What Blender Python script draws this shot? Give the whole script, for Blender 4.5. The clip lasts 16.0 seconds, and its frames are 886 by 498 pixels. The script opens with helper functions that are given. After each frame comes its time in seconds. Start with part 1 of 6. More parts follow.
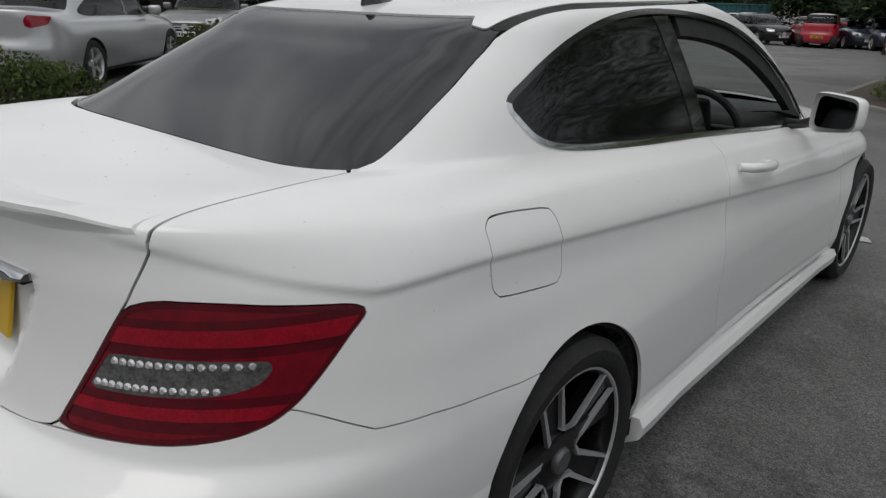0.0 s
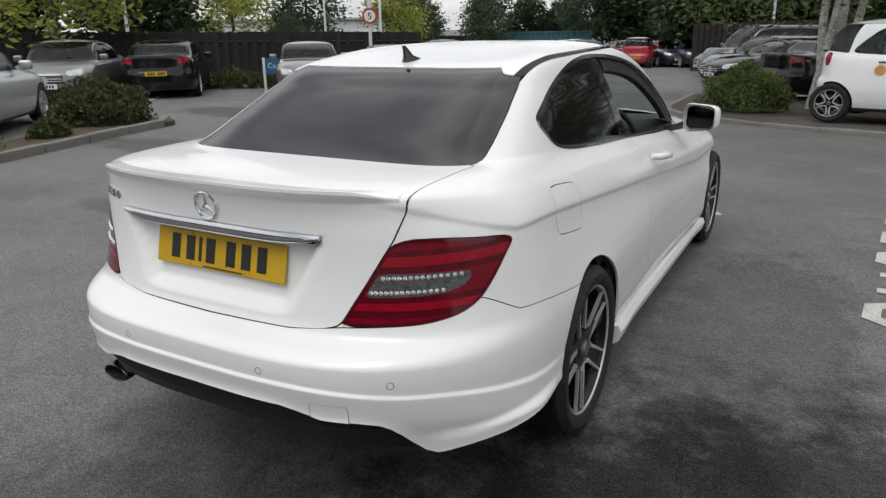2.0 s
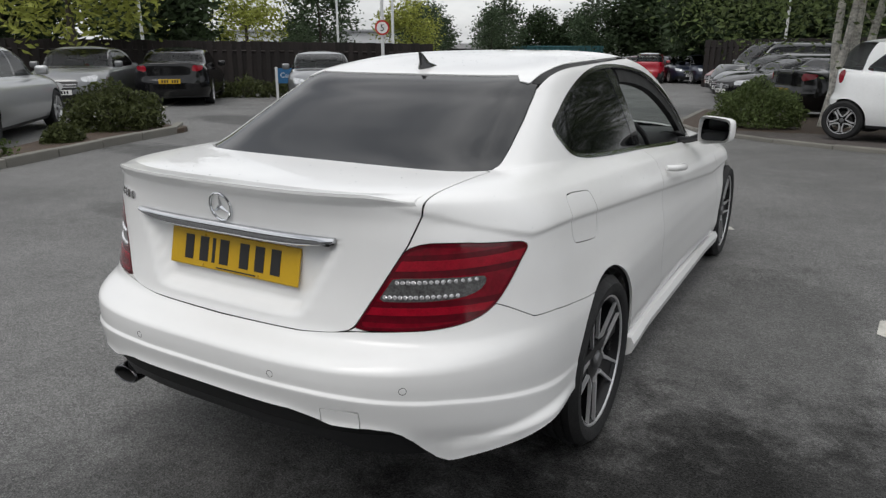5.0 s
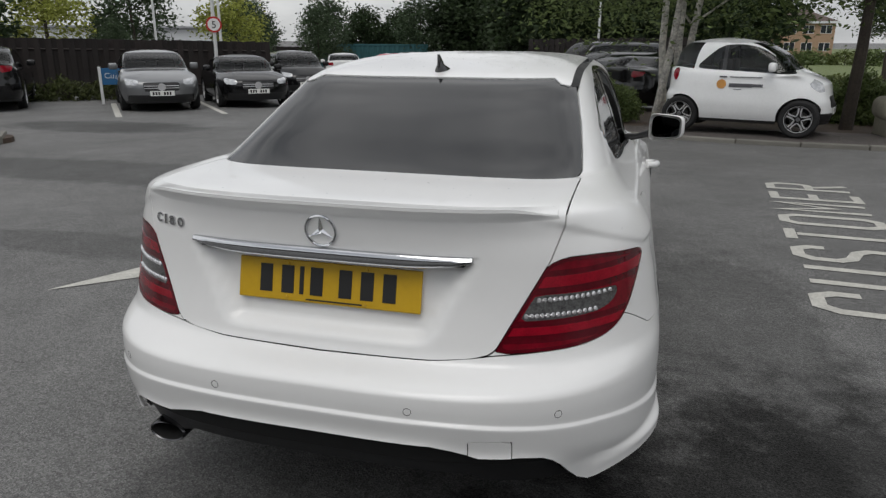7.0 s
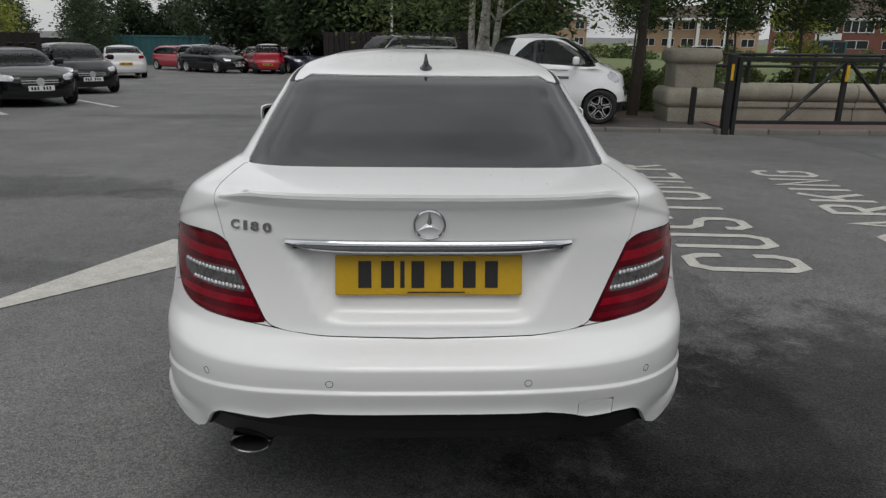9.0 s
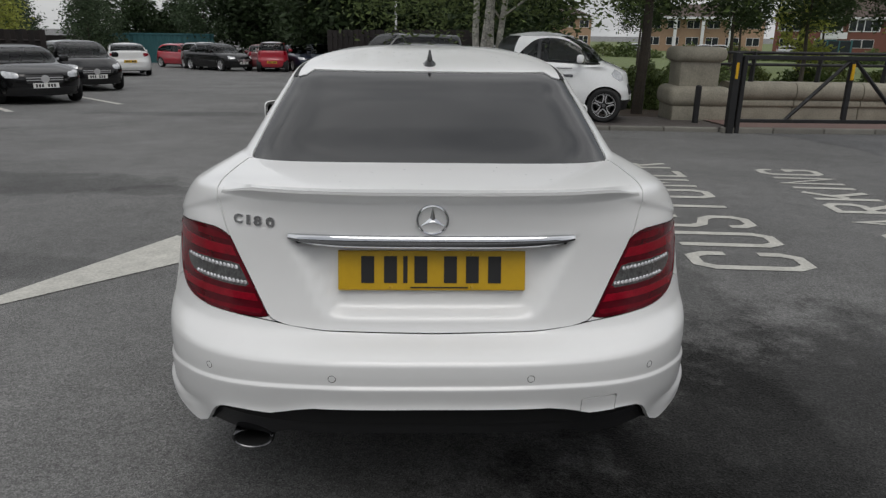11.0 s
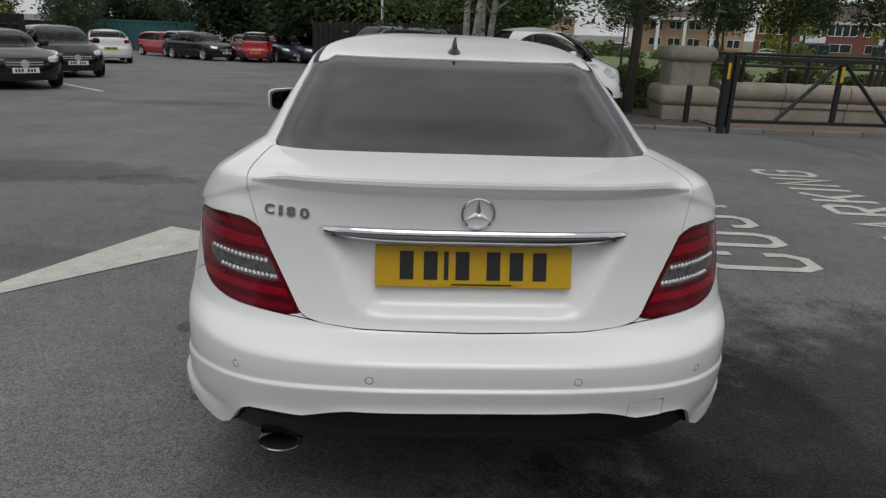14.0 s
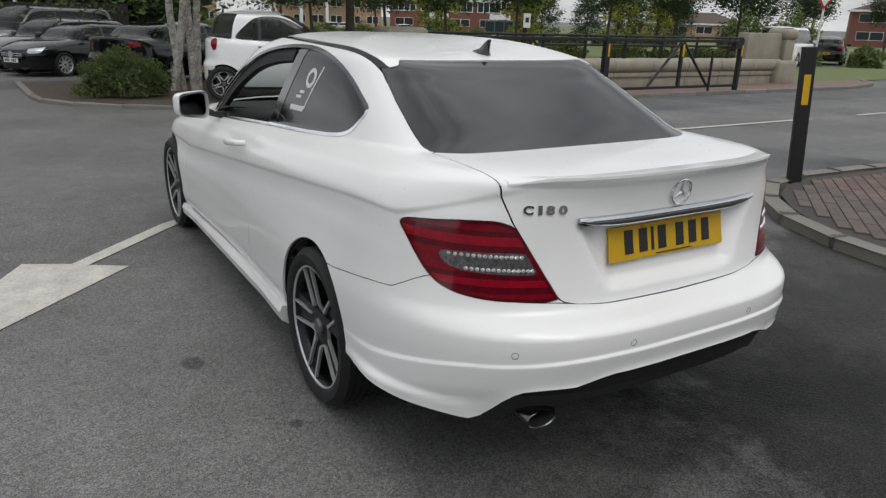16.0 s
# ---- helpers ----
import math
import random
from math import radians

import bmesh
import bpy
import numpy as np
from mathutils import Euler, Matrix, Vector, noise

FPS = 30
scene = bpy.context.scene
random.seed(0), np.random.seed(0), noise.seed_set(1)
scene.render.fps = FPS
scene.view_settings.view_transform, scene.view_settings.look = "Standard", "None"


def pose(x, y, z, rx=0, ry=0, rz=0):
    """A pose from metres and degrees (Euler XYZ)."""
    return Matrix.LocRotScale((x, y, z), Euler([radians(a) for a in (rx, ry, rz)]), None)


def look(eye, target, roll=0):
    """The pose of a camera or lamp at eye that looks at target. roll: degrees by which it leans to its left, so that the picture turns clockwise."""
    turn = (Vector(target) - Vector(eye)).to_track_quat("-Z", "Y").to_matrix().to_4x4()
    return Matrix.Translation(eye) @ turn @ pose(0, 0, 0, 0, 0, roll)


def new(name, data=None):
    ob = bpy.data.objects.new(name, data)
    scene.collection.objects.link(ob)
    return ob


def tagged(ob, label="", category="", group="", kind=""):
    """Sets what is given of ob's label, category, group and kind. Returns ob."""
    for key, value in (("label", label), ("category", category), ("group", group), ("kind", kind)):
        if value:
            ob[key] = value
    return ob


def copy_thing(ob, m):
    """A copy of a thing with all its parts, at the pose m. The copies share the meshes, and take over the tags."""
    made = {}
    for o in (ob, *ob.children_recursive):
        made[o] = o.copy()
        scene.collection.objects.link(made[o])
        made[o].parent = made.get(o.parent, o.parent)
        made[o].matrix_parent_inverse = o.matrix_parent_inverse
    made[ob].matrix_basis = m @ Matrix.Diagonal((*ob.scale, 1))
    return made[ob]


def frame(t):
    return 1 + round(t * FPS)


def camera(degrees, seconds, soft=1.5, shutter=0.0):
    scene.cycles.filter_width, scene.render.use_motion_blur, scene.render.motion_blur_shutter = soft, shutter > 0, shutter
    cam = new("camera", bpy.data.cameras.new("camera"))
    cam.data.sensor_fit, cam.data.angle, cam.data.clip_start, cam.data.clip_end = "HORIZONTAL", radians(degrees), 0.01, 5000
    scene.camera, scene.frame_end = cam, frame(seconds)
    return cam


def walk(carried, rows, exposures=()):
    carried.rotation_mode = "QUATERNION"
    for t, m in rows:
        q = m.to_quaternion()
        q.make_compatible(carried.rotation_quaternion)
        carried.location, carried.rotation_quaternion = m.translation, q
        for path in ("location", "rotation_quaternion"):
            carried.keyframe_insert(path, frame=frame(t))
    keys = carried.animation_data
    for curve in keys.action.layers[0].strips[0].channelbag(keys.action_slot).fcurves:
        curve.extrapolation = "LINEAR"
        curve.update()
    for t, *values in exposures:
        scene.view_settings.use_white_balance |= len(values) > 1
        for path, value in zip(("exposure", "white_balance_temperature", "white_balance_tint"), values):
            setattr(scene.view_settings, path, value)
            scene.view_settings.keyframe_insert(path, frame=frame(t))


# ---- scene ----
cam = camera(65.0, 16.0, soft=1.35)
PATH = [
    (0, (1.556, -0.223, 1.38), (0.316, 1.187, 0.691), 1.4),
    (0.5, (1.571, -0.668, 1.376), (0.424, 0.813, 0.675), 0.2),
    (1, (1.542, -1.034, 1.41), (0.549, 0.548, 0.697), 0.3),
    (1.5, (1.533, -1.231, 1.461), (0.607, 0.406, 0.779), -1.1),
    (2, (1.55, -1.289, 1.469), (0.616, 0.374, 0.867), -0.9),
    (2.5, (1.546, -1.295, 1.465), (0.598, 0.369, 0.889), -0.8),
    (3, (1.537, -1.293, 1.461), (0.556, 0.354, 0.889), -0.5),
    (3.5, (1.545, -1.297, 1.463), (0.577, 0.359, 0.897), 0.0),
    (6, (1.464, -1.288, 1.437), (0.532, 0.386, 0.865), -0.6),
    (6.5, (1.123, -1.331, 1.444), (0.416, 0.447, 0.861), 0.6),
    (7, (0.755, -1.485, 1.459), (0.245, 0.362, 0.886), 0.2),
    (7.5, (0.371, -1.575, 1.459), (0.143, 0.324, 0.874), 0.7),
    (8, (0.1, -1.682, 1.476), (-0.005, 0.228, 0.893), 1.1),
    (8.5, (-0.035, -1.708, 1.488), (0.017, 0.201, 0.896), 1.0),
    (9, (-0.03, -1.723, 1.483), (0.041, 0.187, 0.895), 0.7),
    (11.5, (-0.029, -1.721, 1.473), (0.023, 0.187, 0.877), 0.9),
    (12, (-0.034, -1.72, 1.473), (-0.016, 0.187, 0.871), 0.8),
    (12.5, (-0.03, -1.718, 1.473), (-0.013, 0.188, 0.869), 0.7),
    (13, (-0.031, -1.713, 1.475), (-0.021, 0.193, 0.867), 0.8),
    (13.5, (-0.03, -1.692, 1.467), (-0.002, 0.214, 0.861), 0.8),
    (14, (-0.193, -1.621, 1.439), (-0.073, 0.282, 0.836), 2.2),
    (14.5, (-0.623, -1.573, 1.446), (-0.283, 0.301, 0.833), 3.3),
    (15, (-1.067, -1.538, 1.483), (-0.551, 0.291, 0.861), 3.3),
    (15.5, (-1.484, -1.422, 1.483), (-0.656, 0.289, 0.862), 3.9),
    (16, (-1.746, -1.354, 1.49), (-0.755, 0.265, 0.86), 1.8),
]
walk(cam, [(t, look(eye, target, roll)) for t, eye, target, roll in PATH],
     ((0, -.08), (.5, .02), (1, .33), (1.5, .46), (2, .42), (3.5, .36), (6, .28), (7, .05), (8.5, -.03), (12.5, -.03), (14.2, -.05), (15, .06), (15.5, .18), (16, .24)))


# world: a bright overcast sky with broken grey cloud
world = bpy.data.worlds.new("overcast_sky")
scene.world = world
world.use_nodes = True
nt = world.node_tree
bg = nt.nodes["Background"]
sky = nt.nodes.new("ShaderNodeTexSky")
sky.sky_type = 'NISHITA'
sky.sun_disc = False
sky.sun_elevation, sky.sun_rotation = radians(59), radians(175)
tc = nt.nodes.new("ShaderNodeTexCoord")
mp = nt.nodes.new("ShaderNodeMapping")
mp.inputs["Scale"].default_value = (1.0, 1.0, 3.2)
cl = nt.nodes.new("ShaderNodeTexNoise")
cl.inputs["Scale"].default_value, cl.inputs["Detail"].default_value, cl.inputs["Roughness"].default_value = 2.1, 7.0, 0.55
ramp = nt.nodes.new("ShaderNodeValToRGB")
ramp.color_ramp.elements[0].position, ramp.color_ramp.elements[0].color = 0.34, (4.2, 4.35, 4.6, 1)
ramp.color_ramp.elements[1].position, ramp.color_ramp.elements[1].color = 0.66, (10.4, 10.4, 10.4, 1)
mixs = nt.nodes.new("ShaderNodeMix")
mixs.data_type = 'RGBA'
mixs.inputs[0].default_value = 0.9
nt.links.new(tc.outputs["Generated"], mp.inputs["Vector"])
nt.links.new(mp.outputs["Vector"], cl.inputs["Vector"])
nt.links.new(cl.outputs["Fac"], ramp.inputs["Fac"])
nt.links.new(sky.outputs["Color"], mixs.inputs[6])
sepw = nt.nodes.new("ShaderNodeSeparateXYZ")
rise = nt.nodes.new("ShaderNodeMapRange")
rise.inputs["From Min"].default_value, rise.inputs["From Max"].default_value = 0.0, 1.0
rise.inputs["To Min"].default_value, rise.inputs["To Max"].default_value = 0.82, 1.24
dome = nt.nodes.new("ShaderNodeVectorMath")
dome.operation = 'SCALE'
nt.links.new(tc.outputs["Generated"], sepw.inputs["Vector"])
nt.links.new(sepw.outputs["Z"], rise.inputs["Value"])
nt.links.new(ramp.outputs["Color"], dome.inputs[0])
nt.links.new(rise.outputs["Result"], dome.inputs["Scale"])
nt.links.new(dome.outputs["Vector"], mixs.inputs[7])
nt.links.new(mixs.outputs[2], bg.inputs["Color"])
bg.inputs["Strength"].default_value = 0.10

sun = new("sun", bpy.data.lights.new("sun", 'SUN'))
sun.data.energy, sun.data.angle, sun.data.color = 0.85, radians(35), (1.0, 0.97, 0.93)
sun.matrix_world = look((1.2, -13, 22), (0, 0, 0))


# materials
def nodes_of(name):
    m = bpy.data.materials.new(name)
    m.use_nodes = True
    t = m.node_tree
    return m, t, t.nodes["Principled BSDF"]


def mat(name, col, rough=0.5, metal=0.0, vary=0.15, scale=6.0, fine=60.0, bump=0.0, bump_scale=120.0, coat=0.0, per_piece=0.0, per_island=0.0, spec=0.5):
    """A surface whose colour and gloss vary at two scales, with fine relief."""
    m, t, b = nodes_of(name)
    new_node, link = t.nodes.new, t.links.new
    tc = new_node("ShaderNodeTexCoord")
    n1, n2 = new_node("ShaderNodeTexNoise"), new_node("ShaderNodeTexNoise")
    for n, s, d in ((n1, scale, 4.0), (n2, fine, 3.0)):
        n.inputs["Scale"].default_value, n.inputs["Detail"].default_value = s, d
        link(tc.outputs["Object"], n.inputs["Vector"])
    add = new_node("ShaderNodeMath")
    add.operation = 'ADD'
    link(n1.outputs["Fac"], add.inputs[0])
    link(n2.outputs["Fac"], add.inputs[1])
    mr = new_node("ShaderNodeMapRange")
    mr.inputs["From Min"].default_value, mr.inputs["From Max"].default_value = 0.6, 1.4
    mr.inputs["To Min"].default_value, mr.inputs["To Max"].default_value = 1 - vary, 1 + vary
    link(add.outputs[0], mr.inputs["Value"])
    last = mr.outputs["Result"]
    for amount, node, out in ((per_piece, "ShaderNodeObjectInfo", "Random"), (per_island, "ShaderNodeNewGeometry", "Random Per Island")):
        if amount:
            oi = new_node(node)
            m2 = new_node("ShaderNodeMapRange")
            m2.inputs["To Min"].default_value, m2.inputs["To Max"].default_value = 1 - amount, 1 + amount
            link(oi.outputs[out], m2.inputs["Value"])
            mul = new_node("ShaderNodeMath")
            mul.operation = 'MULTIPLY'
            link(last, mul.inputs[0])
            link(m2.outputs["Result"], mul.inputs[1])
            last = mul.outputs[0]
    sc = new_node("ShaderNodeVectorMath")
    sc.operation = 'SCALE'
    sc.inputs[0].default_value = col
    link(last, sc.inputs["Scale"])
    link(sc.outputs["Vector"], b.inputs["Base Color"])
    rr = new_node("ShaderNodeMapRange")
    rr.inputs["From Min"].default_value, rr.inputs["From Max"].default_value = 0.3, 0.7
    rr.inputs["To Min"].default_value, rr.inputs["To Max"].default_value = max(0.02, rough * 0.85), min(1, rough * 1.15)
    link(n1.outputs["Fac"], rr.inputs["Value"])
    link(rr.outputs["Result"], b.inputs["Roughness"])
    b.inputs["Metallic"].default_value = metal
    b.inputs["Specular IOR Level"].default_value = spec
    if coat:
        b.inputs["Coat Weight"].default_value = coat
        b.inputs["Coat Roughness"].default_value = 0.03
    if bump:
        n3 = new_node("ShaderNodeTexNoise")
        n3.inputs["Scale"].default_value, n3.inputs["Detail"].default_value = bump_scale, 3.0
        link(tc.outputs["Object"], n3.inputs["Vector"])
        bp = new_node("ShaderNodeBump")
        bp.inputs["Strength"].default_value, bp.inputs["Distance"].default_value = bump, 0.01
        link(n3.outputs["Fac"], bp.inputs["Height"])
        link(bp.outputs["Normal"], b.inputs["Normal"])
    return m


def glass_mat(name, tint, see=0.75):
    """A thin pane: clear or tinted, glossy by Fresnel."""
    m, t, b = nodes_of(name)
    tr, gl, lw, pw, fr, mx = (t.nodes.new(k) for k in ("ShaderNodeBsdfTransparent", "ShaderNodeBsdfGlossy", "ShaderNodeLayerWeight", "ShaderNodeMath", "ShaderNodeMath", "ShaderNodeMixShader"))
    tr.inputs["Color"].default_value = (*[c * see for c in tint], 1)
    gl.inputs["Roughness"].default_value = 0.02
    pw.operation, fr.operation = 'POWER', 'MULTIPLY_ADD'
    pw.inputs[1].default_value, fr.inputs[1].default_value, fr.inputs[2].default_value = 5.0, 0.8, 0.035
    t.links.new(lw.outputs["Facing"], pw.inputs[0])
    t.links.new(pw.outputs[0], fr.inputs[0])
    t.links.new(fr.outputs[0], mx.inputs[0])
    t.links.new(tr.outputs[0], mx.inputs[1])
    t.links.new(gl.outputs[0], mx.inputs[2])
    t.links.new(mx.outputs[0], t.nodes["Material Output"].inputs["Surface"])
    return m


WHITE = mat("white_paint", (0.78, 0.78, 0.772), 0.45, vary=0.015, scale=2, fine=14, coat=0.75)
BLACK_GAP = mat("black_inner", (0.006, 0.006, 0.006), 0.8)
DARK_PLASTIC = mat("dark_plastic", (0.014, 0.014, 0.015), 0.5, bump=0.1, bump_scale=300)
GLOSS_BLACK = mat("gloss_black", (0.01, 0.01, 0.011), 0.12, coat=0.5)
PRIVACY = mat("privacy_glass", (0.010, 0.0105, 0.0115), 0.055, vary=0.2, scale=3, coat=0.0, spec=0.62)
SIDE_GLASS = mat("side_privacy_glass", (0.006, 0.0063, 0.007), 0.05, vary=0.2, scale=3, spec=0.38)
CLEAR = glass_mat("clear_glass", (0.86, 0.92, 0.9))
TINT = glass_mat("tinted_glass", (0.42, 0.46, 0.46))
CHROME = mat("chrome", (0.72, 0.73, 0.75), 0.07, 1.0, vary=0.05)
SATIN = mat("satin_alloy", (0.56, 0.56, 0.57), 0.36, 0.6, vary=0.08)
BAR_CHROME = mat("bar_chrome", (0.54, 0.55, 0.57), 0.05, 1.0, vary=0.05)
MATT_RUBBER = mat("matt_rubber", (0.012, 0.012, 0.012), 0.7)
DIODE = mat("diode_cup", (0.72, 0.72, 0.73), 0.22, 0.7, vary=0.3, scale=90)
BRAKE = mat("brake_disc_iron", (0.05, 0.048, 0.046), 0.5, 0.6, vary=0.3)
RUBBER = mat("tyre_rubber", (0.010, 0.010, 0.0105), 0.8, vary=0.3, scale=9, bump=0.2, bump_scale=90)
RIM_BLACK = mat("rim_black", (0.008, 0.008, 0.009), 0.3, coat=0.0, spec=0.3)
LAMP_RED = mat("lamp_red", (0.235, 0.002, 0.012), 0.12, vary=0.35, scale=26, fine=240, coat=0.25, spec=0.4)
LAMP_DARK = mat("lamp_maroon", (0.082, 0.001, 0.006), 0.12, vary=0.3, scale=22, coat=0.25, spec=0.4)
LAMP_MID = mat("lamp_crimson", (0.150, 0.0015, 0.009), 0.12, vary=0.3, scale=22, coat=0.25, spec=0.4)
LAMP_CLEAR = mat("lamp_clear", (0.10, 0.10, 0.10), 0.2, 0.3, vary=0.6, scale=60, fine=200, coat=1.0)
PLATE_YELLOW = mat("plate_yellow", (0.52, 0.32, 0.012), 0.35, vary=0.06)
PLATE_WHITE = mat("plate_white", (0.72, 0.72, 0.70), 0.35, vary=0.05)
INK = mat("black_ink", (0.012, 0.012, 0.012), 0.5)
LEATHER = mat("dark_leather", (0.02, 0.02, 0.021), 0.55, bump=0.2, bump_scale=180)


# building blocks
def mesh_object(name, verts, faces, material, parent=None, label="", smooth=True, sharp=35):
    me = bpy.data.meshes.new(name)
    me.from_pydata([tuple(v) for v in verts], [], faces)
    me.update()
    if smooth:
        me.polygons.foreach_set("use_smooth", [True] * len(me.polygons))
        me.set_sharp_from_angle(angle=radians(sharp))
    me.materials.append(material)
    ob = new(name, me)
    if parent is not None:
        ob.parent = parent
    if label:
        tagged(ob, label)
    return ob


def part(name, bm, material, parent=None, label="", smooth=False, sharp=40):
    me = bpy.data.meshes.new(name)
    bm.to_mesh(me)
    bm.free()
    if smooth:
        me.polygons.foreach_set("use_smooth", [True] * len(me.polygons))
        me.set_sharp_from_angle(angle=radians(sharp))
    me.materials.append(material)
    ob = new(name, me)
    if parent is not None:
        ob.parent = parent
    if label:
        tagged(ob, label)
    return ob


def thing(name, m, label, category, group="", kind=""):
    ob = new(name)
    ob.empty_display_size = 0.2
    ob.matrix_basis = m
    return tagged(ob, label, category, group, kind)


def box_bm(lo, hi, bevel=0.0, seg=1, bm=None, m=None):
    """An upright box between two corners, with rounded edges, added to bm."""
    bm = bm or bmesh.new()
    made = bmesh.ops.create_cube(bm, size=1)["verts"]
    lo, hi = Vector(lo), Vector(hi)
    for v in made:
        v.co = Vector(((lo[i] + hi[i]) / 2 + v.co[i] * (hi[i] - lo[i]) for i in range(3)))
    if bevel:
        es = {e for v in made for e in v.link_edges}
        r = bmesh.ops.bevel(bm, geom=list(es), offset=bevel, segments=seg, profile=0.5, affect='EDGES')
        made = list({v for v in made if v.is_valid} | {v for v in r["verts"]})
    if m is not None:
        for v in {v for f in bm.faces for v in f.verts if v in set(made)}:
            v.co = m @ v.co
    return bm


def tube_bm(points, radii, sides=8, bm=None, caps=True):
    """A tapering tube along a line of points."""
    bm = bm or bmesh.new()
    rings = []
    pts = [Vector(p) for p in points]
    for i, p in enumerate(pts):
        d = (pts[min(i + 1, len(pts) - 1)] - pts[max(i - 1, 0)]).normalized()
        a = d.orthogonal().normalized() if abs(d.z) < 0.99 else Vector((1, 0, 0))
        if abs(d.z) < 0.99:
            a = Vector((0, 0, 1)).cross(d).normalized()
        b = d.cross(a)
        r = radii[i] if hasattr(radii, "__len__") else radii
        rings.append([bm.verts.new(p + r * (math.cos(2 * math.pi * k / sides) * a + math.sin(2 * math.pi * k / sides) * b)) for k in range(sides)])
    for r0, r1 in zip(rings, rings[1:]):
        for k in range(sides):
            bm.faces.new((r0[k], r0[(k + 1) % sides], r1[(k + 1) % sides], r1[k]))
    if caps:
        bm.faces.new(list(reversed(rings[0])))
        bm.faces.new(rings[-1])
    return bm


def lathe(profile, sides, close=False):
    """Vertices and faces of a profile of (radius, along) turned about the x axis."""
    verts, faces = [], []
    n = len(profile)
    for k in range(sides):
        a = 2 * math.pi * k / sides
        for r, x in profile:
            verts.append((x, r * math.cos(a), r * math.sin(a)))
    for k in range(sides):
        k2 = (k + 1) % sides
        for i in range(n - (0 if close else 1)):
            j = (i + 1) % n
            faces.append((k * n + i, k * n + j, k2 * n + j, k2 * n + i))
    return verts, faces


def plate_faces(outline, z0, z1):
    """A flat slab of an outline of (x, y), from z0 to z1."""
    n = len(outline)
    verts = [(x, y, z0) for x, y in outline] + [(x, y, z1) for x, y in outline]
    faces = [tuple(range(n))[::-1], tuple(range(n, 2 * n))] + [(i, (i + 1) % n, n + (i + 1) % n, n + i) for i in range(n)]
    return verts, faces


def ground_z(x, y):
    """The tarmac falls gently away beyond the parked coupe."""
    d = y - 6.0
    return -0.02 * 0.5 * (d + math.sqrt(d * d + 1.0)) + 0.02 * 0.5 * (-6 + math.sqrt(37.0))


# ground, road, kerbed islands and painted markings
def asphalt(name, col, stains_and_shade=()):
    """Worn tarmac: stone chips, blotches, and staining or painted shade of its own shape (x, y, radius x, radius y,
    darkness).
    """
    m, t, b = nodes_of(name)
    nn, link = t.nodes.new, t.links.new
    tc = nn("ShaderNodeTexCoord")

    def noise_(scale, detail=4.0, rough=0.5):
        n = nn("ShaderNodeTexNoise")
        n.inputs["Scale"].default_value, n.inputs["Detail"].default_value, n.inputs["Roughness"].default_value = scale, detail, rough
        link(tc.outputs["Object"], n.inputs["Vector"])
        return n.outputs["Fac"]

    def rng(v, a, c, lo, hi):
        r = nn("ShaderNodeMapRange")
        r.inputs["From Min"].default_value, r.inputs["From Max"].default_value = a, c
        r.inputs["To Min"].default_value, r.inputs["To Max"].default_value = lo, hi
        link(v, r.inputs["Value"])
        return r.outputs["Result"]

    def op(kind, a, c):
        o = nn("ShaderNodeMath")
        o.operation = kind
        for i, w in enumerate((a, c)):
            if isinstance(w, (int, float)):
                o.inputs[i].default_value = w
            else:
                link(w, o.inputs[i])
        return o.outputs[0]
    vor = nn("ShaderNodeTexVoronoi")
    vor.inputs["Scale"].default_value = 110.0
    link(tc.outputs["Object"], vor.inputs["Vector"])
    sepc = nn("ShaderNodeSeparateColor")
    link(vor.outputs["Color"], sepc.inputs["Color"])
    chips = rng(sepc.outputs["Red"], 0.0, 1.0, 0.68, 1.38)
    blot = rng(noise_(0.45, 6.0, 0.6), 0.35, 0.68, 0.80, 1.14)
    mid = rng(noise_(5.0, 5.0, 0.6), 0.3, 0.7, 0.88, 1.12)
    fine = rng(noise_(170.0, 2.0, 0.7), 0.38, 0.64, 0.55, 1.48)
    fac = op('MULTIPLY', op('MULTIPLY', op('MULTIPLY', chips, fine), blot), mid)
    rough = rng(noise_(0.8, 4.0), 0.3, 0.7, 0.62, 0.82)
    sep = nn("ShaderNodeSeparateXYZ")
    link(tc.outputs["Object"], sep.inputs["Vector"])
    edge = noise_(3.6, 9.0, 0.75)
    speck = rng(noise_(120.0, 3.0, 0.6), 0.40, 0.62, 1.0, 0.0)
    gloss = rng(noise_(1.4, 4.0), 0.3, 0.7, 0.30, 0.42)
    for cx, cy, rx, ry, dark in stains_and_shade:
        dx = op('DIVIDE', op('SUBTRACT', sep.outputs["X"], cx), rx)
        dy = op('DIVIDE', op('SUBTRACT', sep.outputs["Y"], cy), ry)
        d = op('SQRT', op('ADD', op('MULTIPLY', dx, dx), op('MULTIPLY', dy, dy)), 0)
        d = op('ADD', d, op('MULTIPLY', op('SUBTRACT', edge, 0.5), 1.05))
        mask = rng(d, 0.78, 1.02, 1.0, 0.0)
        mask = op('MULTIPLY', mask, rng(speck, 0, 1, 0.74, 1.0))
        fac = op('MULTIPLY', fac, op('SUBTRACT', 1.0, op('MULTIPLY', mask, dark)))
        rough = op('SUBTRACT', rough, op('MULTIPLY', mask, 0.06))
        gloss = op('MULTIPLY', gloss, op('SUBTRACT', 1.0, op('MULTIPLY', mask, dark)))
    sc = nn("ShaderNodeVectorMath")
    sc.operation = 'SCALE'
    sc.inputs[0].default_value = col
    link(fac, sc.inputs["Scale"])
    link(sc.outputs["Vector"], b.inputs["Base Color"])
    link(rough, b.inputs["Roughness"])
    link(gloss, b.inputs["Specular IOR Level"])
    bp = nn("ShaderNodeBump")
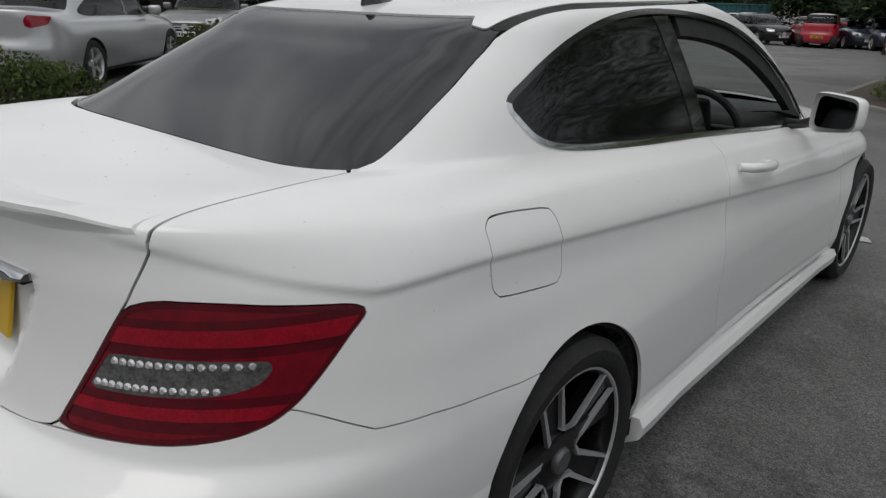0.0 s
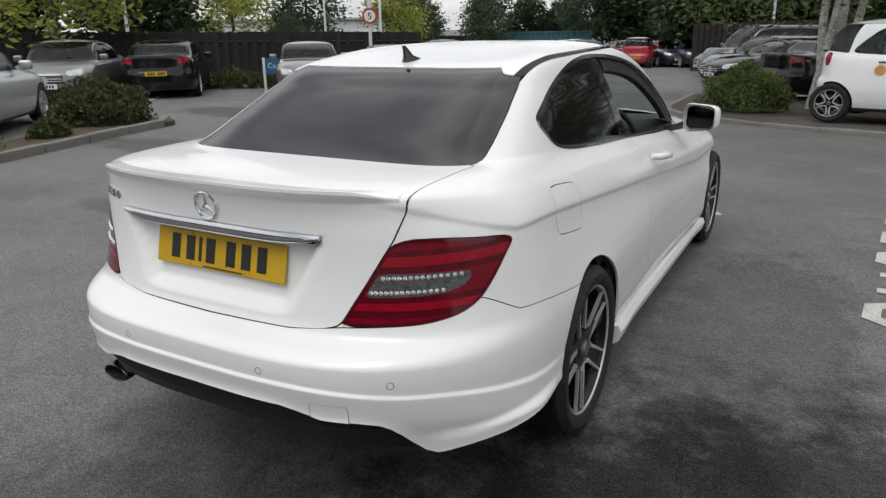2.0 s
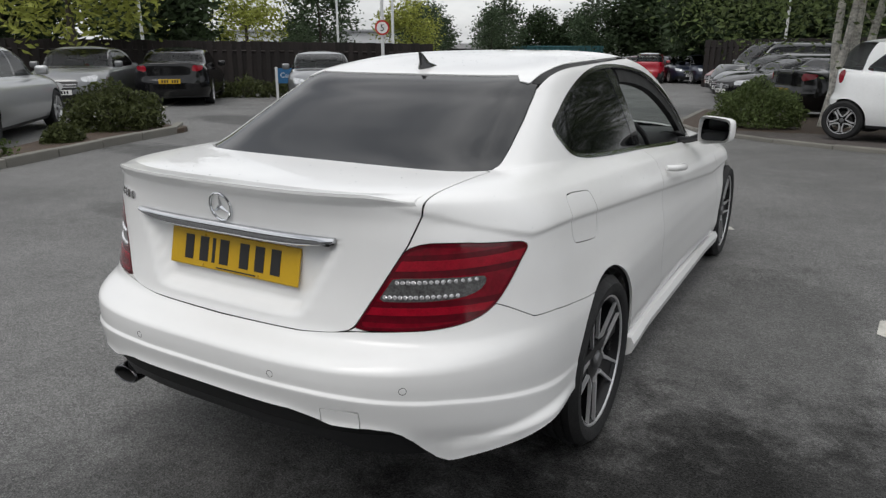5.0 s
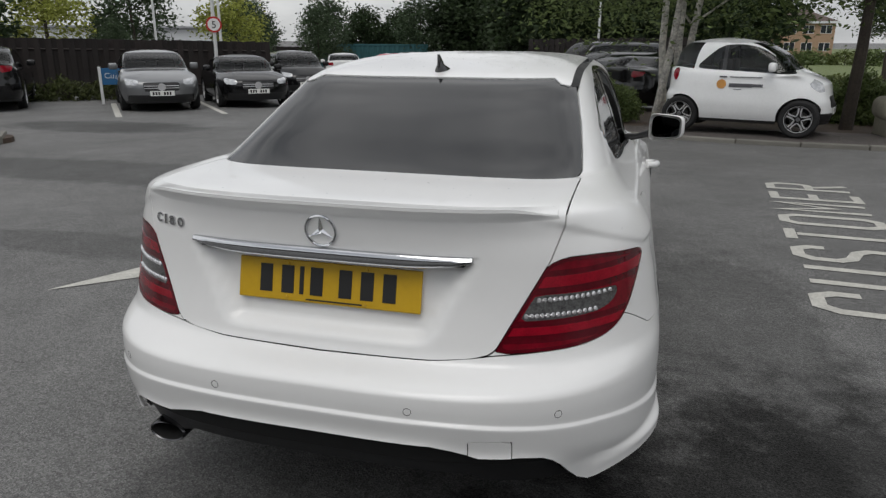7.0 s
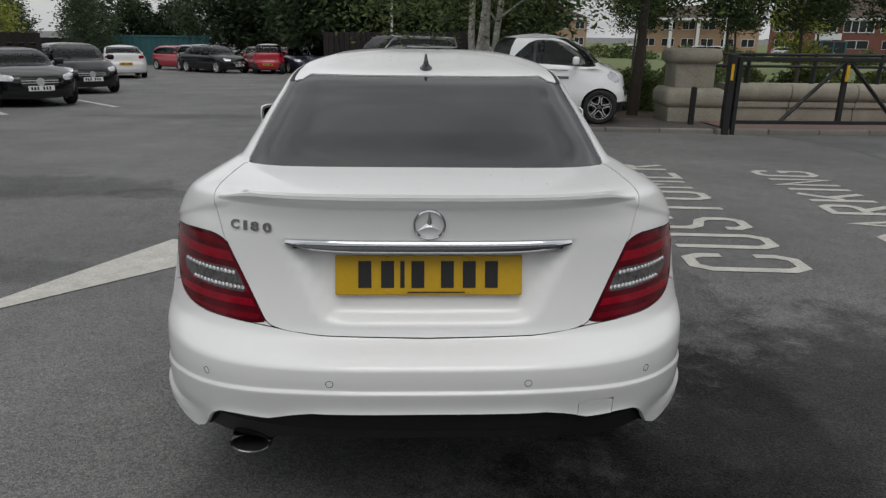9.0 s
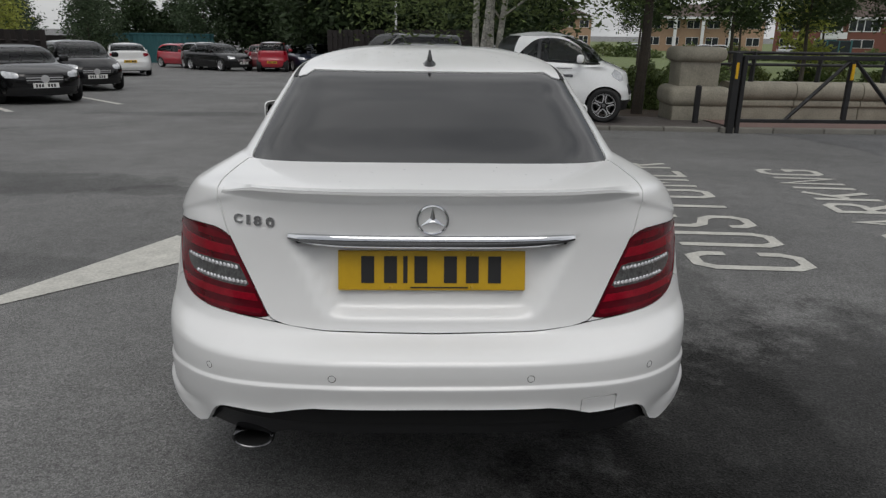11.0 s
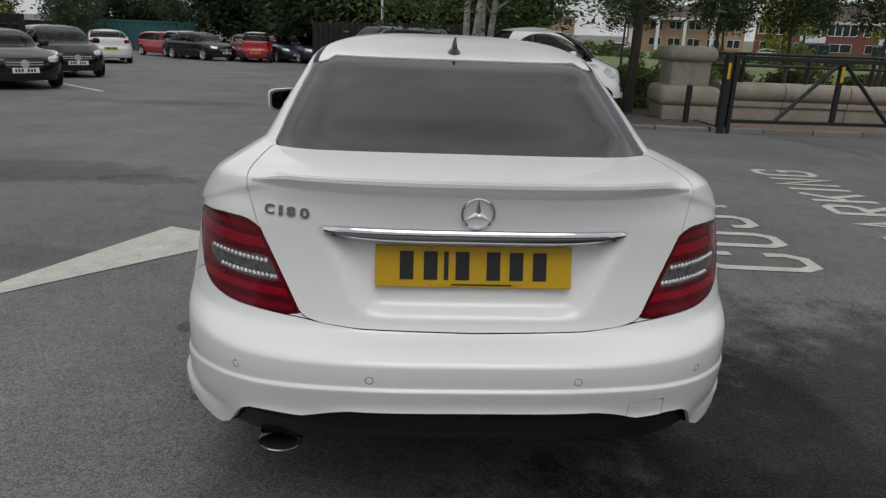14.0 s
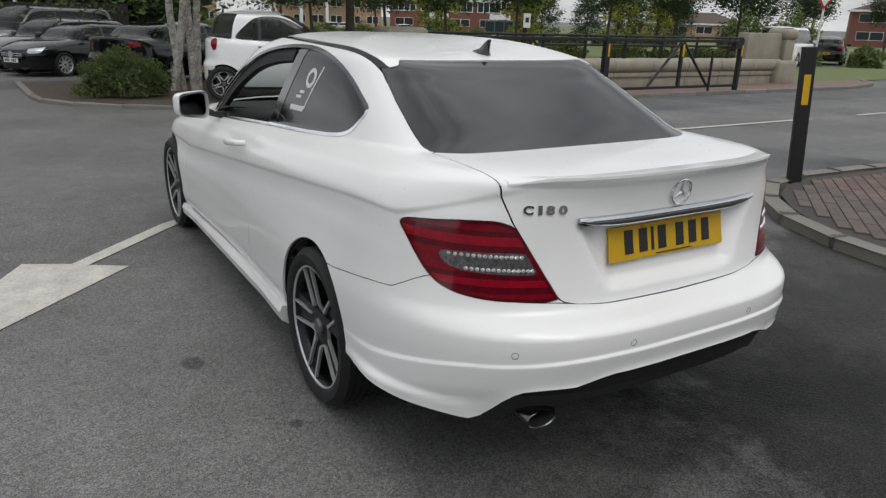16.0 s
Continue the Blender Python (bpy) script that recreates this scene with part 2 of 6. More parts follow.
    bp.inputs["Strength"].default_value, bp.inputs["Distance"].default_value = 0.55, 0.004
    link(op('ADD', vor.outputs["Distance"], op('MULTIPLY', noise_(160.0, 3.0), 0.8)), bp.inputs["Height"])
    link(bp.outputs["Normal"], b.inputs["Normal"])
    return m


# damp staining, but the entry at (.1, .35) paints shade under the coupe's tail
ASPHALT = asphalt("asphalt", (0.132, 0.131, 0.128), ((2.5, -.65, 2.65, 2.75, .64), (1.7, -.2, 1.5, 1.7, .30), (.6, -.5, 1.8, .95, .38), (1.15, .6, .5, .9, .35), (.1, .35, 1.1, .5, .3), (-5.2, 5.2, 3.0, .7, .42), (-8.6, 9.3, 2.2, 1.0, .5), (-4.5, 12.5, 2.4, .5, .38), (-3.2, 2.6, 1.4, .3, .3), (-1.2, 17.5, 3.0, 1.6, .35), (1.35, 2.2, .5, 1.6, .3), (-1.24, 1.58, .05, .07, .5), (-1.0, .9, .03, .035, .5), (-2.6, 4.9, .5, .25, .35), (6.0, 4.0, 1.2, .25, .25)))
ROAD = asphalt("road_tarmac", (0.098, 0.098, 0.099), ((9.0, 4.2, 3.0, .5, .2), (7.4, 3.0, 1.5, .5, .3)))
PAINT = mat("road_paint", (0.46, 0.45, 0.41), 0.7, vary=0.30, scale=7, fine=55, bump=0.3, bump_scale=200)
KERB = mat("kerb_concrete", (0.175, 0.168, 0.148), 0.85, vary=0.25, scale=4, fine=80, bump=0.5, bump_scale=120, per_piece=0.12)
SOIL = mat("bark_soil", (0.065, 0.045, 0.032), 0.95, vary=0.5, scale=5, fine=60, bump=1.0, bump_scale=60)
GRASS = mat("mown_grass", (0.108, 0.138, 0.044), 0.95, vary=0.35, scale=0.8, fine=30, bump=0.8, bump_scale=60)


def ground():
    xs = np.concatenate([[-2500, -800, -300, -120, -60], np.arange(-40, 41, 2.0), [60, 120, 300, 800, 2500]])
    ys = np.concatenate([[-2500, -600, -150, -50], np.arange(-20, 61, 1.0), [80, 120, 300, 800, 2500]])
    verts = [(x, y, ground_z(x, min(y, 60))) for x in xs for y in ys]
    n = len(ys)
    faces = [(i * n + j, (i + 1) * n + j, (i + 1) * n + j + 1, i * n + j + 1) for i in range(len(xs) - 1) for j in range(n - 1)]
    return tagged(mesh_object("ground", verts, faces, ASPHALT), "worn grey tarmac of a car park with dark damp staining and shade painted under the coupe's tail", "ground", kind="structure")


def sheet(name, outline, z, material, label, category, follow=True, kind="structure"):
    """A flat paved patch, four millimetres above what is under it."""
    bm = bmesh.new()
    vs = [bm.verts.new((x, y, z + (ground_z(x, y) if follow else 0))) for x, y in outline]
    f = bm.faces.new(vs)
    if f.normal.z < 0:
        f.normal_flip()
    f.normal_update()
    if f.normal.z < 0:
        bmesh.ops.reverse_faces(bm, faces=[f])
    bmesh.ops.triangulate(bm, faces=bm.faces)
    return tagged(part(name, bm, material), label, category, kind=kind)


LOOP = [(0, .14), (.22, 0), (.78, 0), (1, .14), (1, .86), (.78, 1), (.22, 1), (0, .86)]
BOWL = [(0, 0), (0, 1), (.8, 1), (1, .88), (1, .62), (.8, .5), (.14, .5)]
STROKES = {
    "C": [[(1, .66), (1, .86), (.78, 1), (.22, 1), (0, .86), (0, .14), (.22, 0), (.78, 0), (1, .14), (1, .34)]],
    "U": [[(0, 1), (0, .14), (.22, 0), (.78, 0), (1, .14), (1, 1)]],
    "S": [[(1, .74), (1, .88), (.78, 1), (.22, 1), (0, .88), (0, .66), (.22, .54), (.78, .46), (1, .34), (1, .12), (.78, 0), (.22, 0), (0, .12), (0, .26)]],
    "T": [[(0, 1), (1, 1)], [(.5, .93), (.5, 0)]],
    "O": [LOOP + LOOP[:1]],
    "M": [[(0, 0), (0, 1), (.5, .4), (1, 1), (1, 0)]],
    "E": [[(1, 1), (0, 1), (0, 0), (1, 0)], [(.14, .52), (.85, .52)]],
    "R": [BOWL, [(.45, .44), (1, 0)]],
    "P": [BOWL],
    "A": [[(0, 0), (.5, 1), (1, 0)], [(.30, .32), (.70, .32)]],
    "K": [[(0, 0), (0, 1)], [(1, 1), (.16, .45)], [(.46, .58), (1, 0)]],
    "I": [[(.5, 0), (.5, 1)]],
    "N": [[(0, 0), (0, 1), (1, 0), (1, 1)]],
    "G": [[(1, .74), (1, .88), (.78, 1), (.22, 1), (0, .88), (0, .12), (.22, 0), (.78, 0), (1, .12), (1, .48), (.6, .48)]]}


def painted(word, x, y, turn, length, height, wide=.085):
    """A word painted on the tarmac in broad strokes; x, y is the foot of its first letter."""
    verts, faces = [], []
    slots = [.45 if ch == "I" else 1.0 for ch in word]
    pitch = length / sum(slots)
    m = Matrix.Rotation(turn, 4, 'Z')
    left = 0.0
    for ch, slot in zip(word, slots):
        cell = pitch * (.74 if slot == 1 else 0)
        for k, line in enumerate(STROKES[ch]):
            pts = [Vector((left + wide / 2 + (cell - wide) * a * (slot == 1), wide / 2 + (height - wide) * b)) for a, b in line]
            closed = line[0] == line[-1] and len(line) > 2
            if closed:
                pts = pts[:-1]
            n = len(pts)
            first = len(verts)
            for i, p in enumerate(pts):
                before = (p - pts[i - 1]).normalized() if i or closed else None
                after = (pts[(i + 1) % n] - p).normalized() if i < n - 1 or closed else None
                d = ((before or after) + (after or before)).normalized()
                side = Vector((-d.y, d.x))
                ref = after or before
                half = wide / 2 / max(.5, abs(side.dot(Vector((-ref.y, ref.x)))))
                for w in (half, -half):
                    q = m @ Vector((p.x + side.x * w, p.y + side.y * w, 0))
                    verts.append((x + q.x, y + q.y, ground_z(x + q.x, y + q.y) + .005 + .0006 * k))
            for i in range(n if closed else n - 1):
                a, b = first + 2 * i, first + 2 * ((i + 1) % n)
                faces.append((a, a + 1, b + 1, b))
        left += pitch * slot
    return tagged(mesh_object("painted_word", verts, faces, PAINT, smooth=False), "worn white letters painted on the tarmac", "road marking", kind="structure")


ground()


def added_dark_wall():
    """A plain dark wall added unseen behind the coupe, to dim reflections and low skylight."""
    bm = box_bm((-60, -24.4, -.2), (60, -24.0, 6.5), .02)
    return tagged(part("unseen_wall_south", bm, mat("plain_dark_wall", (.10, .095, .09), .9, vary=.2, scale=.6)), "added unseen dark wall that dims reflections and side light", "wall", kind="structure")


added_dark_wall()
sheet("road", [(4.55, 2.72), (5.38, 4.18), (5.92, 5.82), (6.25, 8.08), (6.02, 9.43), (5.6, 9.98), (60, 9.98), (60, -30), (12, -30), (8.0, 1.0), (6.6, 2.5)], .004, ROAD, "darker tarmac road beyond a patched seam", "road")
painted("CUSTOMER", 2.62, 2.54, math.pi / 2 - .085, 4.30, .82)
painted("PARKING", 4.24, 3.05, math.pi / 2 - .105, 3.36, .70)
sheet("painted_arrow", [(-1.86, 3.33), (-1.63, 3.22), (-1.56, 3.17), (-1.30, 3.02), (-2.28, 2.02), (-2.62, 1.70)], .005, PAINT, "worn white arrow head painted on the tarmac", "road marking")
line = [(-1.60, 3.20), (-.95, 3.88), (0, 4.42), (.72, 4.66), (.82, 4.65), (.86, 4.56), (.76, 4.53), (0, 4.30), (-.88, 3.80), (-1.52, 3.13)]
sheet("painted_line", line, .006, PAINT, "white line painted on the tarmac", "road marking")
for x0, x1, y in ((5.75, 10.2, 5.86), (11.7, 13.6, 5.92), (16.0, 18.0, 6.0), (20, 22, 6.0)):
    sheet("painted_line", [(x0, y - .05), (x1, y - .02), (x1, y + .08), (x0, y + .05)], .010, PAINT, "white line painted on the road", "road marking")
bay = Vector((-.66, .75))
for bx, by in ((-9.75, 10.95), (-8.2, 12.5), (-6.9, 14.6), (-11.9, 8.9)):
    p = [Vector((bx, by)), Vector((bx, by)) + bay * 4.6]
    s = Vector((.05, .044))
    sheet("bay_line", [p[0] - s, p[1] - s, p[1] + s, p[0] + s], .005, PAINT, "white parking bay line", "road marking")


# car bodies: horizontal rings round the car, stacked from the sill to the roof
def smooth01(a, b, t):
    t = np.clip((t - a) / (b - a), 0, 1)
    return t * t * (3 - 2 * t)


def curve_of(keys):
    """A smooth curve through a few (v, value) keys that does not overshoot."""
    x, y = np.array([k[0] for k in keys], float), np.array([k[1] for k in keys], float)
    h, d = np.diff(x), np.diff(y) / np.diff(x)
    s = np.zeros(len(x))
    s[0], s[-1] = d[0], d[-1]
    for i in range(1, len(x) - 1):
        if d[i - 1] * d[i] > 0:
            w1, w2 = 2 * h[i] + h[i - 1], h[i] + 2 * h[i - 1]
            s[i] = (w1 + w2) / (w1 / d[i - 1] + w2 / d[i])

    def at(v):
        v = np.clip(v, x[0], x[-1])
        i = np.clip(np.searchsorted(x, v) - 1, 0, len(h) - 1)
        t = (v - x[i]) / h[i]
        return ((1 + 2 * t) * (1 - t) ** 2 * y[i] + t * (1 - t) ** 2 * h[i] * s[i] + t * t * (3 - 2 * t) * y[i + 1] + t * t * (t - 1) * h[i] * s[i + 1])
    return at


def chaikin(poly, times=2):
    p = np.array(poly, float)
    for _ in range(times):
        q = np.roll(p, -1, 0)
        p = np.stack([0.75 * p + 0.25 * q, 0.25 * p + 0.75 * q], 1).reshape(-1, 2)
    return p


def inside(poly, a, b):
    """The distance to a polygon's edge: plus inside, minus outside."""
    p = np.array(poly, float)
    q = np.roll(p, -1, 0)
    best, odd = np.full(np.shape(a), 1e9), np.zeros(np.shape(a), bool)
    for (x0, y0), (x1, y1) in zip(p, q):
        ex, ey = x1 - x0, y1 - y0
        t = np.clip(((a - x0) * ex + (b - y0) * ey) / (ex * ex + ey * ey + 1e-12), 0, 1)
        best = np.minimum(best, np.hypot(a - x0 - t * ex, b - y0 - t * ey))
        if y0 != y1:
            cross = ((y0 > b) != (y1 > b)) & (a < (x1 - x0) * (b - y0) / (y1 - y0) + x0)
            odd ^= cross
    return np.where(odd, best, -best)


class Shell:
    """Round the car: |u| 0 to 0.5 tail, to 1 rear corner, to 2 flank, to 2.5 front corner, to 3 nose; minus u is the left side."""
    def __init__(self, cols, dents=()):
        self.c = {k: curve_of(v) for k, v in cols.items()}
        self.dents = dents

    def raw(self, u, v):
        c = {k: f(v) for k, f in self.c.items()}
        a, s = np.abs(u), np.sign(u)
        n, m, X, yc, yb = c["n"], c["m"], c["X"], c["yc"], c["yb"]
        kx, ky = 0.5 ** (1 / n), 0.5 ** (1 / m)
        t = np.clip(a / 0.5, 0, 1)
        xf = kx * t
        yf = (1 - xf ** n) ** (1 / m)
        t2 = np.clip((a - 0.5) / 0.5, 0, 1)
        yf2 = ky * (1 - t2)
        xf2 = (1 - yf2 ** m) ** (1 / n)
        x = np.where(a <= 0.5, xf, np.where(a <= 1, xf2, 1.0))
        y = np.where(a <= 0.5, yc - (yc - c["Yr"]) * yf, np.where(a <= 1, yc - (yc - c["Yr"]) * yf2, yc + (yb - yc) * np.clip(a - 1, 0, 1)))
        nf = c["nf"]
        kf = 0.5 ** (1 / nf)
        t3 = np.clip((a - 2) / 0.5, 0, 1)
        g = ky * t3
        x3 = (1 - g ** m) ** (1 / nf)
        t4 = np.clip((a - 2.5) / 0.5, 0, 1)
        x4 = kf * (1 - t4)
        y4 = (1 - x4 ** nf) ** (1 / m)
        x = np.where(a > 2.5, x4, np.where(a > 2, x3, x))
        y = np.where(a > 2.5, yb + (c["Yf"] - yb) * y4, np.where(a > 2, yb + (c["Yf"] - yb) * g, y))
        zs = c["zs"] + c["sl"] * (y - 1.0)
        w, wf = smooth01(0.2, 1.0, a), smooth01(2.0, 2.8, a)
        z = (c["zr"] + (zs - c["zr"]) * w) * (1 - wf) + c["zf"] * wf
        return x * X * s, y, z

    def at(self, u, v):
        u, v = np.asarray(u, float), np.asarray(v, float)
        x, y, z = self.raw(u, v)
        for dent in self.dents:
            x, y, z = dent(u, v, x, y, z)
        return x, y, z


def clip_panel(shell, us, vs, tests, lift=0.0, rim=0.0):
    """The piece of the shell where every test is positive, with its edges turned in by rim."""
    U, V = np.meshgrid(us, vs, indexing="ij")
    x, y, z = shell.at(U, V)
    F = [np.asarray(t(dict(u=U, v=V, x=x, y=y, z=z, q=np.abs(x) + y)), float) for t in tests]
    F = [np.broadcast_to(f, U.shape) for f in F]
    corner = lambda f: np.stack([f[:-1, :-1], f[1:, :-1], f[1:, 1:], f[:-1, 1:]], -1)
    C = [corner(f) for f in F]
    allin = np.all([(c > 0).all(-1) for c in C], 0)
    out = np.any([(c <= 0).all(-1) for c in C], 0)
    uv, faces, index = [], [], {}

    def corner_vert(i, j):
        k = (i, j)
        if k not in index:
            index[k] = len(uv)
            uv.append((us[i], vs[j]))
        return index[k]

    def vert(p):
        if p[-1] is not None:
            return corner_vert(*p[-1])
        k = (int(p[0] * 1e6 + .5), int(p[1] * 1e6 + .5), 0)
        if k not in index:
            index[k] = len(uv)
            uv.append((p[0], p[1]))
        return index[k]
    for i, j in zip(*np.nonzero(~out)):
        quad = [(i, j), (i + 1, j), (i + 1, j + 1), (i, j + 1)]
        if allin[i, j]:
            faces.append([corner_vert(a, b) for a, b in quad])
            continue
        poly = [(us[a], vs[b], *[f[a, b] for f in F], (a, b)) for a, b in quad]
        for k in range(len(F)):
            res = []
            for p, q in zip(poly, poly[1:] + poly[:1]):
                if p[2 + k] > 0:
                    res.append(p)
                if (p[2 + k] > 0) != (q[2 + k] > 0):
                    t = p[2 + k] / (p[2 + k] - q[2 + k])
                    res.append((*[pa + t * (qa - pa) for pa, qa in zip(p[:-1], q[:-1])], None))
            poly = res
            if len(poly) < 3:
                break
        ids = []
        for p in poly:
            n = vert(p)
            if not ids or (ids[-1] != n and n != ids[0]):
                ids.append(n)
        if len(ids) > 2:
            faces.append(ids)
    if not faces:
        return [], []
    a = np.array(uv)
    P = np.stack(shell.at(a[:, 0], a[:, 1]), -1)
    e = 2e-3
    su, sv = np.where(a[:, 0] + e > us[-1], -e, e), np.where(a[:, 1] + e > vs[-1], -e, e)
    du = (np.stack(shell.at(a[:, 0] + su, a[:, 1]), -1) - P) / su[:, None]
    dv = (np.stack(shell.at(a[:, 0], a[:, 1] + sv), -1) - P) / sv[:, None]
    N = np.cross(du, dv)
    N /= np.linalg.norm(N, axis=1)[:, None] + 1e-12
    core = np.stack([np.zeros(len(P)), np.clip(P[:, 1], 0.9, 3.6), np.full(len(P), 0.55)], -1)
    N *= np.where((N * (P - core)).sum(1) < 0, -1.0, 1.0)[:, None]
    P = P + N * lift
    if rim:
        count = {}
        for f in faces:
            for p, q in zip(f, f[1:] + f[:1]):
                count[(p, q)] = 1
        edge = [(p, q) for p, q in count if (q, p) not in count]
        low, extra = {}, []
        for p, q in edge:
            for k in (p, q):
                if k not in low:
                    low[k] = len(P) + len(extra)
                    extra.append(P[k] - N[k] * rim)
        faces = faces + [[q, p, low[p], low[q]] for p, q in edge]
        if extra:
            P = np.concatenate([P, np.array(extra)])
    return P, faces


def shell_spot(shell, x, z, u0=-1.0, u1=1.0, v1=14.0):
    """The place and outward normal of the shell's tail at x and z."""
    U, V = np.meshgrid(np.linspace(u0, u1, 121), np.linspace(0, v1, 121), indexing="ij")
    X, Y, Z = shell.at(U, V)
    i = np.unravel_index(np.argmin((X - x) ** 2 + (Z - z) ** 2), X.shape)
    u, v = U[i], V[i]
    du_, dv_ = (u1 - u0) / 120, v1 / 120
    for _ in range(3):
        U, V = np.meshgrid(u + np.linspace(-du_, du_, 9), np.clip(v + np.linspace(-dv_, dv_, 9), 0, 20), indexing="ij")
        X, Y, Z = shell.at(U, V)
        i = np.unravel_index(np.argmin((X - x) ** 2 + (Z - z) ** 2), X.shape)
        u, v, du_, dv_ = U[i], V[i], du_ / 4, dv_ / 4
    p = np.array(shell.at(u, v))
    du, dv = np.array(shell.at(u + 1e-3, v)) - p, np.array(shell.at(u, v + 1e-3)) - p
    n = np.cross(du, dv)
    return Vector(p), Vector(n / np.linalg.norm(n))


def facing(p, n, up=(0, 0, 1)):
    """A pose at p whose local y looks against n (into the body) and whose z is up."""
    n = Vector(n).normalized()
    y = -n
    x = y.cross(Vector(up)).normalized()
    z = x.cross(y)
    return Matrix.Translation(p) @ Matrix((x, y, z)).transposed().to_4x4()


CAP = mat("hub_cap_grey", (0.16, 0.16, 0.165), 0.35, 0.6, vary=0.2)


def wheel_parts(parent, radius, width, rim_r, style, rim_mat, face_mat):
    """A wheel at the parent's origin whose outer face looks along +x."""
    w = width / 2
    shoulder = min(0.03, (radius - rim_r) * 0.35)
    prof = [(rim_r, -w * 0.9), (rim_r + 0.02, -w), (radius - shoulder, -w), (radius, -w + shoulder * 1.1)]
    for k in range(-2, 3):
        gx = k * w * 0.27
        prof += [(radius, gx - 0.006), (radius - 0.007, gx - 0.004), (radius - 0.007, gx + 0.004), (radius, gx + 0.006)]
    prof += [(radius, w - shoulder * 1.1), (radius - shoulder, w), (rim_r + 0.02, w), (rim_r + 0.004, w * 0.93), (rim_r - 0.01, w * 0.8)]
    v, f = lathe(prof, 56)
    tyre = mesh_object("tyre", v, f, RUBBER, parent)
    v, f = lathe([(rim_r - 0.006, -w * 0.9), (rim_r - 0.02, -w * 0.3), (rim_r - 0.024, w * 0.55), (rim_r - 0.012, w * 0.80), (rim_r - 0.002, w * 0.90), (rim_r + 0.004, w * 0.86)], 56)
    rim = mesh_object("rim", v, f, rim_mat, parent)
    v, f = lathe([(rim_r - 0.009, w * 0.85), (rim_r - 0.0065, w * 0.895), (rim_r - 0.001, w * 0.905), (rim_r + 0.001, w * 0.86)], 56)
    mesh_object("rim_lip", v, f, face_mat, rim)
    v, f = lathe([(0.001, w * 0.10), (rim_r * 0.62, w * 0.10), (rim_r * 0.64, w * 0.02), (rim_r * 0.64, -w * 0.2)], 40)
    mesh_object("brake_disc", v, f, BRAKE, parent)
    hx = w * 0.72

    def bar(r0, r1, a0, a1, w0, w1, x0, x1, depth, bm):
        pts = []
        for r, a, ww, xx in ((r0, a0, w0, x0), (r1, a1, w1, x1)):
            c, s = math.cos(a), math.sin(a)
            for side in (-1, 1):
                pts.append([(xx + dx, r * c - side * ww * s, r * s + side * ww * c) for dx in (0, -depth)])
        vs = [bm.verts.new(p) for pair in pts for p in pair]
        for q in ((0, 2, 6, 4), (5, 7, 3, 1), (0, 4, 5, 1), (2, 3, 7, 6), (0, 1, 3, 2), (4, 6, 7, 5)):
            bm.faces.new([vs[i] for i in q])
        return bm
    if style == "twin":
        for k in range(5):
            a = 2 * math.pi * k / 5 + 0.32
            bm = bmesh.new()
            bar(0.05, rim_r - 0.012, a, a, 0.024, 0.030, hx - 0.016, w * 0.74, 0.035, bm)
            spoke = part("spoke", bm, rim_mat, rim)
            bm = bmesh.new()
            for s in (-1, 1):
                bar(0.092, rim_r - 0.010, a + s * 0.33, a + s * 0.165, 0.0070, 0.0046, hx + 0.004, w * 0.86, 0.012, bm)
                bar(0.093, 0.076, a + s * 0.30, a + s * 0.60, 0.0080, 0.0060, hx + 0.003, hx - 0.002, 0.012, bm)
            part("spoke_face", bm, face_mat, rim, "machined silver spoke edge")
    else:
        count = {"five": 5, "petal": 5, "ten": 10, "multi": 14}[style]
        for k in range(count):
            a = 2 * math.pi * k / count + 0.2
            bm = bmesh.new()
            if style == "petal":
                half = math.pi / count * 0.80
                loop = [(0.052, 0), (0.12, half * 0.95), (rim_r * 0.86, half), (rim_r * 0.97, half * 0.4), (rim_r * 0.97, -half * 0.4), (rim_r * 0.86, -half), (0.12, -half * 0.95)]
                for (r0, b0), (r1, b1) in zip(loop, loop[1:] + loop[:1]):
                    bar(r0, r1, a + b0, a + b1, 0.0115, 0.0115, hx, hx, 0.02, bm)
            else:
                bar(0.05, rim_r - 0.01, a, a, 0.030 * 5 / count + 0.004, 0.022 * 5 / count + 0.003, hx - 0.01, w * 0.8, 0.03, bm)
            part("spoke", bm, face_mat, rim)
    v, f = lathe([(0.001, hx + 0.014), (0.026, hx + 0.013), (0.034, hx + 0.006), (0.036, hx - 0.01)], 28)
    mesh_object("hub_cap", v, f, CAP, rim, "dull grey centre cap")
    v, f = lathe([(0.03, hx - 0.002), (0.075, hx - 0.006), (0.085, hx - 0.02), (0.085, hx - 0.05)], 28)
    mesh_object("hub", v, f, rim_mat, rim)
    return tyre


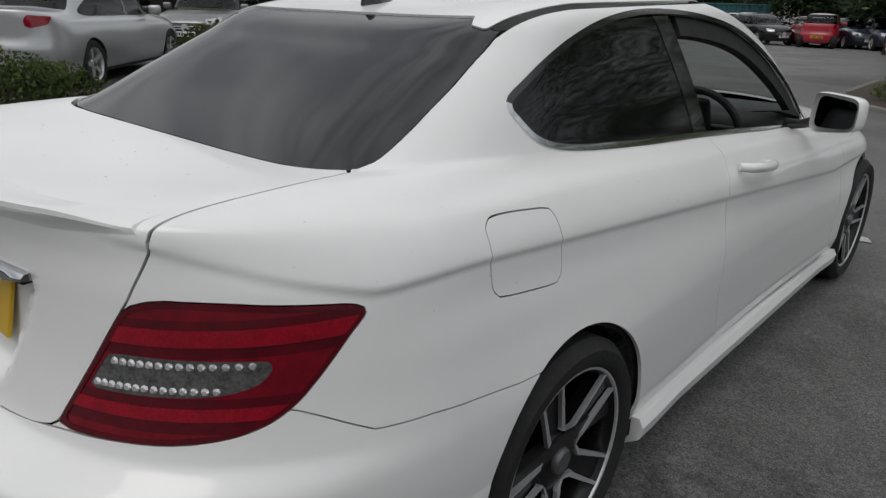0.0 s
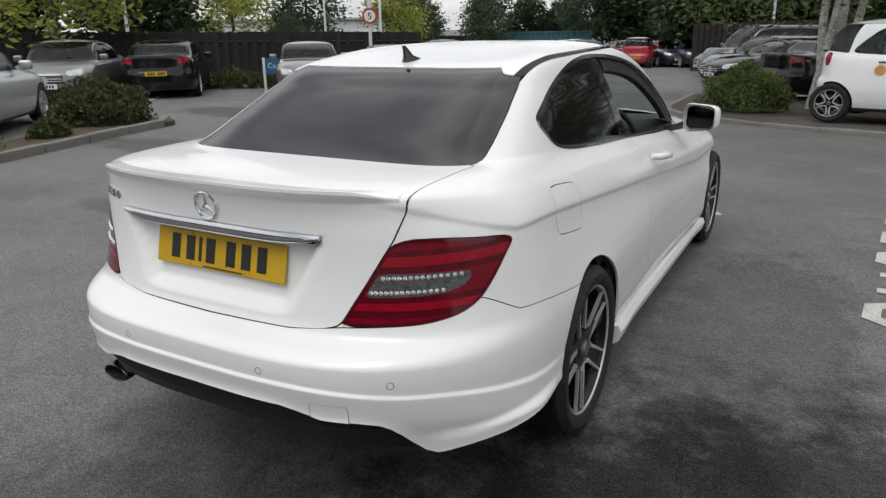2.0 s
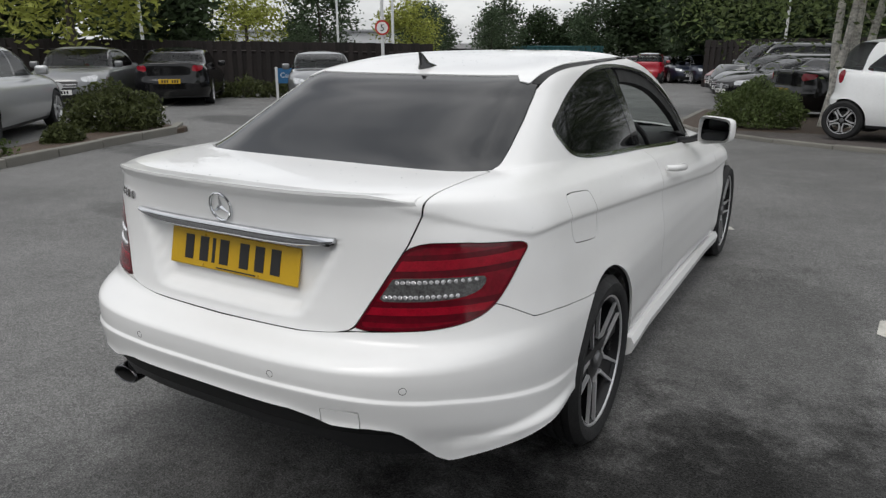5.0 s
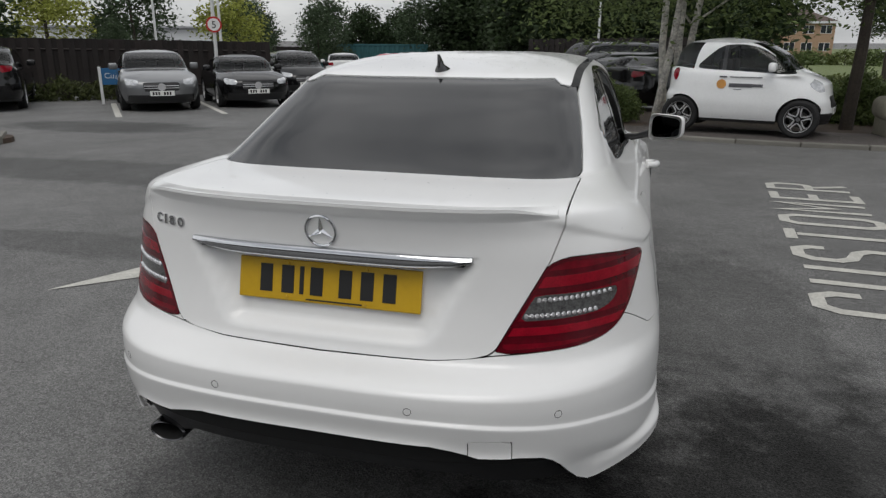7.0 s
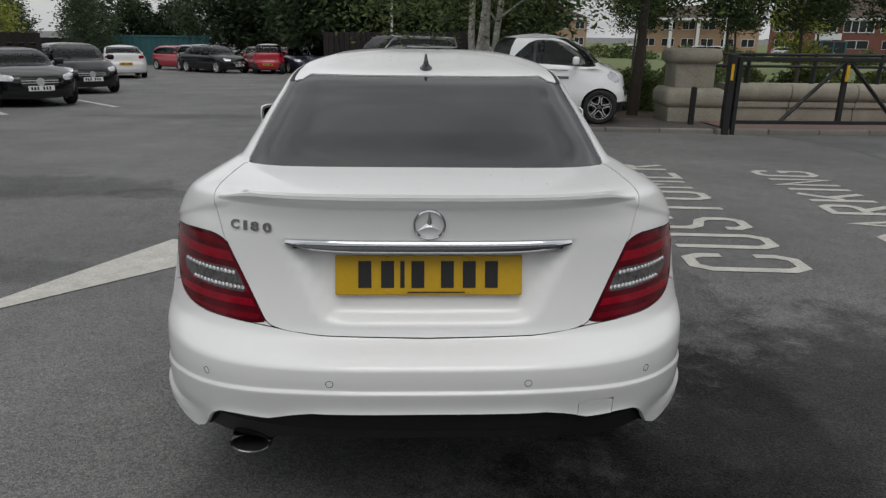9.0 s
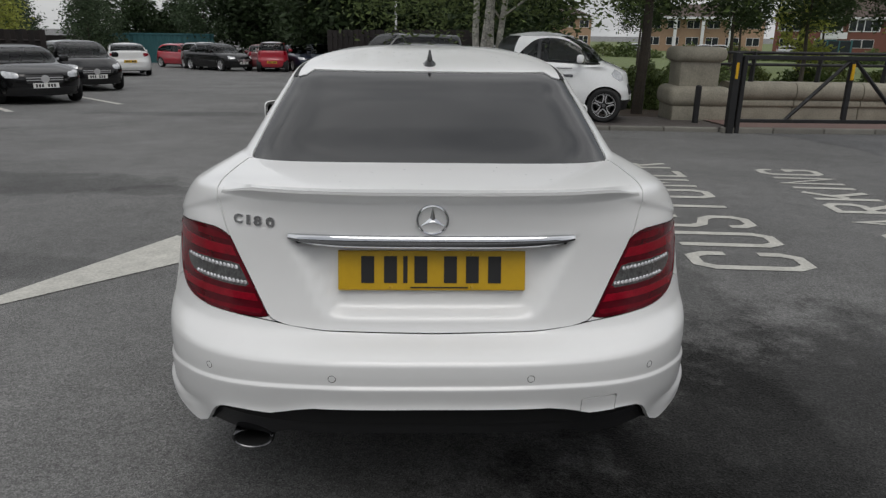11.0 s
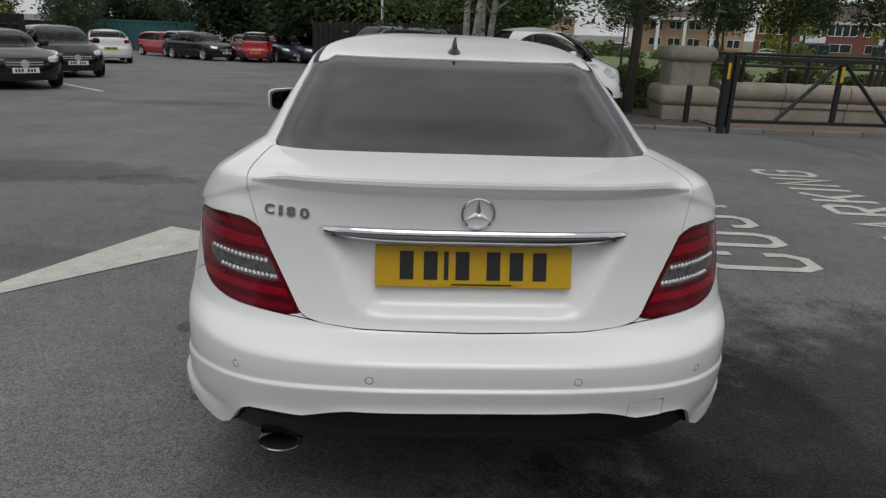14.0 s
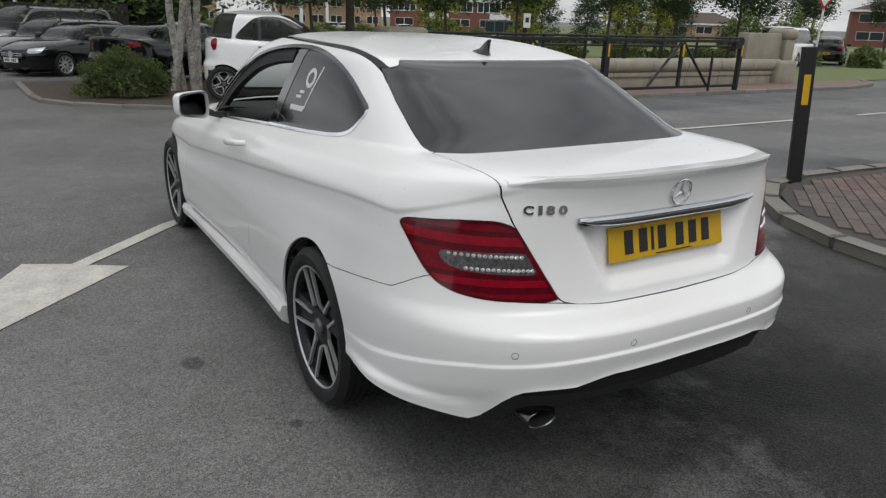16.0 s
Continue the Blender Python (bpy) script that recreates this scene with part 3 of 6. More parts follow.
# the white coupe, its tail at y = 0 and its nose towards +y
COUPE = dict(
    zr=((0, .26), (1, .40), (2, .50), (3, .565), (4, .598), (4.7, .624), (5, .634), (5.3, .646), (6, .683), (7, .75), (8, .85), (9, .93), (10, 1.0), (11, 1.052), (12, 1.068), (13, 1.070), (14, 1.068), (14.1, 1.0785), (15, 1.166), (16, 1.260), (17, 1.329), (18, 1.374), (19, 1.404), (20, 1.413)),
    Yr=((0, .03), (1, -.01), (2, -.035), (3, -.05), (4, -.052), (4.7, -.051), (5, -.045), (5.3, -.026), (6, .045), (7, .065), (8, .083), (9, .088), (10, .082), (11, .07), (12, .17), (13, .36), (14, .545), (14.1, .571), (15, .745), (16, .935), (17, 1.10), (18, 1.42), (19, 1.74), (20, 2.0)),
    zs=((0, .19), (1, .27), (2, .36), (3, .45), (4, .52), (5, .59), (6, .66), (7, .73), (8, .81), (9, .885), (10, .94), (11, .985), (12, 1.01), (13, 1.03), (14, 1.05), (15, 1.14), (16, 1.247), (17, 1.340), (18, 1.391), (19, 1.408), (20, 1.413)),
    X=((0, .81), (1, .85), (2, .872), (3, .874), (4, .876), (5, .873), (6, .862), (7, .848), (8, .835), (9, .82), (10, .798), (11, .768), (12, .732), (13, .706), (14, .688), (15, .650), (16, .600), (17, .545), (18, .41), (19, .21), (20, 1e-3)),
    sl=((0, -.01), (8, -.03), (10, -.055), (14, -.07), (15, -.04), (17, .005), (20, 0)),
    yc=((0, .65), (10, .65), (11, .70), (12, .85), (13, 1.05), (14, 1.2), (15, 1.32), (16, 1.40), (17, 1.46), (20, 2.02)),
    n=((0, 3.5), (9, 3.5), (10, 3.3), (11, 3.3), (12, 4.4), (14, 8.5), (16, 9), (17, 9.5), (20, 11)),
    m=((0, 2), (10, 2), (12, 2.5), (14, 3), (20, 3)),
    nf=((0, 3), (10, 3), (14, 6), (17, 10), (20, 9)),
    yb=((0, 3.75), (8, 3.7), (9, 3.6), (11, 3.35), (14, 3.04), (15, 2.86), (16, 2.64), (17, 2.38), (20, 2.05)),
    Yf=((0, 4.50), (4, 4.54), (6, 4.5), (8, 4.38), (9, 4.2), (10, 4.0), (12, 3.62), (14, 3.38), (15, 3.14), (16, 2.88), (17, 2.58), (20, 2.1)),
    zf=((0, .2), (3, .42), (5, .58), (7, .68), (8, .74), (9, .80), (10, .85), (12, .92), (14, .955), (15, 1.08), (17, 1.31), (20, 1.39)))
AXLES = (1.04, 3.80)
HUB_Z, ARCH_R = 0.318, 0.352


def z_low(q):
    return np.interp(q, [-.1, .28, .34, .43, .56, .64, .70, .76, .81, .865, .97, 1.2, 1.45, 1.6], [.497, .495, .486, .466, .463, .456, .436, .396, .356, .334, .340, .346, .362, .37])


def z_seam(q):
    return np.interp(q, [0, .35, .45, .545, .69, .85, .995, 1.09, 1.156, 1.276, 1.42, 1.672, 2.2], [.680, .685, .693, .702, .708, .713, .730, .762, .741, .696, .684, .645, .60])


def z_crease(q, y):
    return np.where(q > 1.27, np.interp(y, [.45, .62, .77, 3.2], [.928, .925, .914, .684]), .928 + (1.27 - q) * .205)


def dent_sides(u, v, x, y, z):
    s = np.sign(u)
    side = smooth01(.45, .7, np.abs(u)) * (1 - smooth01(2.2, 2.6, np.abs(u)))
    flare = 0
    for ya in AXLES:
        r = np.hypot(y - ya, z - .33)
        flare = flare + .003 * np.exp(-((r - .352) / .07) ** 2) * smooth01(.85, .6, z)
    door = -.020 * np.exp(-((y - 2.4) / .75) ** 2) * smooth01(.75, .5, z)
    t = z - z_crease(np.abs(x) + y, y)
    ledge = .0075 * smooth01(-.012, .003, t) * smooth01(.16, .01, t) * smooth01(.66, .80, np.abs(x) + y)
    hollow = -.006 * np.exp(-((t + .06) / .05) ** 2) * smooth01(1.2, 1.6, np.abs(x) + y)
    turn = smooth01(.40, .85, np.abs(u))
    return x + s * side * (flare + door + hollow) + s * turn * side * ledge, y - (1 - turn) * smooth01(.3, .4, np.abs(u)) * ledge, z


def dent_tail(u, v, x, y, z):
    a = np.abs(x)
    rear = smooth01(1.1, .8, np.abs(u)) * smooth01(11, 10, v)
    w = np.interp(z, [.70, .72, .92, .94], [.27, .28, .388, .393])
    d = smooth01(0, .032, w - a) * smooth01(.712, .748, z) * smooth01(.946, .934, z)
    y = y + rear * .034 * d
    # ridge round the bumper, and the lip along its lower edge
    out = .009 * smooth01(3.05, 2.90, v) * smooth01(0.6, 2.2, v) + .020 * smooth01(.405, .375, z) * smooth01(.80, .92, a + y) * smooth01(1.7, 1.5, a + y) + .010 * np.exp(-np.maximum(z - z_low(a + y), 0) / .013) * smooth01(1.5, 1.2, a + y)
    side = smooth01(.3, .75, np.abs(u))
    y = y - rear * (1 - side) * out
    x = x + np.sign(u) * rear * side * out
    return x, y, z


shell = Shell(COUPE, (dent_sides, dent_tail))
US = np.concatenate([np.linspace(0, .5, 30), np.linspace(.5, 1, 34)[1:], np.linspace(1, 2, 96)[1:], np.linspace(2, 2.5, 14)[1:], np.linspace(2.5, 3, 12)[1:]])
US_BOTH = np.concatenate([-US[:0:-1], US])
VS = np.concatenate([np.linspace(0, 1.5, 9), np.linspace(1.5, 4, 34)[1:], np.linspace(4, 11, 74)[1:], np.linspace(11, 14, 19)[1:], np.linspace(14, 17.3, 36)[1:], np.linspace(17.3, 20, 12)[1:]])
GAP = 0.0015
LAMP = chaikin([(.50, .706), (.69, .708), (.86, .712), (1.0, .728), (1.09, .758), (1.16, .812), (1.225, .872), (1.262, .898), (1.232, .914), (1.16, .921), (1.03, .931), (.95, .938), (.74, .942), (.62, .82)], 2)
DLO = chaikin([(1.022, 1.156), (1.05, 1.118), (1.10, 1.070), (1.22, 1.040), (1.50, 1.013), (1.70, .997), (2.03, .974), (2.70, .916), (3.20, .866), (3.10, .975), (2.93, 1.085), (2.72, 1.195), (2.48, 1.285), (2.16, 1.332), (1.86, 1.344), (1.60, 1.327), (1.40, 1.290), (1.22, 1.234), (1.10, 1.186)], 2)
FLAP = chaikin([(.757, .945), (.760, .978), (.80, .985), (.955, .967), (.987, .961), (.995, .925), (1.0, .840), (.992, .806), (.955, .805), (.81, .825), (.763, .834), (.755, .86)], 2)
TOW = [(.415, .455), (.415, .515), (.52, .515), (.52, .455)]


def x_lid(z):
    return np.interp(z, [.66, .705, .937, 1.02, 1.1], [.42, .452, .576, .603, .607])


def lid(d):
    bottom = np.interp(np.abs(d["x"]), [0, .3, .40, .45, .5], [.680, .684, .692, .705, .75])
    return np.minimum.reduce([x_lid(d["z"]) - np.abs(d["x"]), d["z"] - bottom, (13.97 - d["v"]) * .1, 1.0 - d["y"]])


def lamp(d):
    return np.where(np.abs(d["u"]) < 1.2, np.minimum(inside(LAMP, d["q"], d["z"]), np.abs(d["x"]) - x_lid(d["z"])), -1.0)


def rear_glass(d):
    edge = np.interp(d["z"], [1.06, 1.076, 1.13, 1.20, 1.311, 1.34], [.612, .606, .594, .574, .534, .524])
    return np.minimum.reduce([edge - np.abs(d["x"]), (d["v"] - 14.0) * .1, (17.0 - d["v"]) * .1, 1.6 - d["y"]])


def screen(d):
    edge = np.interp(d["z"], [.94, 1.31], [.655, .50])
    return np.minimum.reduce([edge - np.abs(d["x"]), (d["v"] - 14.0) * .1, (17.15 - d["v"]) * .1, d["y"] - 2.2])


def dlo(d):
    return np.where((np.abs(d["u"]) > .5) & (d["v"] > 12.5), inside(DLO, d["y"], d["z"]), -1.0)


def flap(d):
    return np.where((d["u"] > .5) & (d["u"] < 2) & (d["v"] < 12.5), inside(FLAP, d["y"], d["z"]), -1.0)


def arch(d):
    r = np.minimum(np.hypot(d["y"] - AXLES[0], d["z"] - .325), np.hypot(d["y"] - AXLES[1], d["z"] - .325))
    drop = np.minimum(np.abs(d["y"] - AXLES[0]), np.abs(d["y"] - AXLES[1]))
    r = np.where(d["z"] < .325, drop, r)
    return np.where((np.abs(d["u"]) > .55) & (np.abs(d["u"]) < 2.6), r - ARCH_R, 1.0)


def rail_x(d):
    """How far outside the joint between roof and roof rail."""
    return np.abs(d["x"]) - (.530 - .030 * (d["y"] - 1.12))


def along_rail(d):
    return (d["y"] > 1.085) & (np.abs(d["u"]) > .45) & (np.abs(d["u"]) < 2.45)


def strip(d):
    return np.where(along_rail(d), np.minimum.reduce([.0145 - np.abs(rail_x(d)), (d["v"] - 16.6) * .1, (18.5 - d["v"]) * .1]), -1.0)


def roof(d):
    return np.where(along_rail(d), np.minimum(-rail_x(d) - .014, (d["v"] - 16.6) * .1), (d["v"] - np.where(np.abs(d["u"]) > 1.5, 17.17, 17.02)) * .1)


def rail(d):
    return np.where(along_rail(d), np.minimum(rail_x(d) - .014, (18.5 - d["v"]) * .1), (17.01 - d["v"]) * .1)


def bumper(d):
    return np.minimum.reduce([z_seam(d["q"]) - d["z"], d["z"] - z_low(d["q"]), 1.04 - d["y"]])


def y_door(z):
    return np.interp(z, [.2, .33, .5, .7, .83, .9, .97], [2.09, 1.965, 1.915, 1.935, 1.945, 1.99, 2.05])


def front(d):
    return d["y"] - np.interp(d["z"], [.2, .7, .95], [3.30, 3.36, 3.22])


no = lambda f, g=GAP: (lambda d: -f(d) - g)
yes = lambda f, g=GAP: (lambda d: f(d) - g)
right, left = (lambda d: d["x"] - 1e-4), (lambda d: -d["x"] - 1e-4)


def coupe():
    car = thing("coupe", Matrix.Identity(4), "glossy white two-door coupe with dark tinted rear glass", "car")

    def panel(name, us, tests, material, label="", lift=0.0, rim=0.010, parent=car):
        P, F = clip_panel(shell, us, VS, tests, lift, rim)
        return mesh_object(name, P, F, material, parent, label, sharp=50)
    sides = (("right", US, 1), ("left", -US[::-1], -1))
    tail = US_BOTH[(np.abs(US_BOTH) < 1.6)]
    near = lambda us, a, b: us[(np.abs(us) >= a) & (np.abs(us) <= b)]
    tow = lambda d: np.where(d["u"] < 1, inside(TOW, d["x"], d["z"]), -1.0)
    panel("rear_bumper", tail, [yes(bumper), arch, no(lamp), no(tow, .0012)], WHITE)
    panel("tow_eye_cover", near(tail, 0, .8), [yes(tow, .0012), yes(bumper, 0)], WHITE)
    lid_part = panel("boot_lid", tail, [yes(lid, .0022), no(rear_glass)], WHITE, rim=.014)
    panel("rear_window", tail, [yes(rear_glass, .001)], PRIVACY, "dark privacy glass", lift=-.004)
    panel("roof", US_BOTH, [yes(roof, 0)], WHITE)
    panel("windscreen", US_BOTH[np.abs(US_BOTH) > 1.8], [yes(screen)], CLEAR, lift=-.004)
    for _, us, s in sides:
        half = right if s > 0 else left
        side_tests = [half, no(lamp), no(dlo, 0), no(rear_glass), arch]
        panel("quarter_panel", near(us, 0, 2), side_tests + [no(lid, .0022), lambda d: np.where(d["y"] < 1.04, d["z"] - z_seam(d["q"]) - GAP, 1.0), no(flap), lambda d: y_door(d["z"]) - GAP - d["y"] + np.where(d["v"] > 14.2, 3, 0), lambda d: np.where(d["v"] > 14.2, rail(d), 1), lambda d: d["z"] - np.where(d["y"] > 1.2, .262, 0), no(screen), lambda d: np.where((d["v"] > 14.2) & (d["y"] > 2.9), (3.3 - d["y"]), 1)], WHITE)
        panel("door", near(us, .8, 2.5), [half, no(dlo, 0), arch, lambda d: d["y"] - y_door(d["z"]) - GAP, lambda d: -front(d) - GAP, lambda d: d["z"] - .262, lambda d: (14.2 - d["v"]) * .1], WHITE)
        panel("pillar", near(us, 1.9, 3), [half, no(dlo, 0), no(screen), lambda d: (d["v"] - 14.0) * .1, rail, lambda d: np.abs(d["u"]) - 2.0], WHITE)
        panel("front_wing", near(us, 1.4, 3), [half, arch, lambda d: front(d) - GAP, no(screen), lambda d: np.minimum((9.5 - d["v"]) * .1, d["z"] - .16) - .0], WHITE)
        panel("roof_strip", near(us, .3, 2.6), [half, yes(strip, 0)], MATT_RUBBER, "black roof trim strip", lift=-.003)
        b_pillar = lambda d: .055 - np.abs(d["y"] - np.interp(d["z"], [.97, 1.33], [2.03, 1.90])) * 1.1
        panel("quarter_window", near(us, .5, 2), [half, yes(dlo, .002), lambda d: np.interp(d["z"], [.97, 1.33], [1.985, 1.855]) - d["y"]], SIDE_GLASS, "dark privacy glass", lift=-.006)
        panel("pillar_trim", near(us, .9, 2.2), [half, yes(dlo, .002), b_pillar], GLOSS_BLACK, lift=-.004)
        panel("window_frame", near(us, .9, 2.6), [half, yes(dlo, .003), lambda d: .062 - dlo(d), lambda d: d["y"] - 2.02, lambda d: d["z"] - np.interp(d["y"], [2.0, 2.9, 3.2], [1.05, .955, .90])], MATT_RUBBER, "black front window frame", lift=-.012, rim=.03)
        low = lambda d: np.interp(d["y"], [1.0, 1.05, 1.10, 1.5, 3.2], [1.17, 1.15, 1.09, 1.04, .93]) - d["z"]
        ring = [half, lambda d: dlo(d) + .011, lambda d: .004 - dlo(d)]
        panel("window_trim", near(us, .5, 2.6), ring + [low], CHROME, "bright window trim", lift=.002, rim=.006)
        panel("window_seal", near(us, .5, 2.6), ring + [lambda d: -low(d) - .001], GLOSS_BLACK, lift=.002, rim=.006)
        # tail lamp: red and maroon bands round a clear strip of diodes
        frame_ = panel("tail_lamp", near(us, 0, 1.2), [half, yes(lamp, .001), lambda d: .009 - lamp(d)], LAMP_DARK, "red wraparound tail lamp", lift=.001, rim=.012)
        clear = lambda d: inside(chaikin([(.628, .785), (.638, .789), (.692, .846), (.704, .850), (1.02, .845), (1.064, .839), (1.035, .808), (.98, .795), (.90, .787)], 1), d["q"], d["z"])
        zone = [half, yes(lamp, .009)]
        for lo, hi, m_ in ((.60, .730, LAMP_MID), (.730, .750, LAMP_DARK), (.750, .770, LAMP_RED), (.770, .786, LAMP_DARK), (.786, .850, LAMP_MID), (.850, .868, LAMP_DARK), (.868, .895, LAMP_RED), (.895, .910, LAMP_DARK), (.910, 1.0, LAMP_MID)):
            panel("lens_band", near(us, 0, 1.2), zone + [lambda d, lo=lo: d["z"] - lo, lambda d, hi=hi: hi - d["z"], no(clear, 0)], m_, lift=.001 if m_ is LAMP_RED else -.001, rim=.004, parent=frame_)
        strip_ = panel("clear_lens", near(us, 0, 1.2), zone + [yes(clear, 0)], LAMP_CLEAR, "clear reversing lamp strip with diodes", lift=-.002, rim=.006, parent=frame_)
        for row, zz in ((0, .797), (1, .836)):
            for k in range(14):
                xx = s * np.interp(k, [0, 13], [.526 + .028 * row, (.690, .722)[row]])
                p, nrm = shell_spot(shell, xx, zz, -1.2, 1.2)
                bm = bmesh.new()
                bmesh.ops.create_cone(bm, cap_ends=True, segments=8, radius1=.0080, radius2=.004, depth=.006, matrix=facing(p - nrm * .001, nrm) @ Matrix.Rotation(radians(90), 4, 'X'))
                part("diode", bm, DIODE, frame_)
    panel("fuel_flap", near(US, .5, 1.6), [yes(flap)], WHITE)
    nose = US_BOTH[np.abs(US_BOTH) > 1.4]
    panel("bonnet", nose, [lambda d: front(d) + .1 - .0, lambda d: (d["v"] - 9.53) * .1, lambda d: (13.95 - d["v"]) * .1, lambda d: np.abs(d["u"]) - 2.0], WHITE)
    for us in (US, -US[::-1]):
        panel("wing_top", us[np.abs(us) > 1.2], [lambda d: front(d) + .02, lambda d: (d["v"] - 9.5) * .1, lambda d: (14.0 - d["v"]) * .1, lambda d: 2.0 - np.abs(d["u"])], WHITE)
    # dark lining behind the gaps, open at windows and wheels
    lining = panel("lining", US_BOTH[::2] if 0. in US_BOTH[::2] else US_BOTH, [no(dlo, .0), no(rear_glass, 0), no(screen, 0), lambda d: arch(d) + .01, lambda d: np.where(d["y"] < 1.0, d["z"] - np.minimum(z_low(d["q"]), .42), d["v"] - .3), lambda d: np.where((d["v"] > 10.4) & (d["v"] < 15) & (d["y"] < 1.0), -1.0, 1.0)], BLACK_GAP, lift=-.022, rim=0)
    # rear valance below the painted bumper, and the closed underside
    panel("diffuser", near(tail, 0, 1.2), [lambda d: z_low(d["q"]) + .012 - d["z"], lambda d: d["z"] - np.interp(d["q"], [0, .42, .50, .68, .82], [.378, .376, .352, .340, .335])], DARK_PLASTIC, "black lower diffuser", lift=-.028, rim=.03)
    bm = box_bm((-.56, .95, .21), (.56, 4.2, .27), .03, 2)
    part("underbody", bm, DARK_PLASTIC, car)
    # side sills
    for s in (-1, 1):
        prof = [(.80, .265), (.862, .272), (.876, .245), (.868, .205), (.83, .178), (.78, .19)]
        ys = np.linspace(1.405, 3.46, 22)
        verts, faces = [], []
        for y in ys:
            flare = .012 * smooth01(1.75, 1.42, y) + .010 * smooth01(3.2, 3.45, y)
            rise = -.022 * (y - 1.4) / 2.0
            for px, pz in prof:
                verts.append((s * (px + flare), y, pz + rise))
        n = len(prof)
        for i in range(len(ys) - 1):
            for j in range(n):
                a, b = i * n + j, i * n + (j + 1) % n
                faces.append((a, b, b + n, a + n) if s > 0 else (a, a + n, b + n, b))
        faces += [tuple(range(n))[::s], tuple(range((len(ys) - 1) * n, len(ys) * n))[::-s]]
        mesh_object("side_sill", verts, faces, WHITE, car)
        bm = box_bm((s * .80 - .05, 1.39, .20), (s * .80 + .05, 1.43, .30), .01)
        part("arch_liner", bm, DARK_PLASTIC, car)
    # boot spoiler along the tail edge
    us = np.array([u for u in np.linspace(-.62, .62, 125) if abs(float(shell.at(u, 11.0)[0])) < .594])
    rows = ((11.75, .0, 0), (11.4, .010, .004), (11.1, .021, .014), (10.98, .024, .018), (10.90, .018, .018), (10.82, .004, .004), (10.80, -.006, 0))
    verts, faces = [], []
    for u in us:
        x0 = float(shell.at(u, 11.0)[0])
        fade = float(smooth01(.600, .47, abs(x0)))
        for v, up, back in rows:
            x, y, z = (float(c) for c in shell.at(u, v))
            verts.append((min(max(x, -.598), .598), y - back * (.08 + .92 * fade), z + up * (.12 + .88 * fade)))
    n = len(rows)
    for i in range(len(us) - 1):
        for j in range(n - 1):
            a = i * n + j
            faces.append((a, a + 1, a + n + 1, a + n))
    faces += [tuple(range(n))[::-1], tuple(range((len(us) - 1) * n, len(us) * n))]
    mesh_object("spoiler", verts, faces, WHITE, lid_part, sharp=28)
    # chrome bar, plate and badges on the lid
    verts, faces = [], []
    ks = np.linspace(-.392, .392, 33)
    for x in ks:
        t = .4 + .6 * (1 - (abs(x) / .392) ** 6)
        p, _ = shell_spot(shell, x, .958, -.9, .9)
        for dy, dz in ((.012, .001), (-.0105, .0), (-.0150, -.005), (-.0172, -.015 * t), (-.0150, -.027 * t), (-.0105, -.032 * t), (.03, -.028 * t)):
            verts.append((x, p.y + dy, .948 + dz))
    for i in range(len(ks) - 1):
        for j in range(7):
            a, b = i * 7 + j, i * 7 + (j + 1) % 7
            faces.append((a, b, b + 7, a + 7))
    faces += [tuple(range(7))[::-1], tuple(range(len(verts) - 7, len(verts)))]
    mesh_object("chrome_bar", verts, faces, BAR_CHROME, lid_part, "chrome grip bar")
    m = Matrix.Translation((0, .108, .843)) @ Matrix.Rotation(radians(-13), 4, 'X')
    bm = box_bm((-.26, -.004, -.0555), (.26, .004, .0555), .003, 2, m=m)
    plate = part("number_plate", bm, PLATE_YELLOW, lid_part, "yellow plate with black bars")
    for cx in (-.178, -.115, -.074, -.031, .051, .112, .174):
        w = .006 if cx == -.074 else .018
        part("bar", box_bm((cx - w, -.0055, -.035), (cx + w, -.003, .040), m=m), INK, plate)
    part("small_bar", box_bm((-.06, -.0052, -.0495), (.10, -.003, -.0455), m=m), INK, plate)
    for cx in (-.115, .11):
        for cz in (-.046, .046):
            bm = bmesh.new()
            bmesh.ops.create_uvsphere(bm, u_segments=8, v_segments=5, radius=.005, matrix=m @ Matrix.Translation((cx, -.0045, cz)))
            part("plate_screw", bm, PLATE_YELLOW, plate, smooth=True)
    p, nrm = shell_spot(shell, 0, .997, -.5, .5)
    m = facing(p + nrm * .004, nrm)
    verts, faces = [], []
    for k in range(40):
        a = 2 * math.pi * k / 40
        for j in range(8):
            b = 2 * math.pi * j / 8
            r = .041 + .0036 * math.cos(b)
            verts.append(m @ Vector((r * math.cos(a), .0045 * math.sin(b), r * math.sin(a))))
    for k in range(40):
        for j in range(8):
            a, b = k * 8 + j, k * 8 + (j + 1) % 8
            c, e = (k + 1) % 40 * 8 + j, (k + 1) % 40 * 8 + (j + 1) % 8
            faces.append((a, b, e, c))
    ring = mesh_object("emblem", verts, faces, CHROME, lid_part, "round chrome emblem")
    bm = bmesh.new()
    for k in range(3):
        a = math.pi / 2 + k * 2 * math.pi / 3
        c, s_ = math.cos(a), math.sin(a)
        tip, l, r, top = (Vector(w) for w in ((.039 * c, 0, .039 * s_), (-.008 * s_, 0, .008 * c), (.008 * s_, 0, -.008 * c), (0, -.006, 0)))
        q = [bm.verts.new(m @ w) for w in (tip, l, r, top)]
        for f in ((0, 1, 3), (0, 3, 2), (0, 2, 1)):
            bm.faces.new([q[i] for i in f])
    bmesh.ops.recalc_face_normals(bm, faces=bm.faces)
    part("emblem_arm", bm, CHROME, ring)
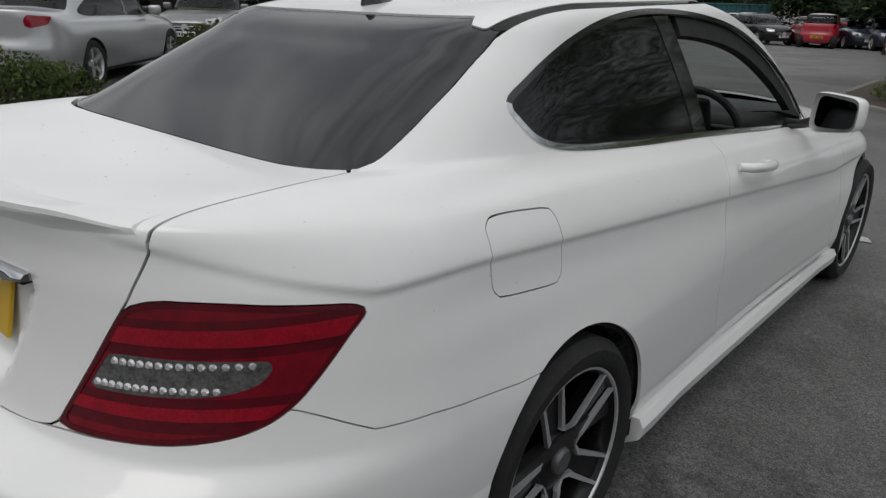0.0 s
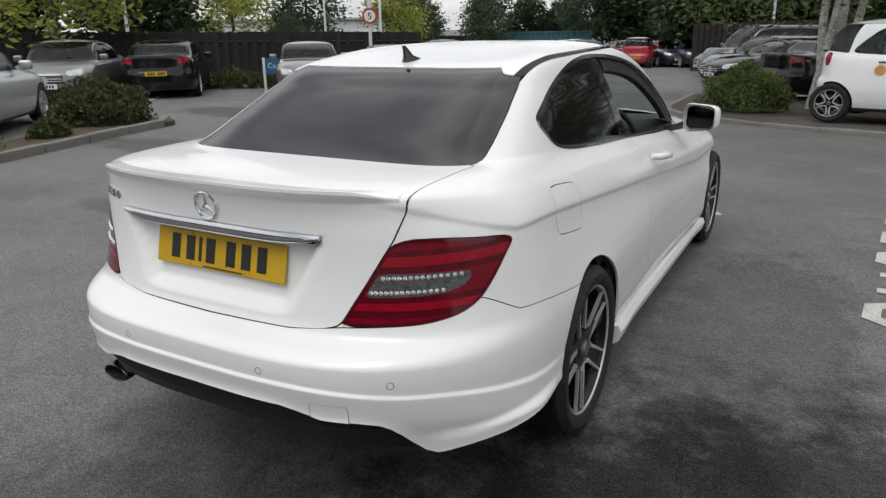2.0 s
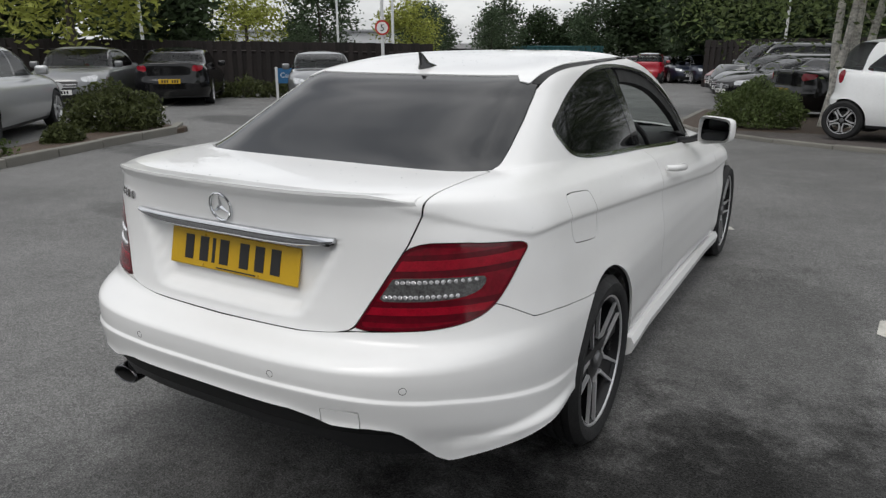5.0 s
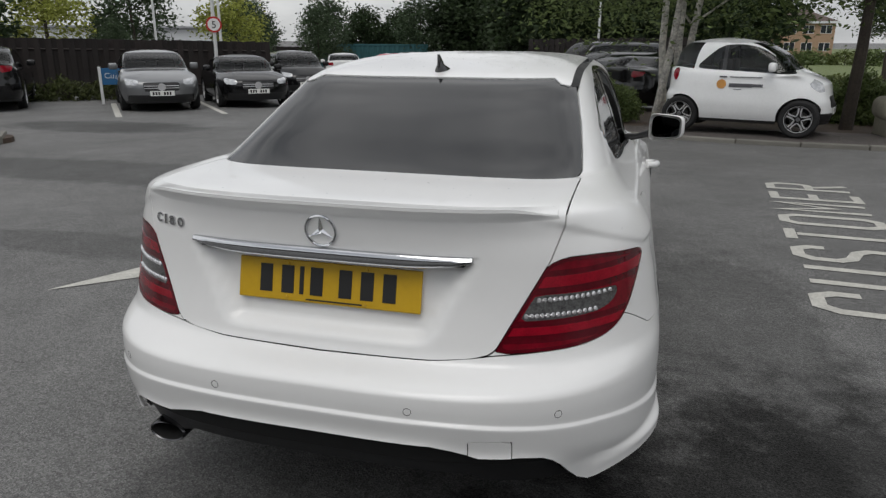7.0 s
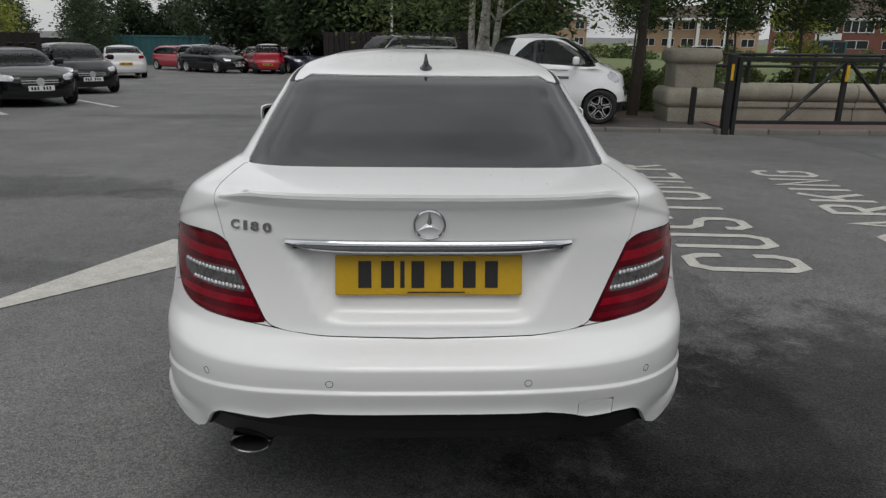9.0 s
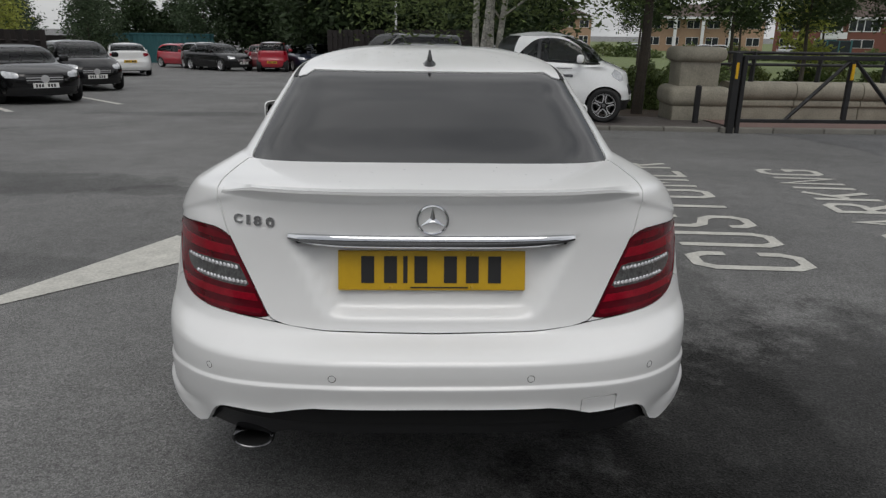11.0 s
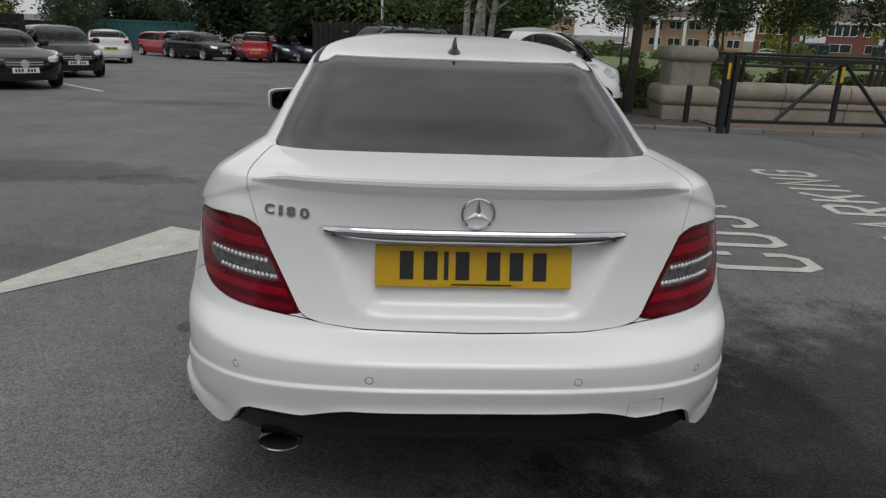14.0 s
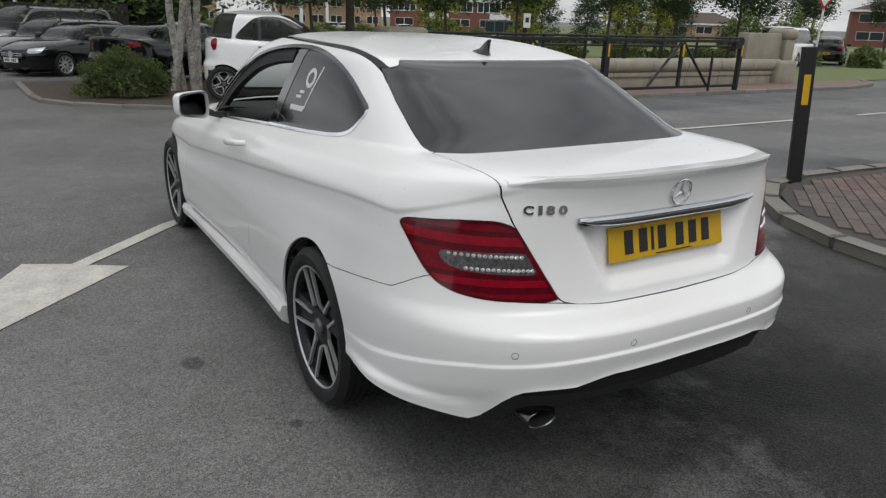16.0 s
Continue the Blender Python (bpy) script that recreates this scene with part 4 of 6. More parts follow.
    for cx, wide, ch in ((-.536, .030, "C"), (-.505, .012, "1"), (-.477, .026, "8"), (-.441, .026, "0")):
        p, nrm = shell_spot(shell, cx, .976, -.9, .9)
        cu = bpy.data.curves.new("badge", 'FONT')
        cu.body, cu.size, cu.extrude, cu.offset, cu.resolution_u = ch, .041, .0025, .0014, 4
        o = new("badge", cu)
        bpy.context.view_layer.update()
        me = o.to_mesh().copy()
        bpy.data.objects.remove(o)
        xs, ys = [v.co.x for v in me.vertices], [v.co.y for v in me.vertices]
        me.transform(Matrix.Diagonal((wide / (max(xs) - min(xs)), .027 / (max(ys) - min(ys)), 1, 1)) @ Matrix.Translation((-(max(xs) + min(xs)) / 2, -(max(ys) + min(ys)) / 2, 0)))
        me.materials.append(BADGE)
        o = new("badge_letter", me)
        o.parent = lid_part
        o.matrix_basis = facing(p + nrm * .002, nrm) @ Matrix.Rotation(radians(90), 4, 'X')
    # parking sensors
    for x, z in ((-.624, .577), (-.267, .588), (.267, .588), (.624, .577)):
        p, nrm = shell_spot(shell, x, z, -1, 1, 5)
        m = facing(p, nrm)
        v, f = lathe([(.0005, -.0006), (.0088, -.0002), (.0092, .004)], 20)
        sensor = mesh_object("parking_sensor", [m @ Matrix.Rotation(radians(90), 4, 'Z') @ Vector((-b, a, c)) for b, a, c in [(-w[0], w[1], w[2]) for w in v]], f, WHITE, car)
        v, f = lathe([(.0092, .0), (.0106, -.0004), (.0112, .002)], 20)
        mesh_object("sensor_ring", [m @ Matrix.Rotation(radians(90), 4, 'Z') @ Vector((w[0], w[1], w[2])) for w in v], f, BLACK_GAP, sensor)
    # exhaust tip
    verts, faces = [], []
    loops = ((.01, .86), (-.002, .90), (-.005, .97), (.0, 1.05), (.05, 1.06), (.10, 1.06))
    for k in range(28):
        a = 2 * math.pi * k / 28
        for d, r in ((.10, .84), *loops):
            verts.append((-.515 + .058 * r * math.cos(a), .055 + d, .348 + .030 * r * math.sin(a) + d * .1))
    n = len(loops) + 1
    for k in range(28):
        for j in range(n - 1):
            a, b = k * n + j, (k + 1) % 28 * n + j
            faces.append((a, a + 1, b + 1, b))
    bore = [f for i, f in enumerate(faces) if i % (n - 1) < 2]
    mesh_object("exhaust_bore", verts, bore, BLACK_GAP, car)
    faces = [f for i, f in enumerate(faces) if i % (n - 1) >= 2]
    mesh_object("exhaust_tip", verts, faces, DARK_CHROME, car, "oval darkened chrome exhaust tip")
    bm = bmesh.new()
    bmesh.ops.create_circle(bm, cap_ends=True, segments=24, radius=1, matrix=Matrix.Translation((-.515, .15, .358)) @ Matrix.Diagonal((.06, 1, .032, 1)) @ Matrix.Rotation(radians(90), 4, 'X'))
    part("exhaust_pipe", bm, BLACK_GAP, car)
    # roof fin
    verts, faces = [], []
    for z, y0, y1, w in ((-.012, 1.265, 1.420, .030), (.006, 1.268, 1.400, .026), (.020, 1.268, 1.34, .012), (.045, 1.262, 1.305, .007), (.060, 1.258, 1.280, .004)):
        y0, y1 = y0 - .095, y1 - .095
        for k in range(12):
            a = 2 * math.pi * k / 12
            verts.append((w * math.sin(a), (y0 + y1) / 2 + (y1 - y0) / 2 * math.cos(a), 1.350 + z))
    for i in range(4):
        for k in range(12):
            a, b = i * 12 + k, i * 12 + (k + 1) % 12
            faces.append((a, b, b + 12, a + 12))
    faces.append(tuple(range(48, 60)))
    mesh_object("roof_fin", verts, faces, GLOSS_BLACK, car, "black shark-fin aerial")
    # door mirrors and handles
    for s in (-1, 1):
        mm = Matrix.Translation((s * .908, 2.705, .992)) @ Matrix.Rotation(radians(s * -24), 4, 'Z')
        verts, faces = [], []
        for d, k in ((0, 1.0), (.012, 1.04), (.05, 1.0), (.085, .80), (.105, .45)):
            for j in range(24):
                a = 2 * math.pi * j / 24
                cx, cz = abs(math.cos(a)) ** .4 * math.copysign(1, math.cos(a)), abs(math.sin(a)) ** .4 * math.copysign(1, math.sin(a))
                verts.append(mm @ Vector((.096 * k * cx, d, .070 * k * cz * (1 + .14 * cx * -s) + .006 * cx * s)))
        for i in range(4):
            for j in range(24):
                a, b = i * 24 + j, i * 24 + (j + 1) % 24
                faces.append((a, a + 24, b + 24, b))
        faces.append(tuple(range(96, 120))[::-1])
        shell_part = mesh_object("mirror_housing", verts, faces, WHITE, car, "white door mirror")
        tilt = mm @ Matrix.Translation((0, .011, 0)) @ Matrix.Rotation(radians(-5), 4, 'X')
        verts = [tilt @ Vector((.082 * math.copysign(abs(math.cos(a)) ** .4, math.cos(a)), .0, .056 * math.copysign(abs(math.sin(a)) ** .4, math.sin(a)) * (1 - .12 * s * math.copysign(abs(math.cos(a)) ** .4, math.cos(a))))) for a in np.linspace(0, 2 * math.pi, 24, endpoint=False)]
        mesh_object("mirror_glass", verts, [tuple(range(24))], mirror_mat, shell_part, smooth=False)
        bm = tube_bm([(s * .70, 2.90, .905), (s * .76, 2.87, .915), (s * .83, 2.81, .945)], [.024, .018, .022], 10)
        part("mirror_arm", bm, DARK_PLASTIC, shell_part, smooth=True)
        hx = .838
        verts = []
        bm = tube_bm([(s * (hx - .02), 2.05, .880), (s * (hx + .012), 2.07, .879), (s * (hx + .026), 2.14, .873), (s * (hx + .026), 2.23, .863), (s * (hx + .010), 2.30, .855), (s * (hx - .02), 2.315, .853)], [.014, .016, .017, .017, .016, .012], 10)
        part("door_handle", bm, WHITE, car, smooth=True)
    # wheels
    for s in (-1, 1):
        for ya, w in ((AXLES[0], .245), (AXLES[1], .225)):
            hub = new("wheel")
            hub.parent = car
            hub.matrix_basis = Matrix.Translation((s * (.872 - w / 2 + .004), ya, HUB_Z)) @ (Matrix.Identity(4) if s > 0 else Matrix.Rotation(math.pi, 4, 'Z')) @ Matrix.Rotation(radians(20 if ya < 2 else 52), 4, 'X')
            wheel_parts(hub, .318, w, .247, "twin", RIM_BLACK, SATIN)
            vs = [(s * xx, ya + .35 * math.cos(a), .325 + .35 * math.sin(a)) for a in np.linspace(0, math.pi, 20) for xx in (.56, .80)]
            faces = [(2 * i, 2 * i + 1, 2 * i + 3, 2 * i + 2) for i in range(19)]
            mesh_object("wheel_arch_liner", vs, faces, BLACK_GAP, car)
    # cabin
    bm = box_bm((-.66, .62, .30), (.66, 3.25, .36), .02)
    part("cabin_floor", bm, LEATHER, car)
    for sx in (-.36, .36):
        bm = box_bm((sx - .25, 2.05, .36), (sx + .25, 2.60, .54), .06, 3)
        box_bm((sx - .24, 1.86, .50), (sx + .24, 2.02, 1.06), .06, 3, bm=bm, m=Matrix.Translation((0, 1.94, .5)) @ Matrix.Rotation(radians(12), 4, 'X') @ Matrix.Translation((0, -1.94, -.5)))
        box_bm((sx - .13, 1.78, 1.05), (sx + .13, 1.87, 1.22), .04, 3, bm=bm)
        part("front_seat", bm, LEATHER, car, "dark leather seat", smooth=True)
        bm = box_bm((sx - .27, 1.15, .36), (sx + .27, 1.62, .58), .06, 3)
        box_bm((sx - .26, 1.02, .55), (sx + .26, 1.16, 1.02), .05, 3, bm=bm)
        part("rear_seat", bm, LEATHER, car, "dark leather seat", smooth=True)
    bm = box_bm((-.66, 2.98, .55), (.66, 3.40, .93), .08, 3)
    part("dashboard", bm, LEATHER, car, smooth=True)
    bm = box_bm((-.115, 2.74, 1.20), (.115, 2.775, 1.265), .015, 2)
    part("interior_mirror", bm, DARK_PLASTIC, car, smooth=True)
    m = Matrix.Translation((.36, 2.80, .86)) @ Matrix.Rotation(radians(-65), 4, 'X')
    verts, faces = [], []
    for k in range(32):
        a = 2 * math.pi * k / 32
        for j in range(8):
            b = 2 * math.pi * j / 8
            r = .185 + .016 * math.cos(b)
            verts.append(m @ Vector((r * math.cos(a), r * math.sin(a), .016 * math.sin(b))))
    for k in range(32):
        for j in range(8):
            a, b = k * 8 + j, k * 8 + (j + 1) % 8
            c, e = (k + 1) % 32 * 8 + j, (k + 1) % 32 * 8 + (j + 1) % 8
            faces.append((a, c, e, b))
    wheel = mesh_object("steering_wheel", verts, faces, LEATHER, car)
    bm = box_bm((-.17, -.02, -.012), (.17, .02, .012), .008, 2, m=m)
    box_bm((-.07, -.15, -.03), (.07, .05, .01), .02, 2, bm=bm, m=m)
    part("steering_boss", bm, LEATHER, wheel, smooth=True)
    return car


def sticker(car):
    """White film sticker on the left quarter window."""
    film = mat("white_film", (.62, .63, .63), .5, vary=.1)
    us, vs = -np.linspace(.9, 1.8, 130)[::-1], np.linspace(14, 17.2, 150)
    shapes = ((lambda d: .009 - np.abs(np.hypot((d["y"] - 1.685) * .8, d["z"] - 1.220) - .034)),
              (lambda d: inside([(1.575, 1.276), (1.590, 1.276), (1.672, 1.085), (1.657, 1.085)], d["y"], d["z"])),
              (lambda d: inside([(1.665, 1.098), (1.665, 1.075), (1.84, 1.068), (1.84, 1.091)], d["y"], d["z"])),
              (lambda d: inside([(1.73, 1.140), (1.73, 1.128), (1.80, 1.125), (1.80, 1.137)], d["y"], d["z"])),
              (lambda d: inside([(1.71, 1.162), (1.71, 1.150), (1.77, 1.148), (1.77, 1.160)], d["y"], d["z"])))
    for f in shapes:
        P, F = clip_panel(shell, us, vs, [f], -.0045, 0)
        mesh_object("sticker", P, F, film, car, "white film sticker")


def drops(car):
    """Rain drops lying on the roof and boot lid."""
    r_ = np.random.default_rng(3)
    verts, faces = [], []
    for v0, v1, u1, n in ((17.5, 19.8, 1.6, 900), (11.6, 13.6, .5, 40), (8.2, 12.5, 1.0, 60)):
        for _ in range(n):
            u, v = r_.uniform(-u1, u1), r_.uniform(v0, v1)
            if v0 < 9:
                u = math.copysign(r_.uniform(.62, 1.4), u)
            p = np.array(shell.at(u, v))
            a = np.array(shell.at(u + 1e-3, v)) - p
            b = np.array(shell.at(u, v + 1e-3)) - p
            a, b = a / (np.linalg.norm(a) + 1e-12), b / (np.linalg.norm(b) + 1e-12)
            nn = np.cross(a, b)
            b = np.cross(nn, a)
            r = r_.uniform(.0012, .0032)
            k0 = len(verts)
            for h, w in ((-.0003, 1.0), (.35 * r, .75)):
                verts += [tuple(p + nn * h + w * r * (math.cos(t) * a + math.sin(t) * b)) for t in np.linspace(0, 2 * math.pi, 6, endpoint=False)]
            verts.append(tuple(p + nn * .5 * r))
            faces += [(k0 + i, k0 + (i + 1) % 6, k0 + 6 + (i + 1) % 6, k0 + 6 + i) for i in range(6)] + [(k0 + 6 + i, k0 + 6 + (i + 1) % 6, k0 + 12) for i in range(6)]
    tagged(mesh_object("rain_water", verts, faces, WATER, car, "scattered rain drops"), kind="stuff")


BADGE = mat("badge_chrome", (.50, .50, .51), .15, 1.0, vary=.1)
DARK_CHROME = mat("dark_chrome", (.10, .10, .104), .18, 1.0, vary=.1)
WATER = glass_mat("rain_water", (.9, .92, .93), .95)
mirror_mat = mat("mirror_silver", (0.78, 0.79, 0.8), 0.03, 1.0, vary=0.02)
the_coupe = coupe()
sticker(the_coupe)
drops(the_coupe)


# the other parked cars, built the same way from fewer rings
def car_columns(L, W, H, belt, deck, gb, yr, yf, yw, hood, round_=3.5):
    mid = (yr + yf) / 2
    h = W / 2
    short = L < 3
    return dict(
        zr=((0, .22), (1, .40), (2, .58), (3, .74), (4, deck - .06), (5, deck), (6, deck + .02), (7, (deck + H) / 2 + .05), (8, H - .075), (9, H - .02), (10, H)),
        Yr=((0, .07), (1, 0), (2, .0), (3, .05), (4, .06), (5, .08), (6, gb), (7, (gb + yr) / 2 - .04), (8, yr), (9, yr + .35), (10, mid)),
        zs=((0, .20), (1, .36), (2, .54), (3, .72), (4, belt - .08), (5, belt - .03), (6, belt), (7, (belt + H) / 2), (8, H - .085), (9, H - .025), (10, H)),
        X=((0, h * .90), (1, h * .97), (2, h), (3, h * .985), (4, h * .955), (5, h * .93), (6, h * .89), (7, h * .81), (8, h * .70), (9, h * .4), (10, 1e-3)),
        sl=((0, 0), (5, -.02), (7, -.01), (10, 0)),
        yc=((0, .62), (5, .66), (6, gb + .55), (8, yr + .4), (10, mid)),
        yb=((0, L - .85), (3, L - .85), (4, L - 1.0), (5, yw - .1), (6, yw - .45), (8, yf - .3), (10, mid + .01)),
        Yf=((0, L - .06), (1, L), (2, L - .01), (3, L - .05), (4, L - (.10 if short else .22)), (5, yw + .17 if short else (L + yw) / 2), (6, yw), (7, (yw + yf) / 2 + .02), (8, yf), (9, yf - .3), (10, mid + .02)),
        zf=((0, .2), (1, .38), (2, .55), (3, .66), (4, hood - (.10 if short else .03)), (5, hood + (.05 if short else .10)), (6, belt + .03), (7, (belt + H) / 2 + .03), (8, H - .075), (9, H - .02), (10, H)),
        n=((0, round_), (5, round_ + .5), (6, 7), (10, 9)), m=((0, 2), (5, 2), (6, 2.6), (10, 3)), nf=((0, 3), (5, 3.5), (6, 6), (10, 9)))


HEAD = mat("headlamp_lens", (.50, .51, .52), .12, .35, vary=.5, scale=14, fine=60, coat=1.0)
KINDS = {
    "saloon": dict(L=4.87, W=1.85, H=1.47, belt=.95, deck=1.07, gb=.58, yr=1.45, yf=2.85, yw=3.62, hood=.84, axles=(1.10, 3.98), wheel=.33, style="five"),
    "coupe": dict(L=4.70, W=1.79, H=1.40, belt=.93, deck=1.03, gb=.55, yr=1.35, yf=2.65, yw=3.42, hood=.80, axles=(1.05, 3.81), wheel=.32, style="ten"),
    "roadster": dict(L=4.13, W=1.81, H=1.30, belt=.88, deck=.98, gb=.85, yr=1.30, yf=2.0, yw=2.60, hood=.78, axles=(.85, 3.28), wheel=.32, style="five"),
    "hatchback": dict(L=4.20, W=1.74, H=1.44, belt=.93, deck=.98, gb=.16, yr=.62, yf=2.45, yw=3.20, hood=.82, axles=(.72, 3.34), wheel=.31, style="five"),
    "estate": dict(L=4.60, W=1.83, H=1.52, belt=.95, deck=1.0, gb=.14, yr=.50, yf=2.75, yw=3.45, hood=.86, axles=(.92, 3.68), wheel=.33, style="multi"),
    "van": dict(L=4.90, W=1.93, H=1.90, belt=1.10, deck=1.12, gb=.06, yr=.18, yf=3.25, yw=4.05, hood=1.02, axles=(.92, 4.10), wheel=.34, style="five"),
    "city": dict(L=2.69, W=1.66, H=1.57, belt=1.03, deck=1.06, gb=.15, yr=.40, yf=1.50, yw=2.14, hood=.94, axles=(.37, 2.24), wheel=.30, style="petal"),
}
CAR_US = np.concatenate([np.linspace(0, .5, 11), np.linspace(.5, 1, 13)[1:], np.linspace(1, 2, 44)[1:], np.linspace(2, 2.5, 11)[1:], np.linspace(2.5, 3, 9)[1:]])
CAR_BOTH = np.concatenate([-CAR_US[:0:-1], CAR_US])
CAR_VS = np.concatenate([np.linspace(0, 6, 37), np.linspace(6, 8.2, 16)[1:], np.linspace(8.2, 10, 6)[1:]])


def parked_car(kind, paint, m, label, category="car", group="parked cars", second=None):
    k = KINDS[kind]
    L, W, H, belt, deck, gb, yr, yf, yw, hood = (k[i] for i in ("L", "W", "H", "belt", "deck", "gb", "yr", "yf", "yw", "hood"))
    sh = Shell(car_columns(L, W, H, belt, deck, gb, yr, yf, yw, hood))
    ax, wr = k["axles"], k["wheel"]
    car = thing({"city": "city_car", "van": "people_carrier"}.get(kind, kind + ("_car" if kind in ("saloon", "coupe", "estate") else "")), m, label, category, group)

    def panel(name, us, tests, material, lbl="", lift=0.0, rim=.008, parent=car):
        P, F = clip_panel(sh, us, CAR_VS, tests, lift, rim)
        return mesh_object(name, P, F, material, parent, lbl, sharp=50) if len(F) else None
    top = H - (.12 if kind != "van" else .16)
    rear_in = gb + (.42 if kind in ("saloon", "coupe") else .16)
    if kind == "roadster":
        rear_in = gb + .25
    DL = chaikin([(rear_in - .05, belt + .10), (rear_in + .06, belt + .035), (rear_in + .5, belt + .02), (yw - .5, belt + .0), (yw - .10, belt + .0), (yw - .22, belt + .10), ((yw + yf) / 2 - .12, (belt + top) / 2 + .06), (yf + .04, top - .02), ((yf + yr) / 2, top + .01), (yr + .30, top - .03), ((rear_in + yr) / 2 + .12, (belt + top) / 2 + .06)], 2)
    if kind == "city":
        DL = chaikin([(.58, 1.09), (.68, 1.055), (1.3, 1.035), (2.16, .985), (2.06, 1.07), (1.86, 1.22), (1.62, 1.37), (1.40, 1.445), (1.12, 1.46), (.92, 1.42), (.76, 1.28), (.64, 1.16)], 2)
    pill = 1.02 if kind == "city" else (k["axles"][0] + k["axles"][1]) / 2 - .05
    dlo_ = lambda d: np.where((np.abs(d["u"]) > .5) & (np.abs(d["u"]) < 2.6) & (d["v"] > 5.4), inside(DL, d["y"], d["z"]), -1.0)
    wide = 1.13 if kind == "city" else 1.0
    rg = lambda d: np.minimum.reduce([np.interp(d["z"], [deck, H], [W * .40 * wide, W * .34 * wide]) - np.abs(d["x"]), (d["v"] - 6.15) * .1, (7.95 - d["v"]) * .1, yr + .3 - d["y"], .62 * wide * wide - np.abs(d["u"])])
    ws = lambda d: np.minimum.reduce([np.interp(d["z"], [belt, H], [W * .415, W * .335]) - np.abs(d["x"]), (d["v"] - 6.05) * .1, (7.95 - d["v"]) * .1, np.abs(d["u"]) - 2.3])

    def arch_(d):
        r = np.minimum(np.hypot(d["y"] - ax[0], d["z"] - wr), np.hypot(d["y"] - ax[1], d["z"] - wr))
        drop = np.minimum(np.abs(d["y"] - ax[0]), np.abs(d["y"] - ax[1]))
        r = np.where(d["z"] < wr, drop, r)
        return np.where((np.abs(d["u"]) > .5) & (np.abs(d["u"]) < 2.62), r - wr - .035, 1.0)
    zt = deck - .06 if kind != "van" else .98
    if kind in ("saloon", "coupe", "roadster"):
        TL = [(.62, zt - .17), (.66, zt), (1.12, zt - .02), (1.02, zt - .12)]
    elif kind == "city":
        TL = chaikin([(.80, .86), (.80, 1.08), (.99, 1.08), (.99, .86)], 2)
    else:
        TL = [(.72, zt - .22), (.74, zt + .12), (.98, zt + .10), (.96, zt - .16)]
    tl = lambda d: np.where(np.abs(d["u"]) < 1.3, inside(TL, d["q"], d["z"]), -1.0)
    zh = hood - .10
    HL = [(.55, zh - .10), (.60, zh + .01), (1.20, zh + .06), (1.02, zh - .09)]
    if kind == "city":
        HL = chaikin([(.62, .70), (.66, .88), (.98, .95), (1.02, .80), (.80, .72)], 2)
    hl = lambda d: np.where(np.abs(d["u"]) > 1.9, inside(HL, np.abs(d["x"]) + L - d["y"], d["z"]), -1.0)
    grille_box = [(-.36, .47), (-.40, .66), (.40, .66), (.36, .47)]
    gr = lambda d: np.where(np.abs(d["u"]) > 2.2, inside(grille_box, d["x"], d["z"]), -1.0)
    intake = lambda d: np.where(np.abs(d["u"]) > 2.0, np.minimum.reduce([np.abs(d["z"] - .31) * -1 + .075, W * .40 - np.abs(d["x"])]), -1.0)
    no_ = lambda f: (lambda d: -f(d) - .0015)
    skirt = lambda d: d["z"] - .25
    holes = [no_(dlo_), no_(rg), no_(ws), arch_, no_(tl), no_(hl), no_(gr), no_(intake)]
    door_y = [(ax[0] + ax[1]) / 2 + (.35 if kind in ("coupe", "roadster", "city") else .0), yw - .18 if kind != "city" else 2.0, ax[0] + .30 if kind in ("saloon", "estate", "hatchback", "van") else -9]
    slants = (.10, .10, .10)
    if kind == "city":
        door_y, slants = [.90, 1.93, -9], (.55, 0, 0)
    seam = lambda d: np.where((np.abs(d["u"]) > .9) & (np.abs(d["u"]) < 2.3) & (d["v"] < 5.9), np.minimum.reduce([np.abs(d["y"] - dy + slant * (d["z"] - .6)) for dy, slant in zip(door_y, slants)]) - .004, 1.0)
    if kind == "city":
        panel("body", CAR_BOTH, holes + [skirt, seam, lambda d: np.where(d["v"] > 8.05, -1., 1.)], paint, rim=.01)
        panel("roof", CAR_BOTH, [lambda d: (d["v"] - 8.06) * .1], second)
    else:
        panel("body", CAR_BOTH, holes + [skirt, seam], paint, rim=.01)
    panel("lower_trim", CAR_BOTH, [lambda d: .247 - d["z"], arch_, no_(intake)], DARK_PLASTIC)
    panel("rear_window", CAR_BOTH[np.abs(CAR_BOTH) < 1.3], [rg], TINT, lift=-.004)
    panel("windscreen", CAR_BOTH[np.abs(CAR_BOTH) > 1.9], [ws], TINT, lift=-.004)
    for us in (CAR_US, -CAR_US[::-1]):
        panel("side_window", us, [dlo_, lambda d: np.abs(d["y"] - pill) - .03], TINT, lift=-.005)
        panel("pillar_trim", us, [dlo_, lambda d: .028 - np.abs(d["y"] - pill)], GLOSS_BLACK, lift=-.003)
        panel("tail_lamp", us[np.abs(us) < 1.4], [tl], LAMP_RED, lift=.003)
        panel("headlamp", us[np.abs(us) > 1.8], [hl], HEAD, lift=.002)
    grille = panel("grille", CAR_BOTH[np.abs(CAR_BOTH) > 2.2], [gr], DARK_PLASTIC, lift=-.012)
    panel("intake", CAR_BOTH[np.abs(CAR_BOTH) > 1.9], [intake], DARK_PLASTIC, lift=-.012)
